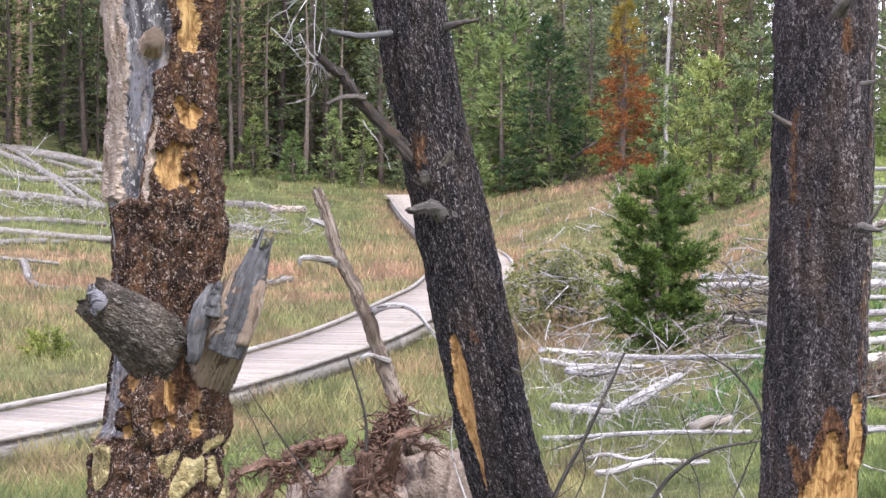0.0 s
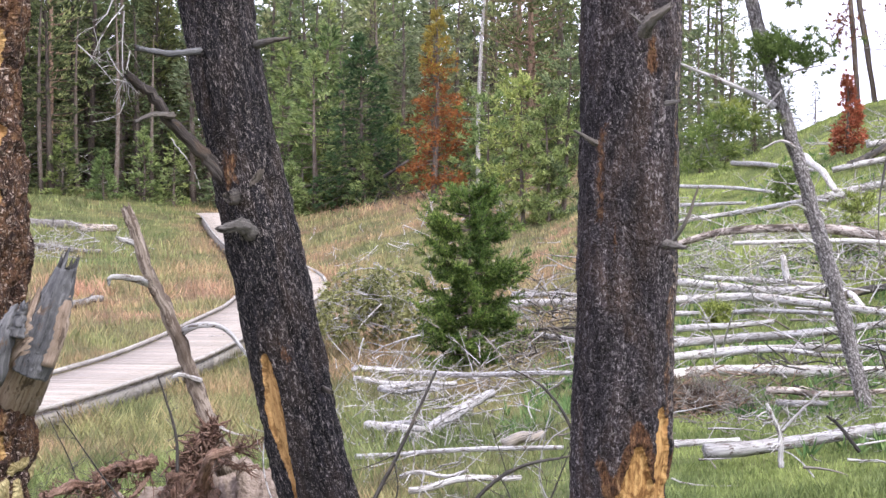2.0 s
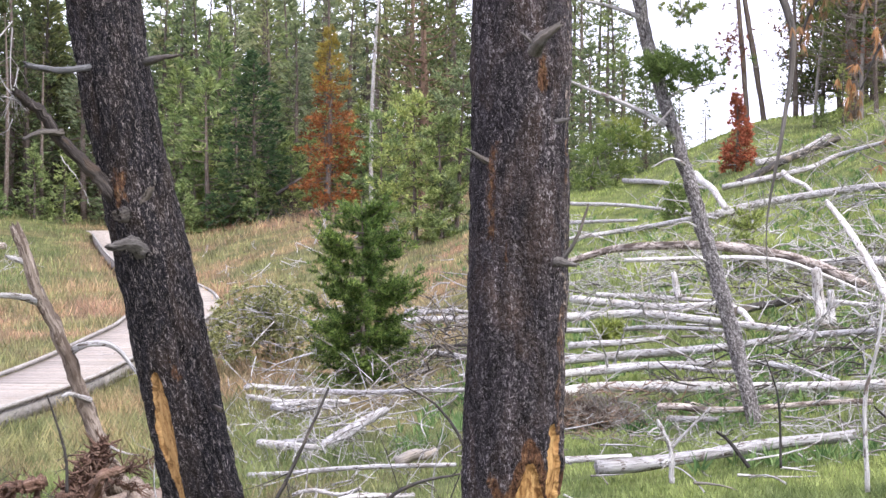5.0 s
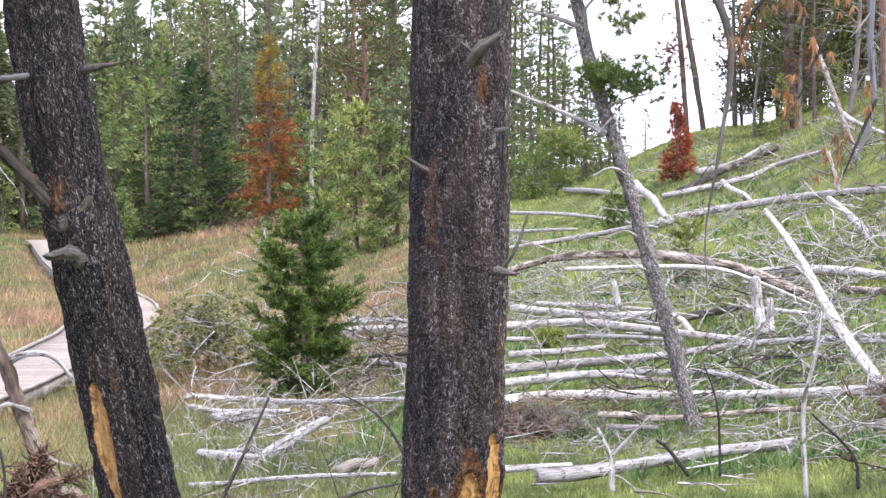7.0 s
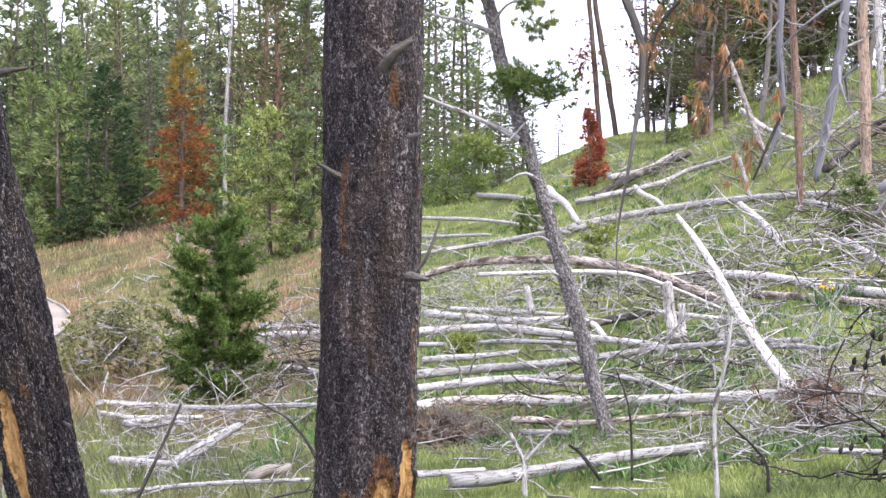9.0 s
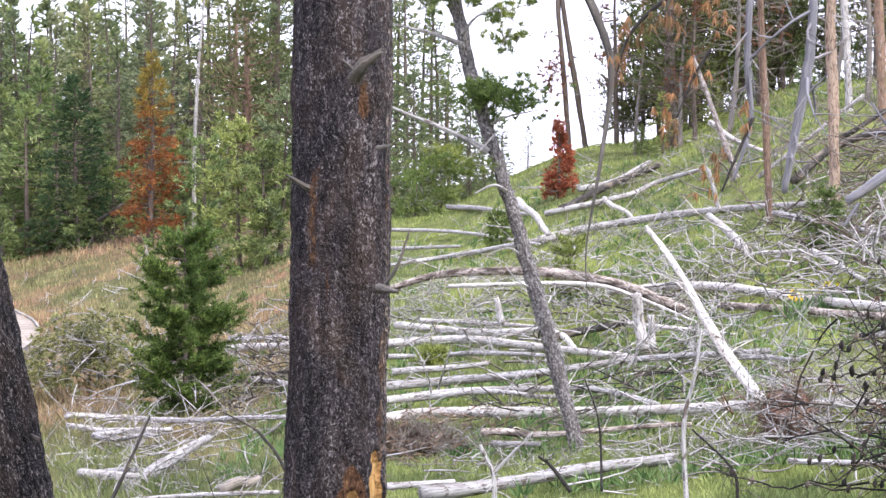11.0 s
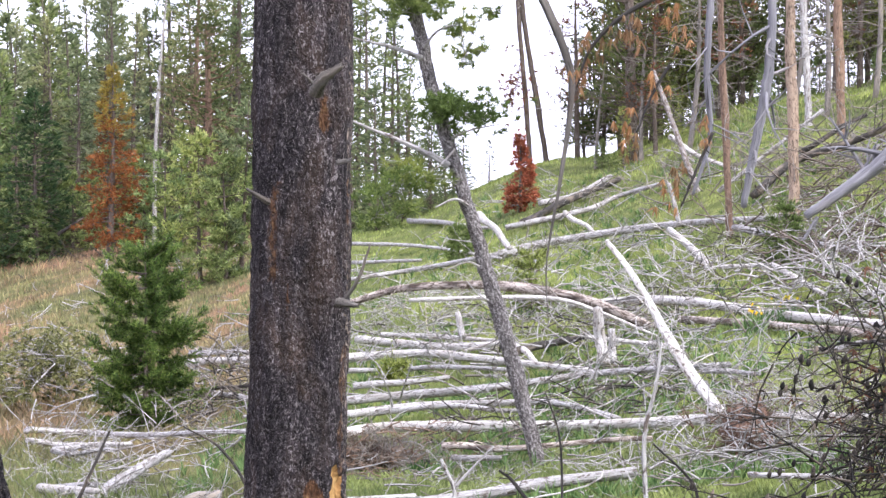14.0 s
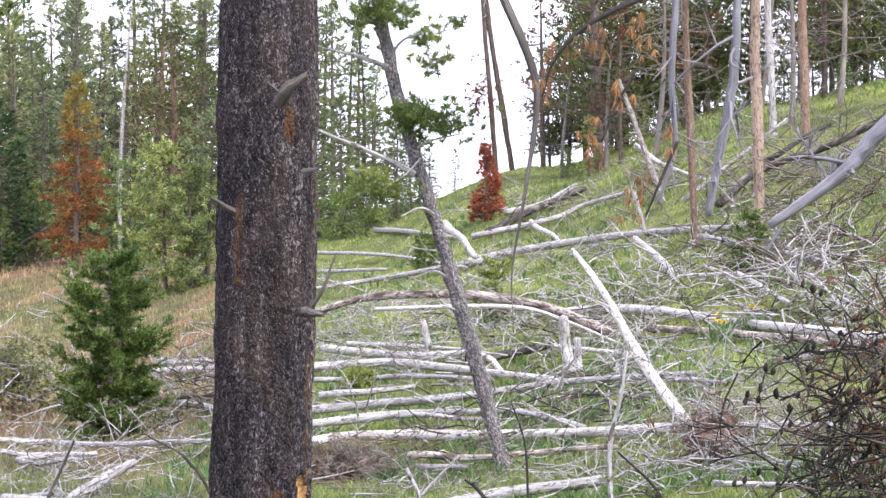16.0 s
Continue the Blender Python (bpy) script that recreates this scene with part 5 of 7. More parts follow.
LICHENBARK = bark_material("lichen_flecked_bark", (0.115, 0.105, 0.104), (0.13, 0.105, 0.092), (0.42, 0.4, 0.4), (0.3, 0.16, 0.06), (0.5, 0.36, 0.18), (0.3, 0.3, 0.3), 0.53, 0.45, 48, 0.2, 0.45, 44, 4.0, 0.6)
SCALY_DARK = bark_material("dark_knob_bark", (0.1, 0.086, 0.076), (0.21, 0.16, 0.12), (0.32, 0.29, 0.26), (0.28, 0.13, 0.05), (0.62, 0.43, 0.21), (0.25, 0.26, 0.3), 0.58, 0.6, 70, 0.3, 0.45, 64)
CHARLIMB = wood("charred_limb_wood", (0.02, 0.018, 0.018), (0.065, 0.056, 0.053), (0.19, 0.168, 0.158), 0.8, 0.9, (0.03, 0.024, 0.02), 0.5, 0.5)
DRYSTEM = wood("half_barked_dry_stem", (0.1, 0.075, 0.06), (0.3, 0.25, 0.21), (0.5, 0.44, 0.39), 0.7, 0.9, (0.06, 0.042, 0.034), 0.75, 0.75)
SLATE = wood("slate_dark_splintered_wood", (0.035, 0.036, 0.042), (0.11, 0.112, 0.122), (0.26, 0.26, 0.275), 0.8, 0.9, (0.02, 0.02, 0.022), 0.5, 0.3)
TANWOOD = wood("tan_stub_wood", (0.16, 0.105, 0.07), (0.33, 0.255, 0.2), (0.48, 0.4, 0.34), 0.9, 0.9, (0.05, 0.05, 0.055), 0.5, 0.3)


def near_trunk(parent, axis, radii, mat, seed, depth, masks, rows=330, cols=116, name="trunk", ridge=1.0):
    """A trunk with real bark relief. masks(s, z, sa, noise, fine) gives named masks and a lift for side position s in -1..1 as seen from the south."""
    p = curve_through(axis, 1500)
    z = p[:, 2]
    weight = np.where((z > 2.25) & (z < 4.9), 8.0, 1.0)
    run = np.r_[0, np.cumsum(weight[1:])]
    p = np.stack([np.interp(np.linspace(0, run[-1], rows), run, p[:, i]) for i in range(3)], 1)
    base = np.array(parent.location)
    r = np.interp(p[:, 2], np.linspace(p[0, 2], p[-1, 2], len(radii)), radii)[:, None]
    a = np.linspace(0, 2 * np.pi, cols, endpoint=False)[None]
    s_len = np.r_[0, np.cumsum(np.linalg.norm(np.diff(p, axis=0), axis=1))][:, None]
    ca, sa = np.cos(a) + 0 * s_len, np.sin(a) + 0 * s_len
    X, Y, Z = ca * 0.17, sa * 0.17, s_len + 0 * ca
    furrow = layered(X * 60, Y * 60, Z * 16, seed, 3)
    plate = np.abs(layered(X * 34, Y * 34, Z * 9, seed + 7, 3) - 0.5) * 2
    lumps = layered(X * 9, Y * 9, Z * 4, seed + 13, 3) - 0.5
    patch = layered(X * 14, Y * 14, Z * 9, seed + 21, 4)
    fine = layered(X * 48, Y * 48, Z * 30, seed + 41, 3)
    shown, lift = masks(ca, p[:, 2:3] + 0 * ca, sa, patch, fine)
    bare, silver = shown.get("bare", 0 * ca), shown.get("silver", 0 * ca)
    soft = np.clip(bare + silver + 0.8 * shown.get("tan", 0 * ca), 0, 1)
    rr = r + depth * (1 - soft) * (0.9 * (furrow - 0.5) + ridge * 0.9 * (0.5 - plate)) + 0.035 * lumps + lift - 0.55 * depth * soft
    rr = rr + 0.25 * depth * soft * (layered(X * 90, Y * 90, Z * 3, seed + 31, 2) - 0.5)
    v = np.stack([p[:, 0:1] + rr * ca, p[:, 1:2] + rr * sa, p[:, 2:3] + 0 * ca], -1) - base
    co = np.stack([X + seed, Y, Z], -1)
    k, m = np.meshgrid(np.arange(rows - 1), np.arange(cols), indexing="ij")
    k, m = k.ravel(), m.ravel()
    n2 = (m + 1) % cols
    quads = np.stack([k * cols + m, k * cols + n2, (k + 1) * cols + n2, (k + 1) * cols + m], 1)
    up = p[-1, 2] > p[0, 2]
    geo = Geo().add(v.reshape(-1, 3), None, quads if up else quads[:, ::-1], co.reshape(-1, 3), extra=bare.ravel())
    o = geo.ob(name, mat, parent, attribute="bare")
    for key in ("silver", "tan", "rust", "crust"):
        at = o.data.attributes.new(key, "FLOAT", "POINT")
        at.data.foreach_set("value", np.clip(shown.get(key, 0 * ca), 0, 1).astype(np.float32).ravel())
    return o


def cobbles(u, v, seed):
    """Rounded plates on a jittered grid: how far inside a plate each place lies, and a number of its own for every plate."""
    iu, iv = np.floor(u).astype(np.int64), np.floor(v).astype(np.int64)
    near, second, mark = np.full(u.shape, 9.0), np.full(u.shape, 9.0), np.zeros(u.shape)
    for du in (-1, 0, 1):
        for dv in (-1, 0, 1):
            a, b = iu + du, iv + dv
            k = (a * 374761393 + b * 668265263 + seed * 1274126177) & 0xFFFFFFFF
            k = ((k ^ (k >> 13)) * 1274126177) & 0xFFFFFFFF
            d = np.hypot(a + (k & 255) / 255 - u, b + ((k >> 8) & 255) / 255 - v)
            closer = d < near
            second = np.where(closer, near, np.minimum(second, d))
            mark = np.where(closer, ((k >> 16) & 255) / 255, mark)
            near = np.minimum(near, d)
    return second - near, mark


def step(x, lo, hi):
    return np.clip((x - lo) / (hi - lo), 0, 1)


def limb(parent, pts, radii, mat, name="branch", sides=10, rough=0.16, seed=0, label="", n=14, jag=1.0, crook=0.06):
    """A branch as a part of its tree, through points in the world, crooked and broken off at its end."""
    base = np.array(parent.location)
    g = np.random.default_rng(seed + 500)
    n = max(n, 20)
    line = curve_through(np.asarray(pts, float) - base, n)
    kink = np.cumsum(g.normal(0, 1, (n, 3)), 0)
    kink -= np.linspace(0, 1, n)[:, None] * kink[-1]
    line = line + kink * max(radii) * crook
    return Geo().stem(line, radii, max(sides, 12), rough * 1.3, seed, True, jag).ob(name, mat, parent, label)


def build_left_snag():
    axis = [(-0.905, 6.23, 1.5), (-0.893, 6.236, 2.6), (-0.868, 6.241, 3.1), (-0.862, 6.24, 3.76), (-0.872, 6.24, 4.3), (-0.88, 6.24, 6.2)]
    o = thing("dead_pine_snag", -0.905, 6.23, land(-0.905, 6.23), "dead pine trunk, half stripped to grey wood with scaly brown bark", "tree trunk")

    def masks(s, z, sa, noise_, fine):
        front = sa < 0.25
        n1, n2 = noise_ - 0.5, fine - 0.5
        e, zj = s + 0.2 * n1 + 0.16 * n2, z + 0.1 * n1 + 0.06 * n2
        up = step(zj, 3.66, 3.7)
        right = np.interp(z, [3.6, 3.7, 3.83, 3.95, 4.05, 4.07, 4.1, 4.2, 4.3], [-0.2, -0.16, -0.1, 0.03, 0.08, 0.34, 0.44, 0.4, 0.2])
        left = -0.6 + 0.05 * np.sin(z * 11)
        silver = up * step(right - e, 0, 0.12)
        low_strip = (1 - up) * step(-0.64 + 0.16 * step(-z, -3.3, -3.2) - e, 0, 0.08) * step(z, 2.92, 2.97)
        tan = up * step(left - e, 0, 0.08) * step(e, -1.05, -0.97) + 0.72 * up * step(0.1 - np.abs(e - right - 0.07), 0, 0.08) * step(-z, -3.98, -3.9)
        silver = np.maximum(silver, low_strip) * (1 - step(tan, 0.3, 0.7))
        bare = 0 * s
        for cs, cz, ws, wz in ((0.68, 4.24, 0.22, 0.12), (0.56, 3.93, 0.26, 0.055), (0.36, 3.77, 0.34, 0.085), (-0.38, 3.12, 0.13, 0.08), (-0.45, 3.0, 0.1, 0.08), (0.24 + 0.7 * (3.13 - z), 3.13, 0.08, 0.13), (0.1, 2.99, 0.1, 0.035), (0.7, 3.0, 0.09, 0.06)):
            q = np.abs((s - cs) / ws) ** 2.2 + np.abs((z - cz) / wz) ** 2.2 + 2.4 * n1 + 2.8 * n2
            bare = np.maximum(bare, 0.9 * step(1 - q, 0, 0.5))
        bare = bare * (1 - silver)
        rust = 0.95 * step(0.6 - np.abs((s - 0.36) / 0.6) - np.abs((z - 3.13) / 0.16) * 0.5 + 1.2 * n1, 0, 0.3) + 0.36 * step(noise_, 0.5, 0.62) * (1 - up)
        rust = np.maximum(rust, 0.42 * step(noise_, 0.47, 0.6) * step(e, 0.1, 0.3))
        low = step(-zj, -2.97, -2.91)
        inside, mark = cobbles(np.arctan2(sa, s) * 0.2 / 0.1 + 0.5 * n1, z / 0.14 + 0.8 * n1, 5)
        round_ = step(inside, 0.02, 0.35)
        crust = low * step(mark, 0.22, 0.4) * round_
        silver = silver * (1 - low)
        lift = 0.04 * step(-z, -2.9, -2.6) + 0.01 * np.sin(z * 9) - 0.008 * step(silver, 0.3, 0.6) * (1 - low) + low * (0.02 * round_ - 0.01)
        lift = lift + 0.014 * (1 - low) * (1 - step(silver + bare, 0, 0.5)) * step(noise_, 0.42, 0.55)
        return {"bare": bare * front * (1 - low), "silver": np.clip(silver, 0, 1) * front, "tan": tan * front * (1 - low), "rust": rust * front * (1 - low), "crust": crust * front}, lift
    near_trunk(o, axis, [0.19, 0.18, 0.165, 0.168, 0.165, 0.15], SCALY, 3, 0.034, masks)
    limb(o, [(-0.794, 6.270, 3.132), (-0.836, 6.194, 3.196), (-0.903, 6.093, 3.270), (-0.979, 6.021, 3.340), (-1.040, 5.990, 3.391)], [0.15, 0.135, 0.105, 0.08, 0.064], SCALY_DARK, "stub_branch", 48, 0.05, 4, "short knobbly grey-brown side stub", 60, 0.22, 0.0)
    limb(o, [(-0.998, 5.916, 3.360), (-1.020, 5.903, 3.422)], [0.03, 0.012], BLUEGREY, "splinter", 12, 0.14, 5)
    limb(o, [(-0.786, 6.271, 3.062), (-0.717, 6.179, 3.162), (-0.645, 6.066, 3.298), (-0.605, 6.040, 3.393)], [0.08, 0.09, 0.08, 0.055], TANWOOD, "broken_stub", 34, 0.07, 8, "broken branch stub, tan below and splintered blue-black above", 44, 1.6, 0.0)
    limb(o, [(-0.649, 6.035, 3.216), (-0.590, 6.021, 3.377), (-0.536, 6.026, 3.541)], [0.05, 0.056, 0.048, 0.026], SLATE, "splinter", 26, 0.1, 9, "", 40, 2.0, 0.0)
    limb(o, [(-0.600, 6.000, 3.245), (-0.558, 6.004, 3.378), (-0.525, 6.017, 3.512)], [0.024, 0.028, 0.01], TANWOOD, "splinter", 14, 0.12, 10)
    limb(o, [(-0.746, 6.004, 3.194), (-0.720, 5.987, 3.321), (-0.682, 5.991, 3.421)], [0.02, 0.034, 0.008], SLATE, "splinter", 14, 0.12, 12)
    limb(o, [(-0.689, 5.980, 3.330), (-0.653, 5.985, 3.433)], [0.03, 0.008], SLATE, "splinter", 14, 0.16, 13)
    limb(o, [(-0.867, 6.068, 4.131), (-0.849, 5.980, 4.150)], [0.04, 0.034, 0.03], TANWOOD, "knot", 20, 0.1, 9, "", 24, 0.12, 0.0)


def build_leaning_charred():
    axis = [(0.62, 9.38, 1.0), (0.46, 9.39, 1.75), (0.326, 9.394, 2.214), (0.226, 9.397, 2.588), (0.094, 9.400, 3.245), (-0.031, 9.400, 3.833), (-0.151, 9.399, 4.521), (-0.4, 9.42, 6.4)]
    o = thing("leaning_charred_pine", 0.62, 9.38, land(0.62, 9.38), "leaning pine trunk with blackened fire-charred bark", "tree trunk")

    def masks(s, z, sa, noise_, fine):
        q = s + 0.12 * (noise_ - 0.5)
        f = np.clip((z - 2.27) / (3.0 - 2.27), 0, 1)
        half = 0.03 + 0.2 * np.sin(np.pi * f ** 1.5) ** 0.7
        bare = step(half - np.abs(q + 0.6), 0, 0.05) * step(z, 2.24, 2.3) * step(-z, -3.0, -2.97) * (sa < 0.1)
        seam = step(0.09 - np.abs(q - 0.18 - 0.1 * np.sin(z * 5)), 0, 0.09) * step(-z, -3.35, -3.2) * (sa < 0)
        rust = 0.5 * step(noise_, 0.44, 0.6) * step(0.45 - np.abs(q + 0.4), 0, 0.3) * step(0.3 - np.abs(z - 3.72), 0, 0.15)
        rust = np.maximum(rust, 0.5 * step(noise_, 0.45, 0.6) * step(0.3 - np.abs(z - 3.15), 0, 0.12) * step(0.3 - np.abs(q), 0, 0.2))
        return {"bare": bare, "rust": rust * (sa < 0.1)}, -0.012 * bare - 0.02 * seam + 0.03 * step(-z, -1.9, -1.3)
    near_trunk(o, axis, [0.21, 0.185, 0.175, 0.168, 0.16, 0.155, 0.15, 0.13], CHAR, 5, 0.022, masks)
    limb(o, [(-0.05, 9.36, 3.66), (-0.16, 9.29, 3.82), (-0.303, 9.195, 4.010), (-0.415, 9.141, 4.148), (-0.551, 9.083, 4.241)], [0.045, 0.031, 0.026, 0.023, 0.017], CHARLIMB, "branch", 14, 0.12, 1, "charred grey broken limb", 40, 1.4, 0.1)
    limb(o, [(-0.353, 9.163, 4.068), (-0.438, 9.089, 4.066), (-0.521, 9.085, 4.030)], [0.016, 0.012, 0.008], STUB, "branch", 8, 0.3, 2)
    limb(o, [(-0.216, 9.297, 4.364), (-0.366, 9.193, 4.343), (-0.516, 9.135, 4.364)], [0.016, 0.014, 0.013], SLATE, "branch", 8, 0.25, 3)
    limb(o, [(0.015, 9.300, 4.390), (0.079, 9.200, 4.399), (0.167, 9.148, 4.416)], [0.02, 0.014, 0.005], STUB, "branch", 8, 0.2, 4)
    limb(o, [(0.015, 9.280, 3.515), (-0.049, 9.200, 3.569), (-0.163, 9.179, 3.559)], [0.035, 0.03, 0.012], STUB, "knot", 10, 0.25, 5)
    limb(o, [(-0.049, 9.280, 3.696), (-0.117, 9.199, 3.697)], [0.035, 0.03, 0.022], DARKWOOD, "knot", 10, 0.25, 6)
    limb(o, [(-0.023, 9.260, 3.717), (0.041, 9.220, 3.824)], [0.022, 0.014], DARKWOOD, "knot", 8, 0.25, 6)
    limb(o, [(0.313, 9.275, 2.825), (0.354, 9.193, 2.815)], [0.012, 0.01], DARKWOOD, "knot", 8, 0.25, 7)
    limb(o, [(-0.367, 9.193, 3.959), (-0.293, 9.095, 3.857), (-0.232, 9.097, 3.738)], [0.003, 0.0025, 0.0015], GREY, "branch", 5, 0.1, 8, "", 24, 1.0, 1.2)
    # the hanging spray of bleached twigs
    g = np.random.default_rng(31)
    spray = Geo()
    for a0, b0 in (((-0.569, 9.182, 4.555), (-0.713, 9.072, 4.296)), ((-0.569, 9.182, 4.529), (-0.564, 9.083, 4.171)), ((-0.619, 9.179, 4.579), (-0.788, 9.066, 4.395)), ((-0.544, 9.184, 4.352), (-0.601, 9.080, 4.120)), ((-0.645, 9.177, 4.352), (-0.488, 9.087, 4.146)), ((-0.771, 9.168, 4.377), (-0.601, 9.080, 4.196)), ((-0.570, 9.182, 4.124), (-0.714, 9.072, 4.032)), ((-0.468, 9.188, 4.175), (-0.613, 9.079, 4.221))):
        way = np.subtract(b0, a0)
        twig(spray, np.subtract(a0, o.location), way, np.linalg.norm(way), 0.0035, g, 2)
    spray.ob("twig_spray", GREY, o, "spray of bleached bare twigs")


def build_upright_charred():
    axis = [(1.36, 7.48, 1.3), (1.365, 7.478, 2.3), (1.37, 7.476, 2.7), (1.372, 7.475, 2.92), (1.39, 7.472, 3.55), (1.402, 7.47, 4.37), (1.41, 7.47, 6.2)]
    o = thing("charred_pine", 1.36, 7.48, land(1.36, 7.48), "upright pine trunk, blackened bark torn open to yellow wood", "tree trunk")

    def masks(s, z, sa, noise_, fine):
        n1, n2 = noise_ - 0.5, fine - 0.5
        q, zj = s + 0.16 * n1 + 0.12 * n2, z + 0.12 * n1 + 0.06 * n2
        top = 2.72 + 0.1 * np.sin(s * 6 + 0.6) + 0.1 * n1
        bare = step(top - zj, 0, 0.04) * step(q, -0.46, -0.4)
        bare = np.maximum(bare, step(0.17 - np.abs(q - 0.7), 0, 0.04) * step(-zj, -2.95, -2.9) * step(z, 2.3, 2.4))
        rust = step(0.16 - np.abs(q + 0.66), 0, 0.14) * step(zj, 3.55, 3.66) * step(-zj, -4.06, -3.96) * 0.5
        rust = np.maximum(rust, 0.66 * step(0.2 - np.abs(q - 0.25), 0, 0.16) * step(zj, 4.14, 4.2) * step(-zj, -4.34, -4.28))
        rust = np.maximum(rust, 0.6 * step(0.1 - np.abs(q - 0.77), 0, 0.1) * step(zj, 3.76, 3.85) * step(-zj, -4.12, -4.0) * step(noise_, 0.38, 0.5))
        rust = np.maximum(rust, 0.45 * step(0.18 - np.abs(q - 0.8), 0, 0.14) * step(-zj, -3.48, -3.36) * step(z, 2.8, 2.9))
        rust = np.maximum(rust, 0.7 * step(0.09 - np.abs(zj - top - 0.03), 0, 0.06) * step(q, -0.75, -0.5))
        rust = np.maximum(rust, 0.55 * step(0.05 - np.abs(q + 0.42), 0, 0.05) * step(0.09 - np.abs(z - 3.57), 0, 0.05))
        tan = 0.3 * step(s, 0.4, 0.8)
        return {"bare": bare * (sa < 0.2), "rust": rust * (sa < 0.3), "tan": tan * (1 - bare)}, -0.014 * bare
    near_trunk(o, axis, [0.205, 0.19, 0.184, 0.182, 0.178, 0.172, 0.16], CHAR_GREY, 9, 0.019, masks)
    limb(o, [(1.387, 7.169, 4.302), (1.401, 7.106, 4.338), (1.465, 7.052, 4.398)], [0.024, 0.02, 0.008], STUB, "stub_branch", 10, 0.2, 1, "grey broken stub")
    limb(o, [(1.386, 7.169, 4.334), (1.330, 7.129, 4.371)], [0.008, 0.003], STUB, "stub_branch", 6, 0.2, 1)
    limb(o, [(1.228, 7.218, 3.913), (1.137, 7.162, 3.959)], [0.012, 0.004], STUB, "stub_branch", 7, 0.2, 2)
    limb(o, [(1.473, 7.203, 3.553), (1.542, 7.138, 3.539)], [0.016, 0.007], STUB, "stub_branch", 7, 0.25, 3)
    limb(o, [(1.503, 7.197, 3.558), (1.542, 7.138, 3.640), (1.581, 7.129, 3.761)], [0.009, 0.006, 0.003], STUB, "stub_branch", 7, 0.2, 4)
    limb(o, [(1.476, 7.203, 4.056), (1.517, 7.143, 4.064)], [0.009, 0.005], STUB, "stub_branch", 7, 0.2, 5)


def build_root_stick():
    """The small uprooted dead stem in front of the boardwalk, with its torn roots and clod of soil."""
    foot = (-0.25, 14.0)
    o = thing("uprooted_dead_stem", *foot, land(*foot), "thin barkless dead stem leaning out of its torn-up root clump", "dead tree")
    limb(o, [(-0.192, 13.999, 1.759), (-0.328, 13.996, 2.152), (-0.501, 13.941, 2.666), (-0.691, 13.883, 3.135), (-0.863, 13.873, 3.579)], [0.078, 0.06, 0.05, 0.042, 0.034], DRYSTEM, "stem", 16, 0.18, 3, "", 44, 1.0, 0.05)
    limb(o, [(-0.710, 13.882, 3.069), (-0.820, 13.776, 3.102), (-0.950, 13.717, 3.112), (-0.969, 13.716, 3.059)], [0.028, 0.022, 0.018, 0.008], GREY, "branch", 8, 0.2, 4)
    limb(o, [(-0.481, 13.942, 2.736), (-0.362, 13.845, 2.785), (-0.188, 13.799, 2.754), (0.004, 13.750, 2.520)], [0.026, 0.02, 0.016, 0.008], GREY, "branch", 8, 0.15, 5)
    limb(o, [(-0.794, 13.877, 3.328), (-0.914, 13.770, 3.378)], [0.022, 0.01], GREY, "branch", 7, 0.2, 6)
    limb(o, [(-0.268, 13.897, 2.105), (-0.169, 13.799, 2.059), (0.004, 13.800, 2.020)], [0.012, 0.008, 0.003], PALE, "branch", 6, 0.15, 7)
    limb(o, [(-0.365, 13.945, 2.392), (-0.499, 13.891, 2.444), (-0.557, 13.889, 2.429)], [0.02, 0.012], GREY, "branch", 7, 0.2, 8)
    g = np.random.default_rng(5)
    hairs = []
    for k, (p0, p1, r) in enumerate((((-0.657, 13.684, 1.889), (-0.902, 13.520, 1.859), 0.055), ((-0.871, 13.672, 1.849), (-1.117, 13.504, 1.733), 0.05), ((-1.106, 13.655, 1.725), (-1.379, 13.480, 1.691), 0.035), ((-1.371, 13.631, 1.682), (-1.417, 13.476, 1.494), 0.028), ((-1.122, 13.654, 1.687), (-1.170, 13.499, 1.490), 0.03), ((-0.932, 13.668, 1.826), (-1.072, 13.508, 1.641), 0.02), ((-0.494, 13.691, 1.612), (-0.136, 13.549, 1.969), 0.042), ((-0.321, 13.696, 1.765), (-0.583, 13.537, 1.522), 0.05), ((-0.187, 13.699, 1.926), (-0.091, 13.550, 1.996), 0.02), ((-0.360, 13.695, 1.649), (-0.299, 13.547, 1.444), 0.05), ((-0.149, 13.699, 1.937), (0.023, 13.550, 2.007), 0.014), ((-0.245, 13.698, 1.880), (-0.034, 13.550, 1.825), 0.012), ((-0.703, 13.682, 1.844), (-0.847, 13.524, 1.638), 0.02), ((-1.008, 13.663, 1.750), (-0.903, 13.520, 1.563), 0.018))):
        p0, p1 = np.array(p0), np.array(p1)
        limb(o, [p0, p0 * 0.65 + p1 * 0.35 + g.normal(0, 0.04, 3), p0 * 0.3 + p1 * 0.7 + g.normal(0, 0.05, 3), p1], [r * 0.85, r * 0.75, r * 0.6, r * 0.4], ROOT, "root", 16, 0.5, k + 20, "", 44, 1.5)
        for _ in range(22):
            s = g.uniform(0, 1)
            hairs.append((p0 * (1 - s) + p1 * s + g.normal(0, 0.015, 3), p1 - p0))
    ball = Geo()
    rows, cols = 40, 44
    th, ph = np.linspace(0.02, np.pi - 0.02, rows)[:, None], np.linspace(0, 2 * np.pi, cols, endpoint=False)[None]
    X, Y, Z = np.sin(th) * np.cos(ph), np.sin(th) * np.sin(ph), np.cos(th) + 0 * ph
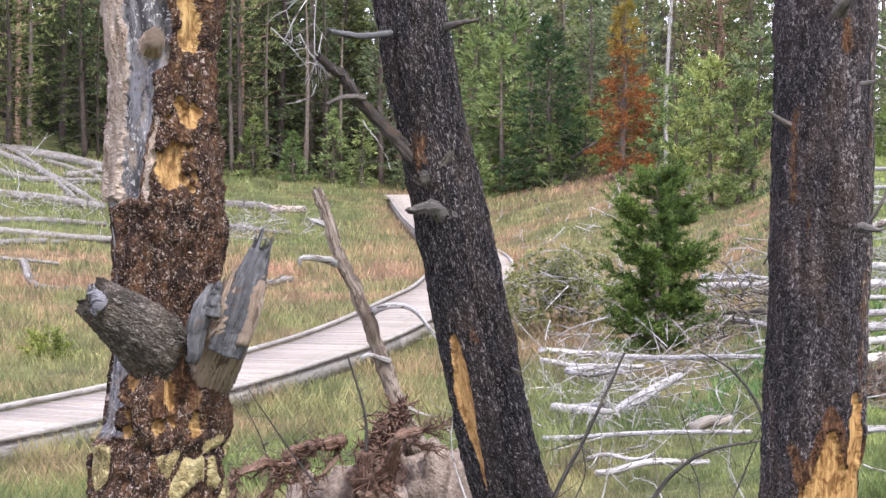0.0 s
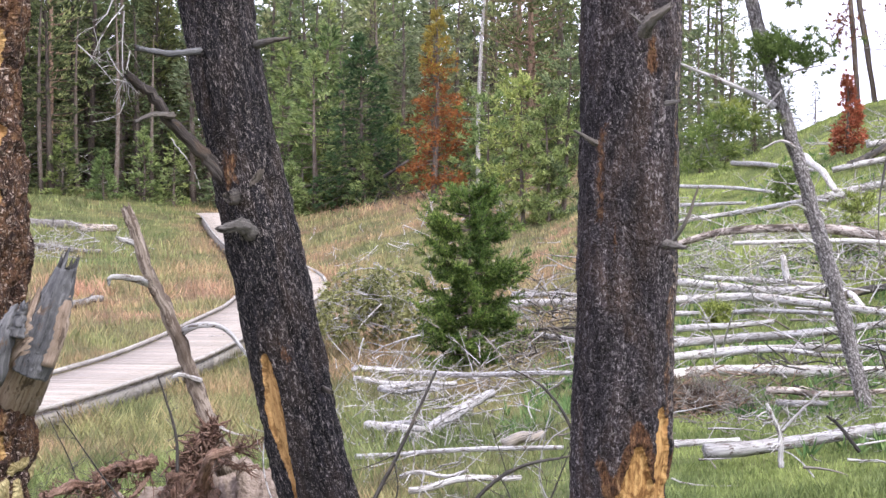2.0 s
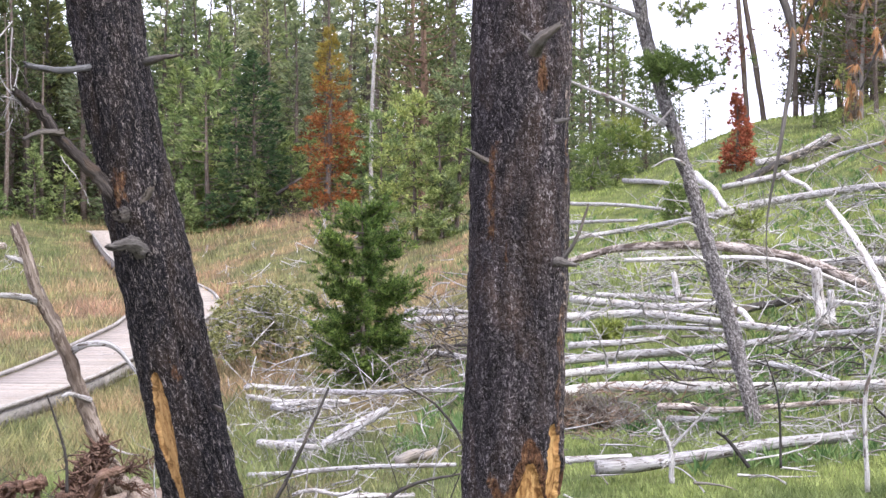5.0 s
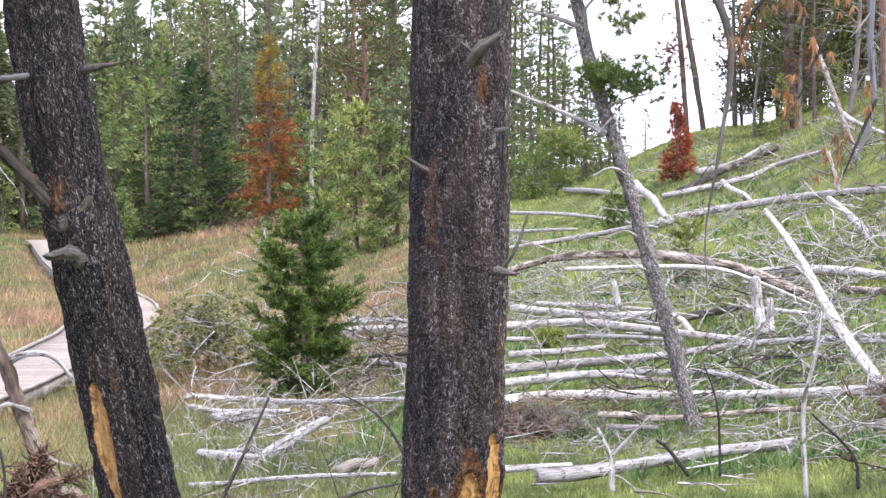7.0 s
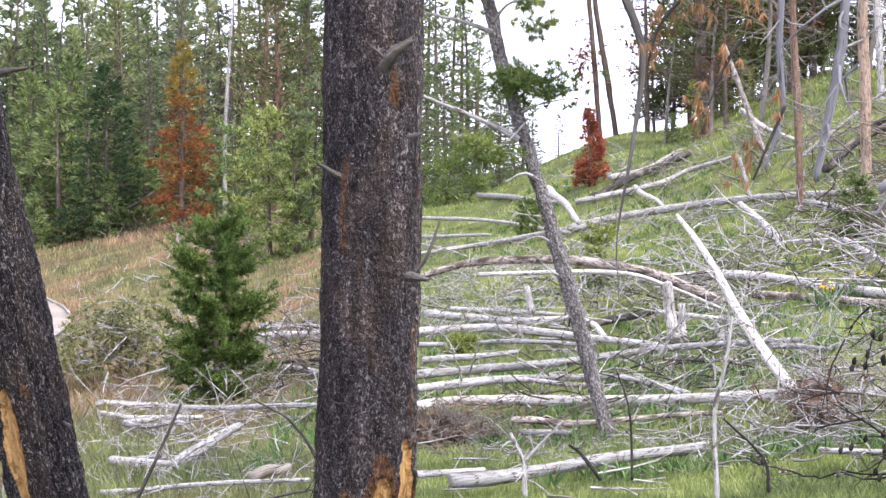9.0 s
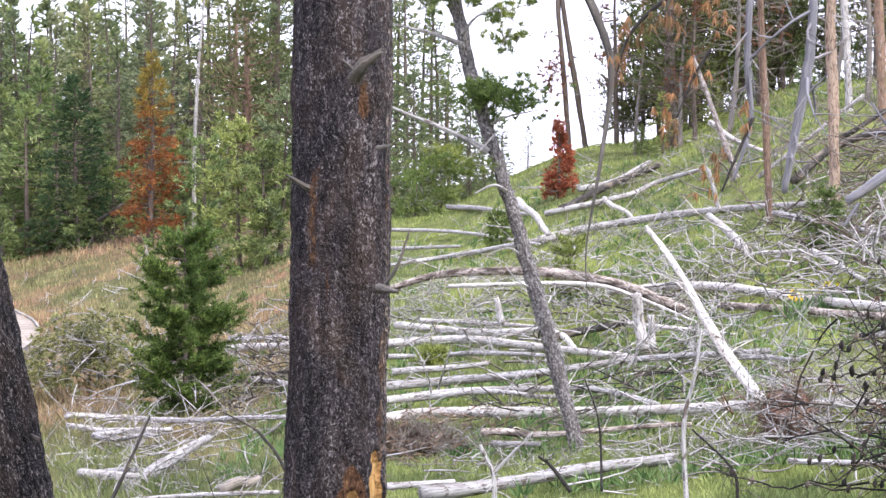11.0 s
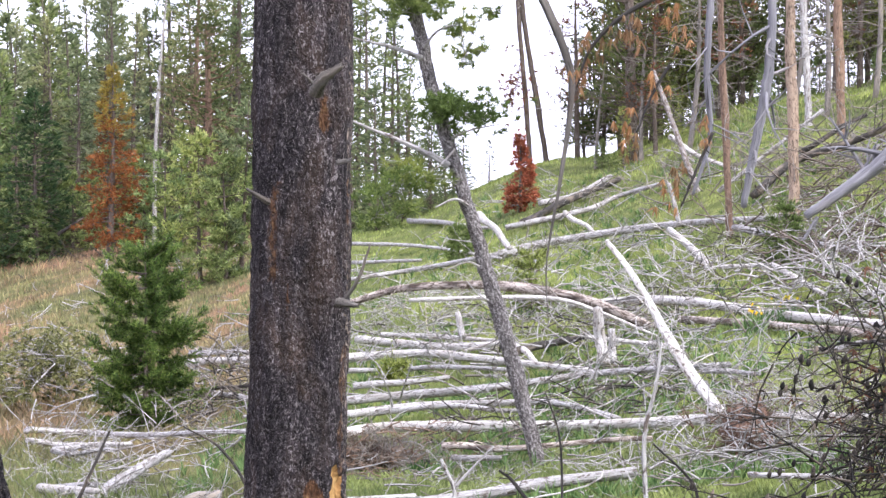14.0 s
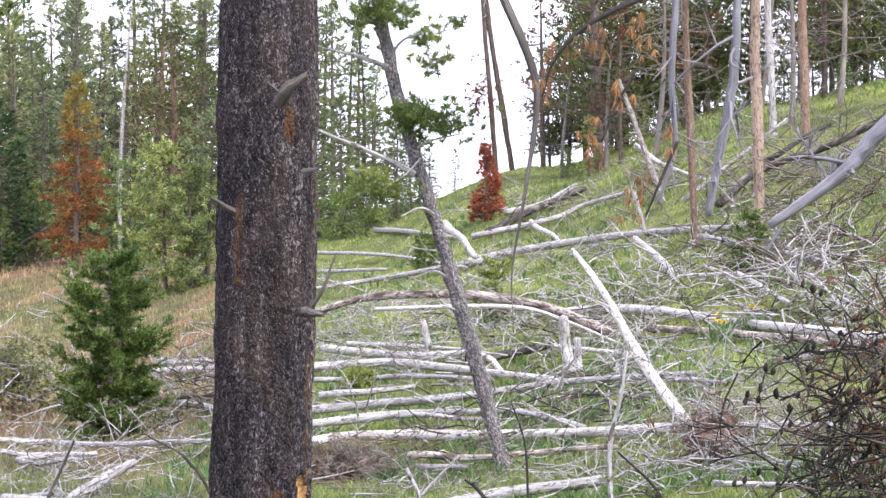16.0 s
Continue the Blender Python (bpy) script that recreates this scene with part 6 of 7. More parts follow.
    k = 0.5 + 0.9 * layered(X * 3 + 5, Y * 3 + 5, Z * 3 + 5, 17, 4) + 0.25 * (layered(X * 13 + 5, Y * 13 + 5, Z * 13 + 5, 18, 2) - 0.5)
    v = np.stack([X * k * 0.19, Y * k * 0.17, Z * k * 0.2], -1) + (np.array((-0.449, 13.843, 1.646)) - np.array(o.location))
    i2, j2 = (q.ravel() for q in np.meshgrid(np.arange(rows - 1), np.arange(cols), indexing="ij"))
    quads = np.stack([i2 * cols + j2, (i2 + 1) * cols + j2, (i2 + 1) * cols + (j2 + 1) % cols, i2 * cols + (j2 + 1) % cols], 1)
    ball.add(v.reshape(-1, 3), None, quads).ob("root_ball", ROOT, o, "crumbling reddish brown root ball")
    fuzz = Geo()
    for at, way in hairs:
        twig(fuzz, at - np.array(o.location), way / np.linalg.norm(way) + g.normal(0, 0.7, 3), g.uniform(0.05, 0.2), 0.006, g, 1)
    a0, b0 = np.array((-0.268, 13.917, 2.076)), np.array((-0.497, 13.791, 1.731))
    for k in range(420):
        s = g.uniform(0, 1)
        at = a0 * (1 - s) + b0 * s + g.normal(0, 0.025 + 0.035 * s, 3)
        twig(fuzz, at - np.array(o.location), g.normal(0, 1, 3) - np.array([0.25, 0.4, 0.0]), g.uniform(0.04, 0.12), 0.011, g, 1 if k % 4 == 0 else 0)
    tagged(fuzz.ob("root_mat", ROOT, o, "matted reddish brown rootlets"), kind="stuff")
    for k, (x, y, sx, sy, sz) in enumerate(((-0.55, 14.15, 0.42, 0.4, 1.0), (-0.18, 14.3, 0.36, 0.4, 1.12), (0.08, 14.1, 0.32, 0.35, 1.12), (0.26, 14.3, 0.2, 0.3, 1.0), (-0.85, 14.1, 0.38, 0.35, 0.92), (-1.15, 14.2, 0.4, 0.35, 0.7), (-0.4, 13.7, 0.3, 0.25, 0.8))):
        soil_lump("soil_clod", x, y, sx, sy, sz, 3 + k)


def soil_material():
    m, n, l, b = shader("dry_soil", 0.95, 0.1)
    pos = n.new("ShaderNodeNewGeometry").outputs["Position"]
    c = ramp(n, l, noise_tex(n, l, pos, 14, 6, (1, 1, 1), 0.65), ((0.3, (0.11, 0.085, 0.07)), (0.55, (0.25, 0.2, 0.17)), (0.75, (0.38, 0.32, 0.28))))
    l.new(c, b.inputs["Base Color"])
    relief(n, l, b, noise_tex(n, l, pos, 40, 6), 0.9, 0.03)
    return m


SOIL = soil_material()


def soil_lump(name, x, y, sx, sy, sz, seed):
    g = Geo()
    rows, cols = 26, 36
    th = np.linspace(0, np.pi * 0.62, rows)[:, None]
    ph = np.linspace(0, 2 * np.pi, cols, endpoint=False)[None]
    X, Y, Z = np.sin(th) * np.cos(ph), np.sin(th) * np.sin(ph), np.cos(th) + 0 * ph
    k = 0.62 + 0.75 * layered(X * 2 + 9, Y * 2 + 9, Z * 2 + 9, seed, 4)
    z0 = land(x, y)
    v = np.stack([X * k * sx, Y * k * sy, Z * k * sz], -1)
    i, j = np.meshgrid(np.arange(rows - 1), np.arange(cols), indexing="ij")
    i, j = i.ravel(), j.ravel()
    q = np.stack([i * cols + j, (i + 1) * cols + j, (i + 1) * cols + (j + 1) % cols, i * cols + (j + 1) % cols], 1)
    o = g.add(v.reshape(-1, 3), None, q).ob(name, SOIL)
    o.location = (x, y, z0)
    tagged(o, "crumbling clod of dry grey-brown soil under the torn roots", "soil", "soil clods")


# ---- standing trees with a shape of their own ----
def build_leaning_pine():
    foot = (6.54, 21.31)
    o = thing("leaning_pine", *foot, land(*foot), "slender leaning pine with grey bark and sparse green boughs", "tree")
    R = 22.6
    limb(o, [(foot[0] + 0.02, foot[1], land(*foot) - 0.2), (6.588, 21.520, 1.186), (6.198, 21.635, 2.905), (5.692, 21.876, 4.753), (5.351, 21.961, 6.163), (5.132, 22.013, 7.415)], [0.1, 0.084, 0.08, 0.076, 0.068, 0.045], LICHENBARK, "trunk", 20, 0.14, 2, "", 90)
    limb(o, [(5.643, 21.786, 4.542), (5.196, 21.742, 4.760), (4.530, 21.736, 5.023)], [0.04, 0.028, 0.014], GREY, "branch", 8, 0.15, 3)
    limb(o, [(5.364, 21.855, 5.728), (5.015, 21.784, 5.826), (4.561, 21.729, 5.922)], [0.03, 0.021, 0.0105], GREY, "branch", 8, 0.15, 4)
    limb(o, [(5.897, 21.719, 4.080), (5.677, 21.622, 4.165), (5.431, 21.530, 4.076)], [0.02, 0.014, 0.007], GREY, "branch", 8, 0.15, 5)
    limb(o, [(5.382, 21.851, 5.841), (5.497, 21.668, 6.013), (5.669, 21.469, 6.073)], [0.018, 0.0126, 0.0063], GREY, "branch", 8, 0.15, 6)
    limb(o, [(5.685, 21.775, 4.842), (5.857, 21.574, 4.928), (6.115, 21.347, 4.982)], [0.015, 0.0105, 0.00525], GREY, "branch", 8, 0.15, 7)
    limb(o, [(5.715, 21.767, 4.717), (5.497, 21.668, 4.525), (5.161, 21.596, 4.335)], [0.012, 0.0084, 0.0042], GREY, "branch", 8, 0.15, 8)
    limb(o, [(6.017, 21.686, 3.405), (5.798, 21.590, 3.470), (5.461, 21.522, 3.349)], [0.012, 0.0084, 0.0042], GREY, "branch", 8, 0.15, 9)
    limb(o, [(6.108, 21.661, 3.030), (5.918, 21.557, 3.128), (5.759, 21.445, 3.287)], [0.012, 0.0084, 0.0042], GREY, "branch", 8, 0.15, 10)
    g = np.random.default_rng(77)
    for c, sx, sy, n, mat in (((5.75, 21.6, 6.05), 16, 8, 14, BOUGH), ((6.05, 21.5, 6.2), 12, 7, 10, BOUGH), ((5.95, 21.55, 5.8), 10, 6, 8, BOUGH), ((5.268, 21.776, 6.316), 55, 22, 140, BOUGH), ((5.207, 21.790, 6.639), 60, 30, 120, BOUGH), ((5.780, 21.646, 5.117), 55, 26, 160, BOUGH), ((5.539, 21.709, 5.210), 25, 14, 60, BOUGH), ((5.056, 21.826, 4.371), 38, 14, 44, BOUGH), ((4.904, 21.860, 4.215), 40, 16, 40, BOUGH), ((4.783, 21.887, 3.935), 30, 16, 40, BOUGH), ((5.358, 21.754, 4.371), 35, 12, 40, BOUGH), ((5.207, 21.790, 4.526), 26, 10, 24, BOUGH), ((5.207, 21.790, 4.060), 24, 12, 24, BOUGH), ((5.750, 21.654, 6.050), 30, 25, 24, BOUGH), ((5.810, 21.638, 5.770), 14, 16, 16, BOUGH)):
        c = np.array(c) - np.array(o.location)
        q = c + g.normal(0, 1, (n, 3)) * np.array([sx * 0.0042, 0.2, sy * 0.0042])
        tagged(Geo().blades(q, np.tile([0.1, 0, 0.5], (n, 1)), 40, 0.085, 0.0085, 0.65, g).ob("bough", mat, o, smooth=False), kind="stuff")
        b = Geo()
        for i in range(5):
            twig(b, c, q[i] - c, np.linalg.norm(q[i] - c) + 0.05, 0.008, g, 1)
        tagged(b.ob("twig_tangle", GREY, o), kind="stuff")


def build_focus_trees():
    # the young pine in the middle of the log field
    x, y = (3.76, 35.90)
    st, cr = bushy_parts(91, 3.35, 0.92, 13, 11, 18, 18, 0.1, 0.0145, True, 4)
    make_tree("young_pine", (st, cr), TRUNK, FIR, x, y, "bushy young green pine standing among fallen logs", "young pines")
    x, y = at_bearing(3.0, 95)
    make_tree("spruce_tree", spruce_parts(97, 7.8, 2.6, 0.02, 170, 15, 0.26, 0.055, 6, 0.02, 0.35, 0.24), TRUNK, SPRUCE, x, y, "dense dark green spruce with sweeping boughs at the meadow edge", "forest conifers")
    x, y = at_bearing(7.7, 93)
    make_tree("lodgepole_pine", pine_parts(89, 10.5, 2.3, 0.3, 110, 6, 0.22, 0.05, 24, 0.2), REDBARK, RIDGE, x, y, "broad dark pine with an orange-brown trunk at the forest edge", "forest pines")
    # the dying red tree
    x, y = (7.89, 90.46)
    o = thing("dying_pine", x, y, land(x, y), "dying pine with rust-red needles turning amber at the top", "tree")
    st, cr = spruce_parts(93, 8.3, 1.8, 0.08, 180, 17, 0.2, 0.044, 6, 0.22, 0.4)
    st.ob("trunk", TRUNK, o)
    v = cr.v[0].reshape(-1, 4, 3)
    g = np.random.default_rng(2)
    high = v[:, 0, 2] + g.normal(0, 0.7, len(v)) > 5.9
    for name, sel, mat in (("crown", ~high, RUST), ("crown_top", high, AMBER)):
        q = v[sel].reshape(-1, 3)
        i = np.arange(len(q) // 4)[:, None] * 4
        tagged(Geo().add(q, f4=i + np.array([[1, 2, 3, 0]])).ob(name, mat, o, smooth=False), kind="stuff")
    # the small dead red sapling on the slope
    x, y = (16.28, 55.07)
    make_tree("dead_sapling", spruce_parts(95, 2.1, 0.62, 0.12, 60, 14, 0.14, 0.035, 8, 0.1, 0.1), TRUNK, DEEPRED, x, y, "small dead pine sapling with rust-red needles", "")
    # green pines behind it
    for k, (t, _, h, w, mat) in enumerate((((8.40, 73.59), 0, 5.2, 1.5, YOUNG), ((9.42, 71.26), 0, 5.6, 1.5, YOUNG), ((10.11, 69.87), 0, 4.6, 1.3, YOUNG), ((10.62, 70.01), 0, 6.2, 1.5, PINE))):
        make_tree("young_pine", bushy_parts(110 + k, h, w * 0.8, 11, 6, 10, 8, 0.19, 0.048, True), TRUNK, mat, *t, "full green young pine at the meadow edge", "young pines")
    for k, (t, h, w) in enumerate(((at_bearing(23.9, 37.5), 1.15, 0.34), ((13.25, 50.30), 1.0, 0.3), ((11.23, 37.13), 1.3, 0.4), ((7.25, 31.58), 0.4, 0.25), ((-7.29, 37.39), 0.55, 0.4))):
        make_tree("pine_seedling", bushy_parts(130 + k, h, w, 7, 7, 7, 12, 0.09, 0.016), TRUNK, BOUGH, *t, "small green pine seedling among the grass", "pine seedlings")


def build_slope_trunks():
    o = thing("bare_pine_trunk", 17.71, 39.55, 4.14, "tall orange-brown pine trunk with smooth bark", "tree trunk", "slope trunks")
    limb(o, [(17.71, 39.55, 3.94), (17.635, 39.603, 11.320)], [0.119, 0.108, 0.076], TANBARK, "trunk", 12, 0.12, 3, "", 30)
    dead_branches(o, (17.710, 39.554, 4.139), (17.635, 39.603, 11.320), 18)
    o = thing("bare_pine_trunk", 16.00, 38.90, 3.70, "thin reddish dead pine trunk", "tree trunk", "slope trunks")
    limb(o, [(16.00, 38.90, 3.50), (15.741, 39.015, 11.284)], [0.078, 0.07, 0.05], REDBARK, "trunk", 12, 0.12, 3, "", 30)
    dead_branches(o, (16.002, 38.895, 3.702), (15.741, 39.015, 11.284), 15)
    o = thing("bare_pine_trunk", 23.26, 49.01, 6.34, "pinkish grey pine trunk on the ridge", "tree trunk", "slope trunks")
    limb(o, [(23.26, 49.01, 6.14), (23.190, 49.063, 12.435)], [0.124, 0.113, 0.079], REDBARK, "trunk", 12, 0.12, 3, "", 30)
    dead_branches(o, (23.263, 49.013, 6.339), (23.190, 49.063, 12.435), 15)
    o = thing("bare_pine_trunk", 23.54, 51.63, 6.70, "bleached leaning dead stem", "tree trunk", "slope trunks")
    limb(o, [(23.54, 51.63, 6.50), (23.350, 51.734, 12.777)], [0.104, 0.095, 0.066], GREY, "trunk", 12, 0.12, 3, "", 30)
    dead_branches(o, (23.540, 51.632, 6.695), (23.350, 51.734, 12.777), 12)
    o = thing("bare_pine_trunk", 21.68, 71.81, land(21.68, 71.81), "thin dying trunk on the ridge with a few rusty needle clumps", "tree trunk", "slope trunks")
    limb(o, [(21.68, 71.81, 5.8), (20.948, 72.030, 16.098)], [0.1, 0.09, 0.07], TRUNK, "trunk", 12, 0.12, 3, "", 30)
    dead_branches(o, (21.676, 71.805, 6.4), (20.948, 72.030, 16.098), 12)
    g = np.random.default_rng(64)
    q = g.normal(0, 1, (90, 3)) * [0.3, 0.3, 0.55] + [-0.6, 0, 2.9]
    tagged(Geo().blades(q, np.tile([-0.3, 0, -0.4], (90, 1)), 10, 0.2, 0.04, 0.5, g).ob("needles", DULLRED, o, smooth=False), kind="stuff")
    o = thing("bare_pine_trunk", 22.27, 71.62, land(22.27, 71.62), "thin leaning dead trunk on the ridge", "tree trunk", "slope trunks")
    limb(o, [(22.27, 71.62, 5.95), (20.928, 72.039, 15.077)], [0.11, 0.1, 0.075], TRUNK, "trunk", 12, 0.12, 3, "", 30)
    dead_branches(o, (22.273, 71.623, 6.594), (20.928, 72.039, 15.077), 12)
    make_tree("ridge_pine", pine_parts(88, 9.5, 1.9, 0.17, 95, 5, 0.2, 0.042, 60, 0.17, (-0.14, 0.06), 1.1), TRUNK, RIDGE, 21.92, 61.32, "stout dark pine on the grassy ridge with dead lower twigs", "ridge pines")


def brush(name, x, y, sx, sy, h, n, mat, label, seed, length=0.8, radius=0.009, flat=0.5):
    """A tangle of dead twigs."""
    g = np.random.default_rng(seed)
    geo = Geo()
    z0 = land(x, y)
    for _ in range(n):
        px, py = x + g.normal(0, sx * 0.5), y + g.normal(0, sy * 0.5)
        at = np.array([px - x, py - y, land(px, py) - z0 + abs(g.normal(0, h * 0.45))])
        a = g.uniform(0, 6.283)
        twig(geo, at, (math.cos(a), math.sin(a), g.normal(0.1, flat)), length * g.uniform(0.4, 1.2), radius * g.uniform(0.6, 1.5), g, 1)
    o = geo.ob(name, mat)
    o.location = (x, y, z0)
    return tagged(o, label, "brush", "brush piles", "stuff")


def build_brush():
    brush("brush_pile", 13.21, 35.25, 2.09, 3.00, 1.04, 95, GREY, "tangle of bleached dead branches on the ground", 200, 0.9, 0.0121, 0.5)
    brush("brush_pile", 10.06, 40.70, 1.86, 2.00, 0.78, 75, GREY, "tangle of bleached dead branches on the ground", 201, 0.9, 0.0108, 0.5)
    brush("brush_pile", 19.97, 43.00, 3.42, 4.00, 1.4, 120, SNAGWOOD, "tangle of bleached dead branches on the ground", 202, 1.3, 0.0162, 0.5)
    brush("brush_pile", 12.02, 34.97, 2.05, 2.50, 0.65, 50, GREY, "tangle of bleached dead branches on the ground", 203, 0.9, 0.0121, 0.5)
    brush("brush_pile", 4.35, 34.23, 2.20, 3.00, 0.8, 60, SNAGWOOD, "tangle of bleached dead branches on the ground", 204, 0.9, 0.009, 0.5)
    brush("brush_pile", 3.12, 33.14, 2.31, 2.00, 0.5, 40, GREY, "tangle of bleached dead branches on the ground", 205, 0.8, 0.0085, 0.5)
    brush("brush_pile", 5.28, 36.70, 1.24, 2.50, 1.17, 62, DARKWOOD, "tangle of dark dead branches beside the young pine", 206, 1, 0.0135, 0.5)
    brush("brush_pile", 2.08, 30.26, 1.52, 3.00, 0.3, 36, GREY, "tangle of bleached dead branches on the ground", 207, 0.75, 0.0138, 0.5)
    brush("brush_pile", 2.10, 25.41, 1.84, 3.00, 0.3, 36, GREY, "tangle of bleached dead branches on the ground", 208, 0.56, 0.00765, 0.5)
    brush("brush_pile", 7.99, 17.64, 1.24, 2.00, 0.88, 130, GREY, "tangle of bleached dead branches on the ground", 209, 0.66, 0.00893, 0.5)
    brush("brush_pile", 8.36, 19.74, 0.66, 1.00, 0.6, 60, DIRT_WOOD, "torn root plate of a fallen trunk, matted with rootlets", 210, 0.38, 0.009, 0.5)
    brush("brush_pile", 5.26, 23.00, 0.98, 0.80, 0.53, 113, DIRT_WOOD, "low heap of dry brown roots and stalks", 211, 0.33, 0.00765, 0.5)
    brush("brush_pile", 18.53, 37.76, 2.57, 4.00, 1.5, 130, TRUNK, "thicket of brown dead branches on the slope", 212, 1.2, 0.0162, 0.5)
    brush("brush_pile", 16.01, 32.60, 1.72, 3.00, 0.9, 120, TRUNK, "thicket of brown dead branches on the slope", 213, 1, 0.0162, 0.5)
    brush("brush_pile", 10.40, 43.15, 2.47, 3.00, 0.39, 50, GREY, "tangle of bleached dead branches on the ground", 214, 0.8, 0.0108, 0.5)
    brush("brush_pile", 12.49, 45.15, 3.38, 4.00, 0.39, 50, GREY, "tangle of bleached dead branches on the ground", 215, 0.8, 0.0121, 0.5)
    brush("brush_pile", 11.41, 27.83, 2.51, 4.00, 0.39, 50, GREY, "tangle of bleached dead branches on the ground", 216, 0.7, 0.0108, 0.5)
    brush("brush_pile", 8.39, 27.86, 4.04, 3.00, 0.35, 37, GREY, "tangle of bleached dead branches on the ground", 217, 0.88, 0.0138, 0.5)
    brush("brush_pile", 5.30, 69.14, 3.27, 6.00, 0.65, 43, GREY, "tangle of bleached dead branches on the ground", 218, 1, 0.0162, 0.5)
    brush("brush_pile", -6.82, 80.75, 2.48, 5.00, 0.52, 50, GREY, "tangle of bleached dead branches on the ground", 219, 1, 0.0162, 0.5)
    brush("brush_pile", -16.81, 85.97, 4.87, 8.00, 0.52, 50, GREY, "tangle of bleached dead branches on the ground", 220, 1.4, 0.0189, 0.5)
    brush("brush_pile", -10.38, 105.60, 3.24, 4.00, 1.56, 37, GREY, "tangle of bleached dead branches on the ground", 221, 1.4, 0.0162, 0.5)
    brush("brush_pile", 7.87, 89.65, 4.00, 5.00, 0.65, 50, DARKWOOD, "dark dead branches under the forest edge", 222, 1.2, 0.0189, 0.5)
    brush("brush_pile", 10.18, 75.41, 3.38, 5.00, 1.04, 50, GREY, "tangle of bleached dead branches on the ground", 223, 1.2, 0.0189, 0.5)
    brush("brush_pile", 18.15, 54.84, 3.21, 5.00, 0.52, 50, GREY, "tangle of bleached dead branches on the ground", 224, 1, 0.0162, 0.5)
    brush("brush_pile", 8.22, 34.05, 2.34, 3.00, 0.61, 87, GREY, "tangle of bleached dead branches on the ground", 225, 0.75, 0.0115, 0.5)
    brush("brush_pile", 9.79, 33.20, 2.50, 3.00, 0.61, 87, GREY, "tangle of bleached dead branches on the ground", 226, 0.75, 0.0115, 0.5)
    brush("brush_pile", 14.72, 44.03, 2.58, 4.00, 0.70, 75, GREY, "tangle of bleached dead branches on the ground", 227, 1, 0.0138, 0.5)
    brush("brush_pile", 9.56, 25.25, 1.80, 3.00, 0.70, 87, GREY, "tangle of bleached dead branches on the ground", 228, 0.75, 0.0115, 0.5)
    brush("brush_pile", 9.40, 21.57, 1.44, 2.00, 0.88, 145, GREY, "tangle of bleached dead branches on the ground", 229, 0.47, 0.00574, 0.5)
    brush("brush_pile", 9.29, 19.40, 1.19, 2.00, 1.05, 145, SNAGWOOD, "tangle of bleached dead branches on the ground", 230, 0.56, 0.00638, 0.5)
    brush("brush_pile", 7.47, 19.22, 1.49, 2.00, 0.53, 130, GREY, "tangle of bleached dead branches on the ground", 231, 0.47, 0.0051, 0.5)
    brush("brush_pile", 6.30, 20.90, 1.58, 2.00, 0.35, 97, GREY, "tangle of bleached dead branches on the ground", 232, 0.38, 0.00446, 0.5)
    brush("brush_pile", 5.35, 22.12, 1.26, 2.00, 0.35, 97, SNAGWOOD, "tangle of bleached dead branches on the ground", 233, 0.38, 0.00446, 0.5)
    brush("brush_pile", 4.38, 27.21, 1.99, 2.00, 0.4, 50, GREY, "tangle of bleached dead branches on the ground", 234, 0.62, 0.00918, 0.5)
    brush("brush_pile", 2.43, 31.26, 1.74, 2.00, 0.35, 38, GREY, "tangle of bleached dead branches on the ground", 235, 0.62, 0.00918, 0.5)
    brush("brush_pile", 13.74, 29.57, 2.17, 3.00, 1.23, 85, GREY, "tangle of bleached dead branches on the ground", 236, 1.1, 0.0161, 0.5)
    brush("brush_pile", 14.06, 28.25, 1.40, 3.00, 1.58, 50, GREY, "tangle of bleached dead branches on the ground", 237, 1.1, 0.0161, 0.5)
    brush("brush_pile", 16.39, 37.65, 2.51, 4.00, 0.78, 70, GREY, "tangle of bleached dead branches on the ground", 238, 0.9, 0.0108, 0.5)
    brush("brush_pile", 19.18, 49.54, 2.66, 5.00, 0.78, 87, SNAGWOOD, "tangle of bleached dead branches on the ground", 239, 1, 0.0135, 0.5)
    brush("brush_pile", 21.20, 43.21, 2.94, 4.00, 1.6, 130, SNAGWOOD, "tangle of bleached dead branches on the ground", 240, 1.2, 0.0135, 0.5)
    brush("brush_pile", 10.91, 38.57, 2.45, 3.00, 0.88, 75, GREY, "tangle of bleached dead branches on the ground", 241, 0.75, 0.0138, 0.5)
    brush("brush_pile", 2.56, 33.29, 2.41, 4.00, 0.6, 36, GREY, "tangle of bleached dead branches on the ground", 242, 0.8, 0.009, 0.5)
    brush("brush_pile", 3.84, 41.00, 2.29, 3.00, 1.23, 43, GREY, "tangle of bleached dead branches on the ground", 243, 1, 0.0161, 0.5)
    brush("brush_pile", 5.56, 39.45, 1.33, 3.00, 0.88, 62, GREY, "tangle of bleached dead branches on the ground", 244, 1, 0.0161, 0.5)
    brush("brush_pile", 2.51, 23.31, 1.69, 2.00, 0.3, 45, GREY, "tangle of bleached dead branches on the ground", 245, 0.42, 0.0051, 0.5)
    brush("brush_pile", 2.01, 46.24, 1.93, 3.00, 0.78, 75, GREY, "tangle of bleached dead branches on the ground", 246, 0.8, 0.0108, 0.5)
    brush("brush_pile", -14.60, 76.80, 4.34, 6.00, 0.65, 75, GREY, "tangle of bleached dead branches on the ground", 247, 1, 0.0135, 0.5)
    brush("brush_pile", -7.68, 75.93, 2.54, 5.00, 0.65, 62, GREY, "tangle of bleached dead branches on the ground", 248, 0.9, 0.0135, 0.5)
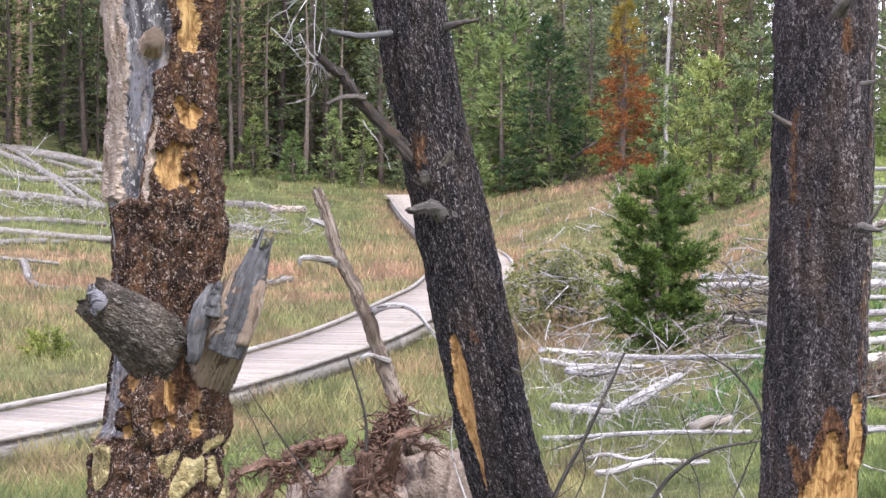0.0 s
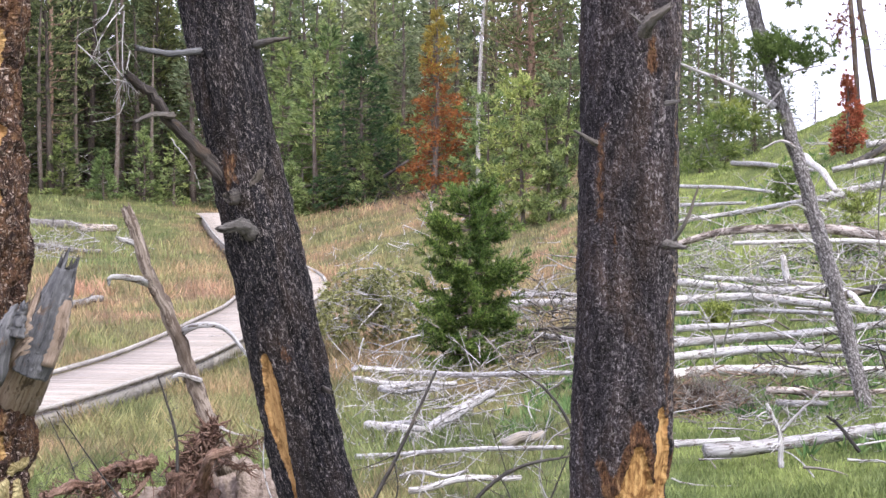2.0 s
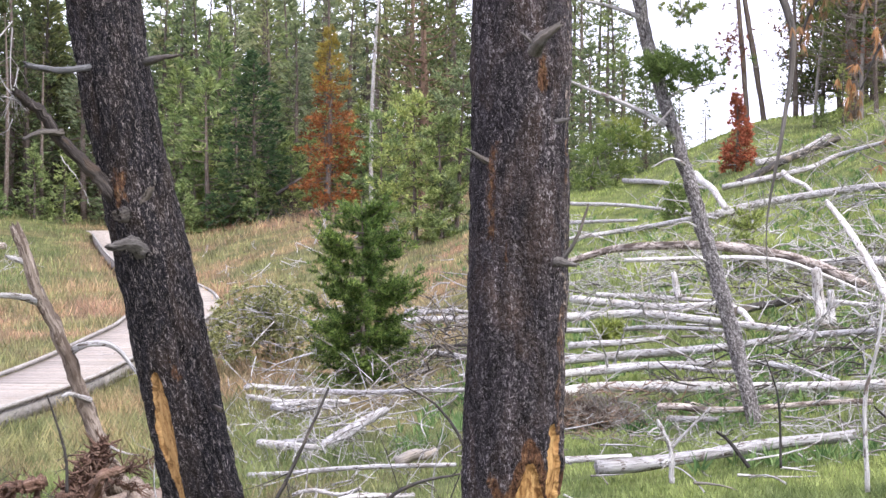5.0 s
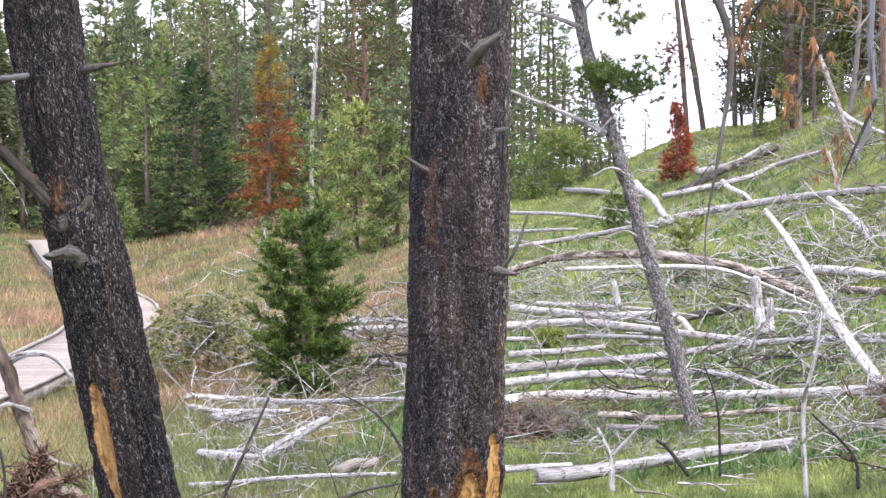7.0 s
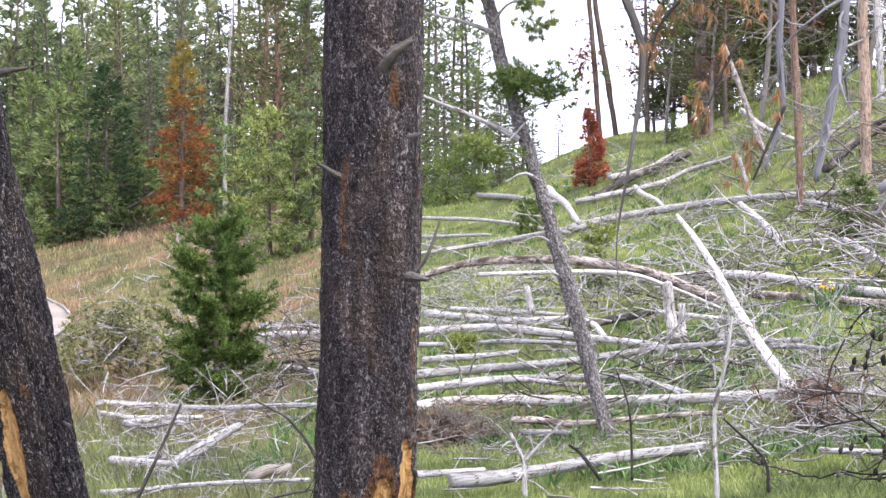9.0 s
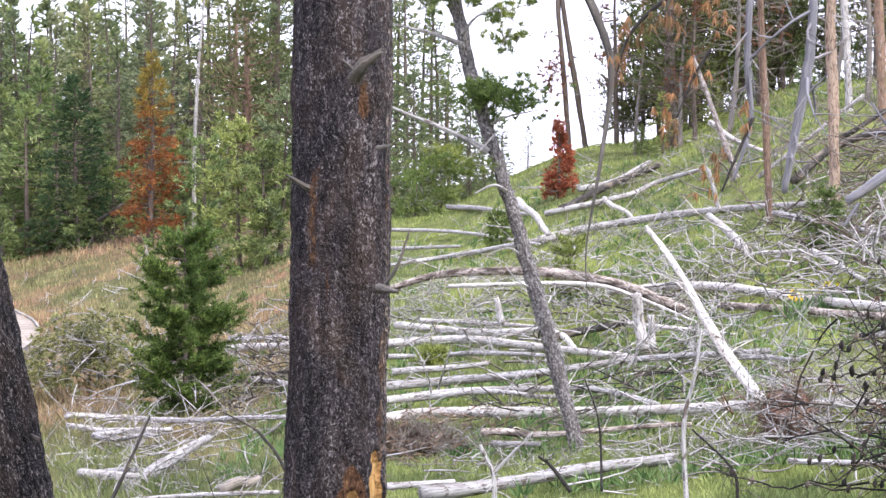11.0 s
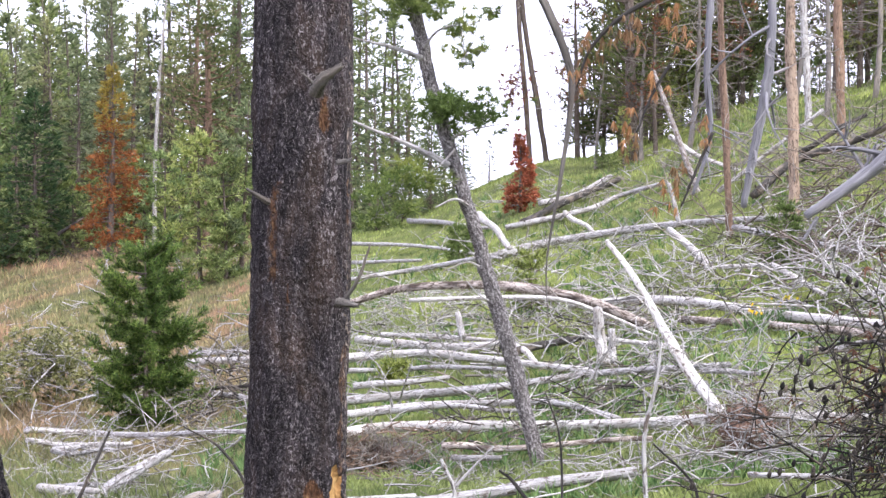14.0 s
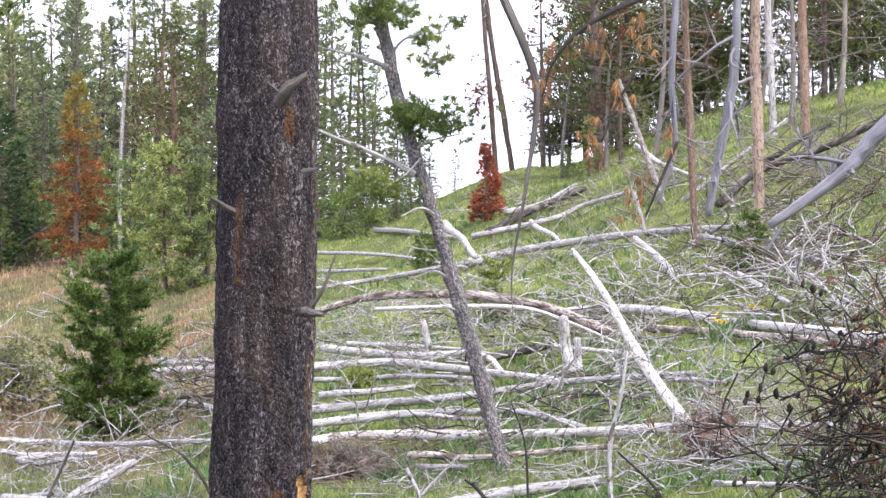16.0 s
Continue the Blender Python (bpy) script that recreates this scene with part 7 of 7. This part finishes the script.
    brush("brush_pile", -2.10, 23.14, 1.29, 1.00, 0.53, 130, DARKWOOD, "tangle of dark dead twigs beside the torn roots", 249, 0.33, 0.00446, 0.5)
    brush("brush_pile", 0.61, 22.68, 0.76, 1.00, 0.53, 65, SNAGWOOD, "tangle of bleached dead branches on the ground", 250, 0.33, 0.00446, 0.5)
    # added low tangles, their dark wood stands in for shade under the logs
    for k, (x, y, sx, sy, n) in enumerate(((13.3, 34.2, 1.8, 2.4, 70), (11.6, 32.6, 1.5, 2.0, 60), (9.4, 29.6, 1.5, 2.4, 60), (13.6, 29.0, 1.6, 2.4, 70), (8.6, 24.6, 1.2, 1.8, 60), (6.4, 24.2, 1.0, 1.6, 50), (5.3, 34.6, 1.0, 1.6, 60), (10.6, 37.6, 1.6, 2.4, 60), (15.6, 36.4, 1.6, 2.4, 60))):
        brush("brush_pile", x, y, sx, sy, 0.4, n, DARKWOOD, "low tangle of dead twigs, dark in place of shade between fallen logs", 260 + k, 0.75, 0.011, 0.3)
    x, y = (2.32, 41.36)
    g = np.random.default_rng(300)
    heap = thing("fallen_bough_heap", x, y, land(x, y), "heap of fallen pine boughs with fading olive needles", "brush")
    P, D = [], []
    twigs = Geo()
    for k in range(130):
        a = g.uniform(0, 6.283)
        base = np.array([g.normal(-0.05, 0.62), g.normal(0, 0.5), 0])
        base[2] = g.uniform(0.4, 1.0 + 0.85 * math.exp(-(base[0] / 0.75) ** 2))
        L = g.uniform(0.45, 1.15)
        tip = base + [math.cos(a) * L, math.sin(a) * L, g.uniform(-0.75, 0.1) * L]
        tip[2] = max(tip[2], 0.08)
        line = bend(base, tip, 6, (0, 0, 0.12 * L))
        twigs.stem(line, [0.012, 0.004], 4, 0, k, cap=False)
        for s in g.uniform(0.25, 1.0, 9):
            at = np.array([np.interp(s, np.linspace(0, 1, 6), line[:, i]) for i in range(3)])
            if k < 120:
                P.append(at + g.normal(0, 0.05, 3))
                D.append((tip - base) / L * 0.6 + [0, 0, -0.15])
            if g.uniform() < 0.4:
                twig(twigs, at, (tip - base) / L + g.normal(0, 0.7, 3), g.uniform(0.12, 0.4), 0.006, g, 0)
    tagged(Geo().blades(P, D, 22, 0.12, 0.022, 0.5, g).ob("needles", OLIVE, heap, smooth=False), kind="stuff")
    tagged(twigs.ob("twig_tangle", GREY, heap), kind="stuff")


def build_near_twigs():
    o = near_stem([(1.752, 12.377, 1.647), (1.852, 12.362, 1.893), (1.934, 12.349, 2.104)], [0.006, 0.005, 0.003], DARKWOOD, "bare_sapling", "thin bare dead sapling in the grass")
    o = near_stem([(0.985, 12.762, 1.545), (1.038, 12.758, 1.797), (1.072, 12.755, 1.976)], [0.006, 0.005, 0.003], GREY, "bare_sapling", "thin bare dead sapling in the grass")
    o = near_stem([(1.657, 12.995, 1.540), (1.638, 12.997, 1.722), (1.566, 13.006, 1.867)], [0.006, 0.005, 0.003], DARKWOOD, "bare_sapling", "thin bare dead sapling in the grass")
    o = near_stem([(1.475, 13.319, 1.446), (1.401, 13.327, 1.632), (1.253, 13.341, 1.686)], [0.006, 0.005, 0.003], GREY, "bare_sapling", "thin bare dead sapling in the grass")
    o = near_stem([(0.864, 13.673, 1.422), (0.959, 13.666, 1.654), (0.939, 13.668, 1.846)], [0.006, 0.005, 0.003], DARKWOOD, "bare_sapling", "thin bare dead sapling in the grass")
    o = near_stem([(2.094, 13.842, 1.393), (1.960, 13.862, 1.701), (1.996, 13.857, 2.013)], [0.006, 0.005, 0.003], GREY, "bare_sapling", "thin bare dead sapling in the grass")
    o = near_stem([(-1.211, 14.249, 1.322), (-1.249, 14.245, 1.723), (-1.425, 14.229, 2.125)], [0.006, 0.005, 0.003], DARKWOOD, "bare_sapling", "thin bare dead sapling in the grass")
    o = near_stem([(0.162, 12.599, 1.609), (0.056, 12.600, 1.963), (0.067, 12.600, 2.246)], [0.006, 0.005, 0.003], GREY, "bare_sapling", "thin bare dead sapling in the grass")
    o = near_stem([(0.689, 13.983, 1.250), (0.785, 13.978, 1.487), (1.017, 13.963, 1.941), (1.248, 13.944, 2.451)], [0.02, 0.016, 0.014, 0.008], DARKWOOD, "bare_sapling", "dark bare dead stem leaning over the grass")
    o = near_stem([(1.156, 11.944, 1.622), (1.320, 11.927, 1.893), (1.549, 11.900, 2.065), (1.857, 11.855, 2.138)], [0.016, 0.013, 0.011, 0.006], DARKWOOD, "bare_sapling", "dark arching bare twig")
    o = near_stem([(2.137, 12.823, 1.642), (2.029, 12.841, 2.144), (1.851, 12.867, 2.429), (1.621, 12.899, 2.570)], [0.014, 0.011, 0.009, 0.004], DARKWOOD, "bare_sapling", "dark arching bare twig")
    o = near_stem([(-0.512, 13.490, 1.833), (-0.523, 13.490, 2.098), (-0.635, 13.485, 2.477)], [0.012, 0.01, 0.006], DARKWOOD, "bare_sapling", "thin bare dead stem")
    o = near_stem([(-0.825, 13.174, 1.657), (-0.989, 13.163, 1.881), (-1.261, 13.140, 2.290)], [0.008, 0.006, 0.003], DARKWOOD, "bare_sapling", "dark bare forked twig")
    o = near_stem([(3.570, 13.542, 1.804), (3.562, 13.544, 2.038), (3.475, 13.566, 2.241)], [0.02, 0.016, 0.012], GREY, "bare_sapling", "bare forked grey twig")
    o = near_stem([(3.562, 13.544, 2.038), (3.664, 13.517, 2.155), (3.825, 13.473, 2.330)], [0.014, 0.01, 0.006], GREY, "bare_sapling", "bare forked grey twig")
    o = near_stem([(4.829, 13.149, 1.774), (4.811, 13.156, 2.394), (4.883, 13.129, 2.744), (4.919, 13.116, 3.054)], [0.018, 0.016, 0.012, 0.007], GREY, "bare_sapling", "crooked bare grey sapling")
    o = near_stem([(4.788, 12.096, 1.996), (4.754, 12.109, 2.211), (4.520, 12.197, 2.460)], [0.012, 0.01, 0.006], DARKWOOD, "bare_sapling", "dark bare leaning dead twig")
    o = near_stem([(3.787, 12.442, 2.057), (3.665, 12.478, 2.219), (3.589, 12.500, 2.280)], [0.014, 0.012, 0.007], DARKWOOD, "bare_sapling", "dark bare leaning dead twig")
    o = near_stem([(3.976, 12.384, 2.058), (3.959, 12.389, 2.491), (3.873, 12.416, 2.780)], [0.009, 0.007, 0.004], DARKWOOD, "bare_sapling", "thin bare dead stem")
    o = near_stem([(2.555, 8.113, 3.418), (2.548, 8.115, 3.678), (2.600, 8.099, 4.008), (2.645, 8.085, 4.361), (2.622, 8.092, 4.550), (2.498, 8.131, 4.857)], [0.0018, 0.0035, 0.008, 0.014, 0.018, 0.02], STUB, "dead_bough", "bare dark branch hanging down into view")
    o = near_stem([(2.789, 6.322, 4.706), (2.775, 6.328, 4.385), (2.748, 6.340, 4.196), (2.696, 6.362, 3.889)], [0.013, 0.016, 0.018, 0.016, 0.011], BLUEGREY, "dead_bough", "pale grey dead branch hanging down close by")
    o = near_stem([(2.975, 5.340, 4.292), (2.816, 5.425, 4.097), (2.739, 5.463, 3.998), (2.555, 5.551, 3.852)], [0.027, 0.025, 0.022, 0.014], BLUEGREY, "dead_bough", "stout pale grey dead branch close by")
    o = near_stem([(2.585, 5.537, 3.849), (2.547, 5.554, 3.782)], [0.007, 0.004], BLUEGREY, "dead_bough", "stout pale grey dead branch close by")
    o = near_stem([(2.637, 6.494, 4.685), (2.619, 6.501, 4.357), (2.628, 6.497, 4.126), (2.575, 6.518, 3.933)], [0.012, 0.012, 0.009, 0.005], BLUEGREY, "dead_bough", "grey dead twig hanging close by")
    o = near_stem([(2.446, 6.139, 4.617), (2.242, 6.215, 4.519), (2.122, 6.257, 4.401), (2.079, 6.271, 4.274)], [0.01, 0.008, 0.006, 0.003], DARKWOOD, "dead_bough", "dead branch with withered brown leaves")
    leaves(o, [(2.105, 6.263, 4.383), (2.165, 6.242, 4.438), (2.225, 6.221, 4.464), (2.079, 6.271, 4.328), (2.260, 6.209, 4.464), (2.234, 6.218, 4.172), (2.234, 6.218, 4.108), (2.328, 6.184, 4.290), (2.362, 6.172, 4.518), (2.404, 6.156, 4.472), (2.472, 6.129, 4.126), (2.379, 6.165, 3.998), (2.362, 6.172, 3.953)])
    o = near_stem([(2.362, 6.172, 4.345), (2.311, 6.191, 4.254), (2.260, 6.209, 4.127)], [0.006, 0.005, 0.003], DARKWOOD, "dead_bough", "dead twig with withered brown leaves")
    o = near_stem([(2.489, 6.122, 4.125), (2.438, 6.142, 3.998), (2.396, 6.159, 3.889)], [0.006, 0.005, 0.003], DARKWOOD, "dead_bough", "dead twig with withered brown leaves")
    o = near_stem([(5.875, 10.478, 3.340), (5.508, 10.675, 3.206), (5.169, 10.842, 3.202), (4.978, 10.930, 3.069), (4.919, 10.956, 2.805)], [0.0087, 0.0074, 0.0062, 0.0050, 0.0031], BLACKWOOD, "dead_pine_bough", "dark arching dead pine bough with old cones")
    o = near_stem([(5.876, 10.478, 3.082), (5.509, 10.674, 2.880), (5.315, 10.772, 2.680), (5.228, 10.813, 2.351)], [0.0124, 0.0105, 0.0087, 0.0062], BLACKWOOD, "dead_pine_bough", "dark arching dead pine bough with old cones")
    o = near_stem([(6.120, 10.915, 2.850), (5.737, 11.119, 2.774), (5.292, 11.336, 2.868), (5.045, 11.447, 2.830)], [0.0074, 0.0062, 0.0050, 0.0031], BLACKWOOD, "dead_pine_bough", "dark arching dead pine bough with old cones")
    o = near_stem([(5.712, 10.568, 2.365), (5.257, 10.799, 2.286), (4.665, 11.066, 2.305), (4.299, 11.212, 2.339)], [0.0087, 0.0068, 0.0056, 0.0031], BLACKWOOD, "dead_pine_bough", "dark dead pine bough lying low")
    o = near_stem([(6.183, 11.450, 3.440), (5.964, 11.565, 3.368), (5.753, 11.670, 3.437), (5.533, 11.776, 3.542)], [0.0074, 0.0062, 0.0050, 0.0031], BLACKWOOD, "dead_pine_bough", "dark dead pine twig")
    o = near_stem([(5.973, 10.653, 3.201), (5.691, 10.805, 3.065), (5.490, 10.908, 2.863), (5.403, 10.951, 2.562), (5.374, 10.965, 2.261)], [0.0068, 0.0056, 0.0050, 0.0037, 0.0025], BLACKWOOD, "dead_pine_bough", "blackened arching dead pine bough with old cones")
    o = near_stem([(6.078, 10.709, 2.932), (5.796, 10.863, 2.760), (5.623, 10.953, 2.522), (5.579, 10.975, 2.220)], [0.0068, 0.0056, 0.0050, 0.0037, 0.0025], BLACKWOOD, "dead_pine_bough", "blackened arching dead pine bough with old cones")
    o = near_stem([(6.042, 10.843, 3.325), (5.667, 11.043, 3.270), (5.400, 11.175, 3.047), (5.341, 11.203, 2.775)], [0.0068, 0.0056, 0.0050, 0.0037, 0.0025], BLACKWOOD, "dead_pine_bough", "blackened arching dead pine bough with old cones")
    o = near_stem([(6.176, 10.883, 3.053), (5.831, 11.071, 2.877), (5.383, 11.293, 2.733), (5.169, 11.392, 2.626)], [0.0068, 0.0056, 0.0050, 0.0037, 0.0025], BLACKWOOD, "dead_pine_bough", "blackened arching dead pine bough with old cones")
    o = near_stem([(6.029, 10.621, 2.677), (5.692, 10.805, 2.569), (5.344, 10.980, 2.527), (5.107, 11.091, 2.321)], [0.0068, 0.0056, 0.0050, 0.0037, 0.0025], BLACKWOOD, "dead_pine_bough", "blackened arching dead pine bough with old cones")
    o = near_stem([(6.078, 10.708, 2.800), (5.853, 10.832, 2.661), (5.710, 10.908, 2.391), (5.652, 10.938, 2.189)], [0.0068, 0.0056, 0.0050, 0.0037, 0.0025], BLACKWOOD, "dead_pine_bough", "blackened arching dead pine bough with old cones")
    o = near_stem([(6.072, 10.827, 2.456), (5.668, 11.042, 2.343), (5.250, 11.245, 2.400), (4.975, 11.369, 2.326)], [0.0068, 0.0056, 0.0050, 0.0037, 0.0025], BLACKWOOD, "dead_pine_bough", "blackened arching dead pine bough with old cones")
    dead_bush((5.69, 10.80), 2.57)

def dead_branches(o, foot, top, seed):
    """Short dead side branches up a bare trunk."""
    g = np.random.default_rng(seed)
    foot, top = np.array(foot), np.array(top)
    for k in range(9):
        at = foot + (top - foot) * g.uniform(0.15, 0.9) - np.array(o.location)
        a = g.uniform(0, 6.283)
        b = Geo()
        twig(b, at, (math.cos(a), math.sin(a), g.normal(0, 0.4)), g.uniform(0.4, 1.4), 0.014, g, 1)
        b.ob("branch", GREY, o)


def near_stem(pts, radii, mat, name, label, twigs=8):
    """A bare thin stem with a few side twigs."""
    o = tagged(new(name), label, "branch", "bare saplings and boughs")
    o.location = pts[0]
    g = np.random.default_rng(int(abs(pts[0][0]) * 1000))
    base = np.array(pts[0])
    line = curve_through(np.array(pts) - base, 30)
    if mat is BLACKWOOD:
        walk_ = np.cumsum(g.normal(0, 1, (30, 3)), 0)
        line += (walk_ - np.linspace(0, 1, 30)[:, None] * walk_[-1]) * 0.012
    line[1:-1] += g.normal(0, min(radii) * 0.12, (28, 3))
    Geo().stem(line, radii, 10, 0.06, 3).ob("stem", mat, o)
    for k in range(twigs):
        b = Geo()
        at = int(g.integers(6, 28))
        twig(b, line[at], g.normal(0, 1, 3) + (line[at] - line[at - 1]) * 20, g.uniform(0.1, 0.4) * min(1, np.linalg.norm(line[-1])), min(radii) * 0.6, g, 1)
        b.ob("twig", mat, o)
    if mat is BLACKWOOD:
        for k in range(11):
            q = line[int(g.integers(5, 30))] + g.normal(0, 0.014, 3)
            c = Geo().stem([q, q + [0, 0, 0.016], q + [0.006, 0, 0.036], q + [0.01, 0, 0.05]], [0.006, 0.0145, 0.011, 0.003], 8, 0.25, k)
            c.ob("cone", BLACKWOOD, o)
    return o


def leaves(o, spots):
    """Withered leaf bunches hanging from a branch."""
    g = np.random.default_rng(9)
    for s in spots:
        q = np.array(s) - np.array(o.location) + g.normal(0, 0.018, (8, 3)) * [1, 1, 1.7]
        Geo().blades(q, np.tile([-0.1, 0, -1.0], (8, 1)), 9, 0.042, 0.0055, 0.28, g).ob("withered_leaf", WITHERED, o, smooth=False)


WITHERED = foliage("withered_leaves", (0.16, 0.09, 0.055), (0.26, 0.15, 0.09), (0.34, 0.22, 0.145), 0.3)


def dead_bush(at, z):
    """Dark dead pine bush with cones and rusty needles."""
    x, y = at
    g = np.random.default_rng(41)
    o = thing("dead_pine_bush", x, y, land(x, y), "dark dead fallen pine top with arching twigs, cones and rusty needles", "bush")
    tw = Geo()
    for k in range(215):
        p = np.array([g.normal(0.0, 0.33), g.normal(0, 0.3), g.uniform(0.7, 1.75)])
        twig(tw, p, (g.normal(-0.3, 0.8), g.normal(0, 0.6), g.normal(0.1, 0.7)), g.uniform(0.2, 0.55), 0.008, g, 2)
    tagged(tw.ob("twig_tangle", BLACKWOOD, o), kind="stuff")
    q = g.normal(0, 1, (150, 3)) * [0.14, 0.25, 0.4] + [-0.1, 0, 1.3]
    tagged(Geo().blades(q, np.tile([0, 0, -0.6], (150, 1)), 9, 0.08, 0.008, 0.5, g).ob("needles", DULLRED, o, smooth=False), kind="stuff")
    for k in range(60):
        c = Geo()
        p = np.array([g.normal(0.05, 0.24), g.normal(0, 0.25), g.uniform(0.8, 1.6)])
        c.stem([p, p + [0, 0, 0.02], p + [0, 0, 0.045], p + [0, 0, 0.06]], [0.007, 0.017, 0.014, 0.003], 8, 0.25, k)
        c.ob("cone", BLACKWOOD, o)


def root_plate(x, y, w, h, seed):
    """A torn-up root plate: a clod bristling with rootlets."""
    g = np.random.default_rng(seed)
    o = thing("root_plate", x, y, land(x, y), "torn-up root plate of reddish brown soil and rootlets", "roots", "root plates")
    rows, cols = 30, 40
    th, ph = np.linspace(0.02, np.pi - 0.02, rows)[:, None], np.linspace(0, 2 * np.pi, cols, endpoint=False)[None]
    X, Y, Z = np.sin(th) * np.cos(ph), np.sin(th) * np.sin(ph), np.cos(th) + 0 * ph
    k = 0.3 + 1.2 * layered(X * 4 + 5, Y * 4 + 5, Z * 4 + 5, seed, 4)
    v = np.stack([X * k * w, Y * k * 0.2, Z * k * h + h * 0.75], -1)
    i, j = (q.ravel() for q in np.meshgrid(np.arange(rows - 1), np.arange(cols), indexing="ij"))
    quads = np.stack([i * cols + j, (i + 1) * cols + j, (i + 1) * cols + np.mod(j + 1, cols), i * cols + np.mod(j + 1, cols)], 1)
    Geo().add(v.reshape(-1, 3), None, quads).ob("clod", ROOT if seed == 3 else MATTED, o)
    mat = Geo()
    for _ in range(170 if seed == 3 else 330):
        d = g.normal(0, 1, 3)
        d /= np.linalg.norm(d)
        twig(mat, d * [w * 0.8, 0.18, h * 0.8] + [0, 0, h * 0.75], d + g.normal(0, 0.5, 3), g.uniform(0.1, 0.38), 0.0065, g, 1, 3)
    tagged(mat.ob("root_mat", MATTED if seed != 4 else SNAGWOOD, o), kind="stuff")


def build_flowers():
    g = np.random.default_rng(51)
    for x, y in ((12.49, 28.56), (11.99, 27.98), (12.81, 28.73)):
        o = thing("yellow_flower_clump", x, y, land(x, y), "clump of bright yellow wildflowers in green leaves", "flowers", "wildflowers")
        Geo().blades(g.normal(0, 0.1, (14, 3)) * [1, 1, 0.2], np.tile([0, 0, 1.0], (14, 1)), 6, 0.35, 0.03, 0.35, g).ob("leaves", HERB, o, smooth=False)
        q = g.normal(0, 0.09, (7, 3)) * [1, 1, 0.5] + [0, 0, 0.38]
        Geo().blades(q, np.tile([0, 0, 0.3], (7, 1)), 7, 0.04, 0.025, 0.8, g).ob("blossom", YELLOW, o, smooth=False)["kind"] = "stuff"


build_boardwalk()
build_left_snag()
build_leaning_charred()
build_upright_charred()
build_root_stick()
build_leaning_pine()
build_focus_trees()
build_slope_trunks()
build_forest()
build_logs()
build_brush()
build_litter()
build_near_twigs()
for x, y, w, h, seed in ((8.11, 19.16, 0.27, 0.34, 3), (5.23, 23.00, 0.42, 0.16, 4), (4.92, 23.14, 0.2, 0.16, 5)):
    root_plate(x, y, w, h, seed)
build_flowers()
build_grass()
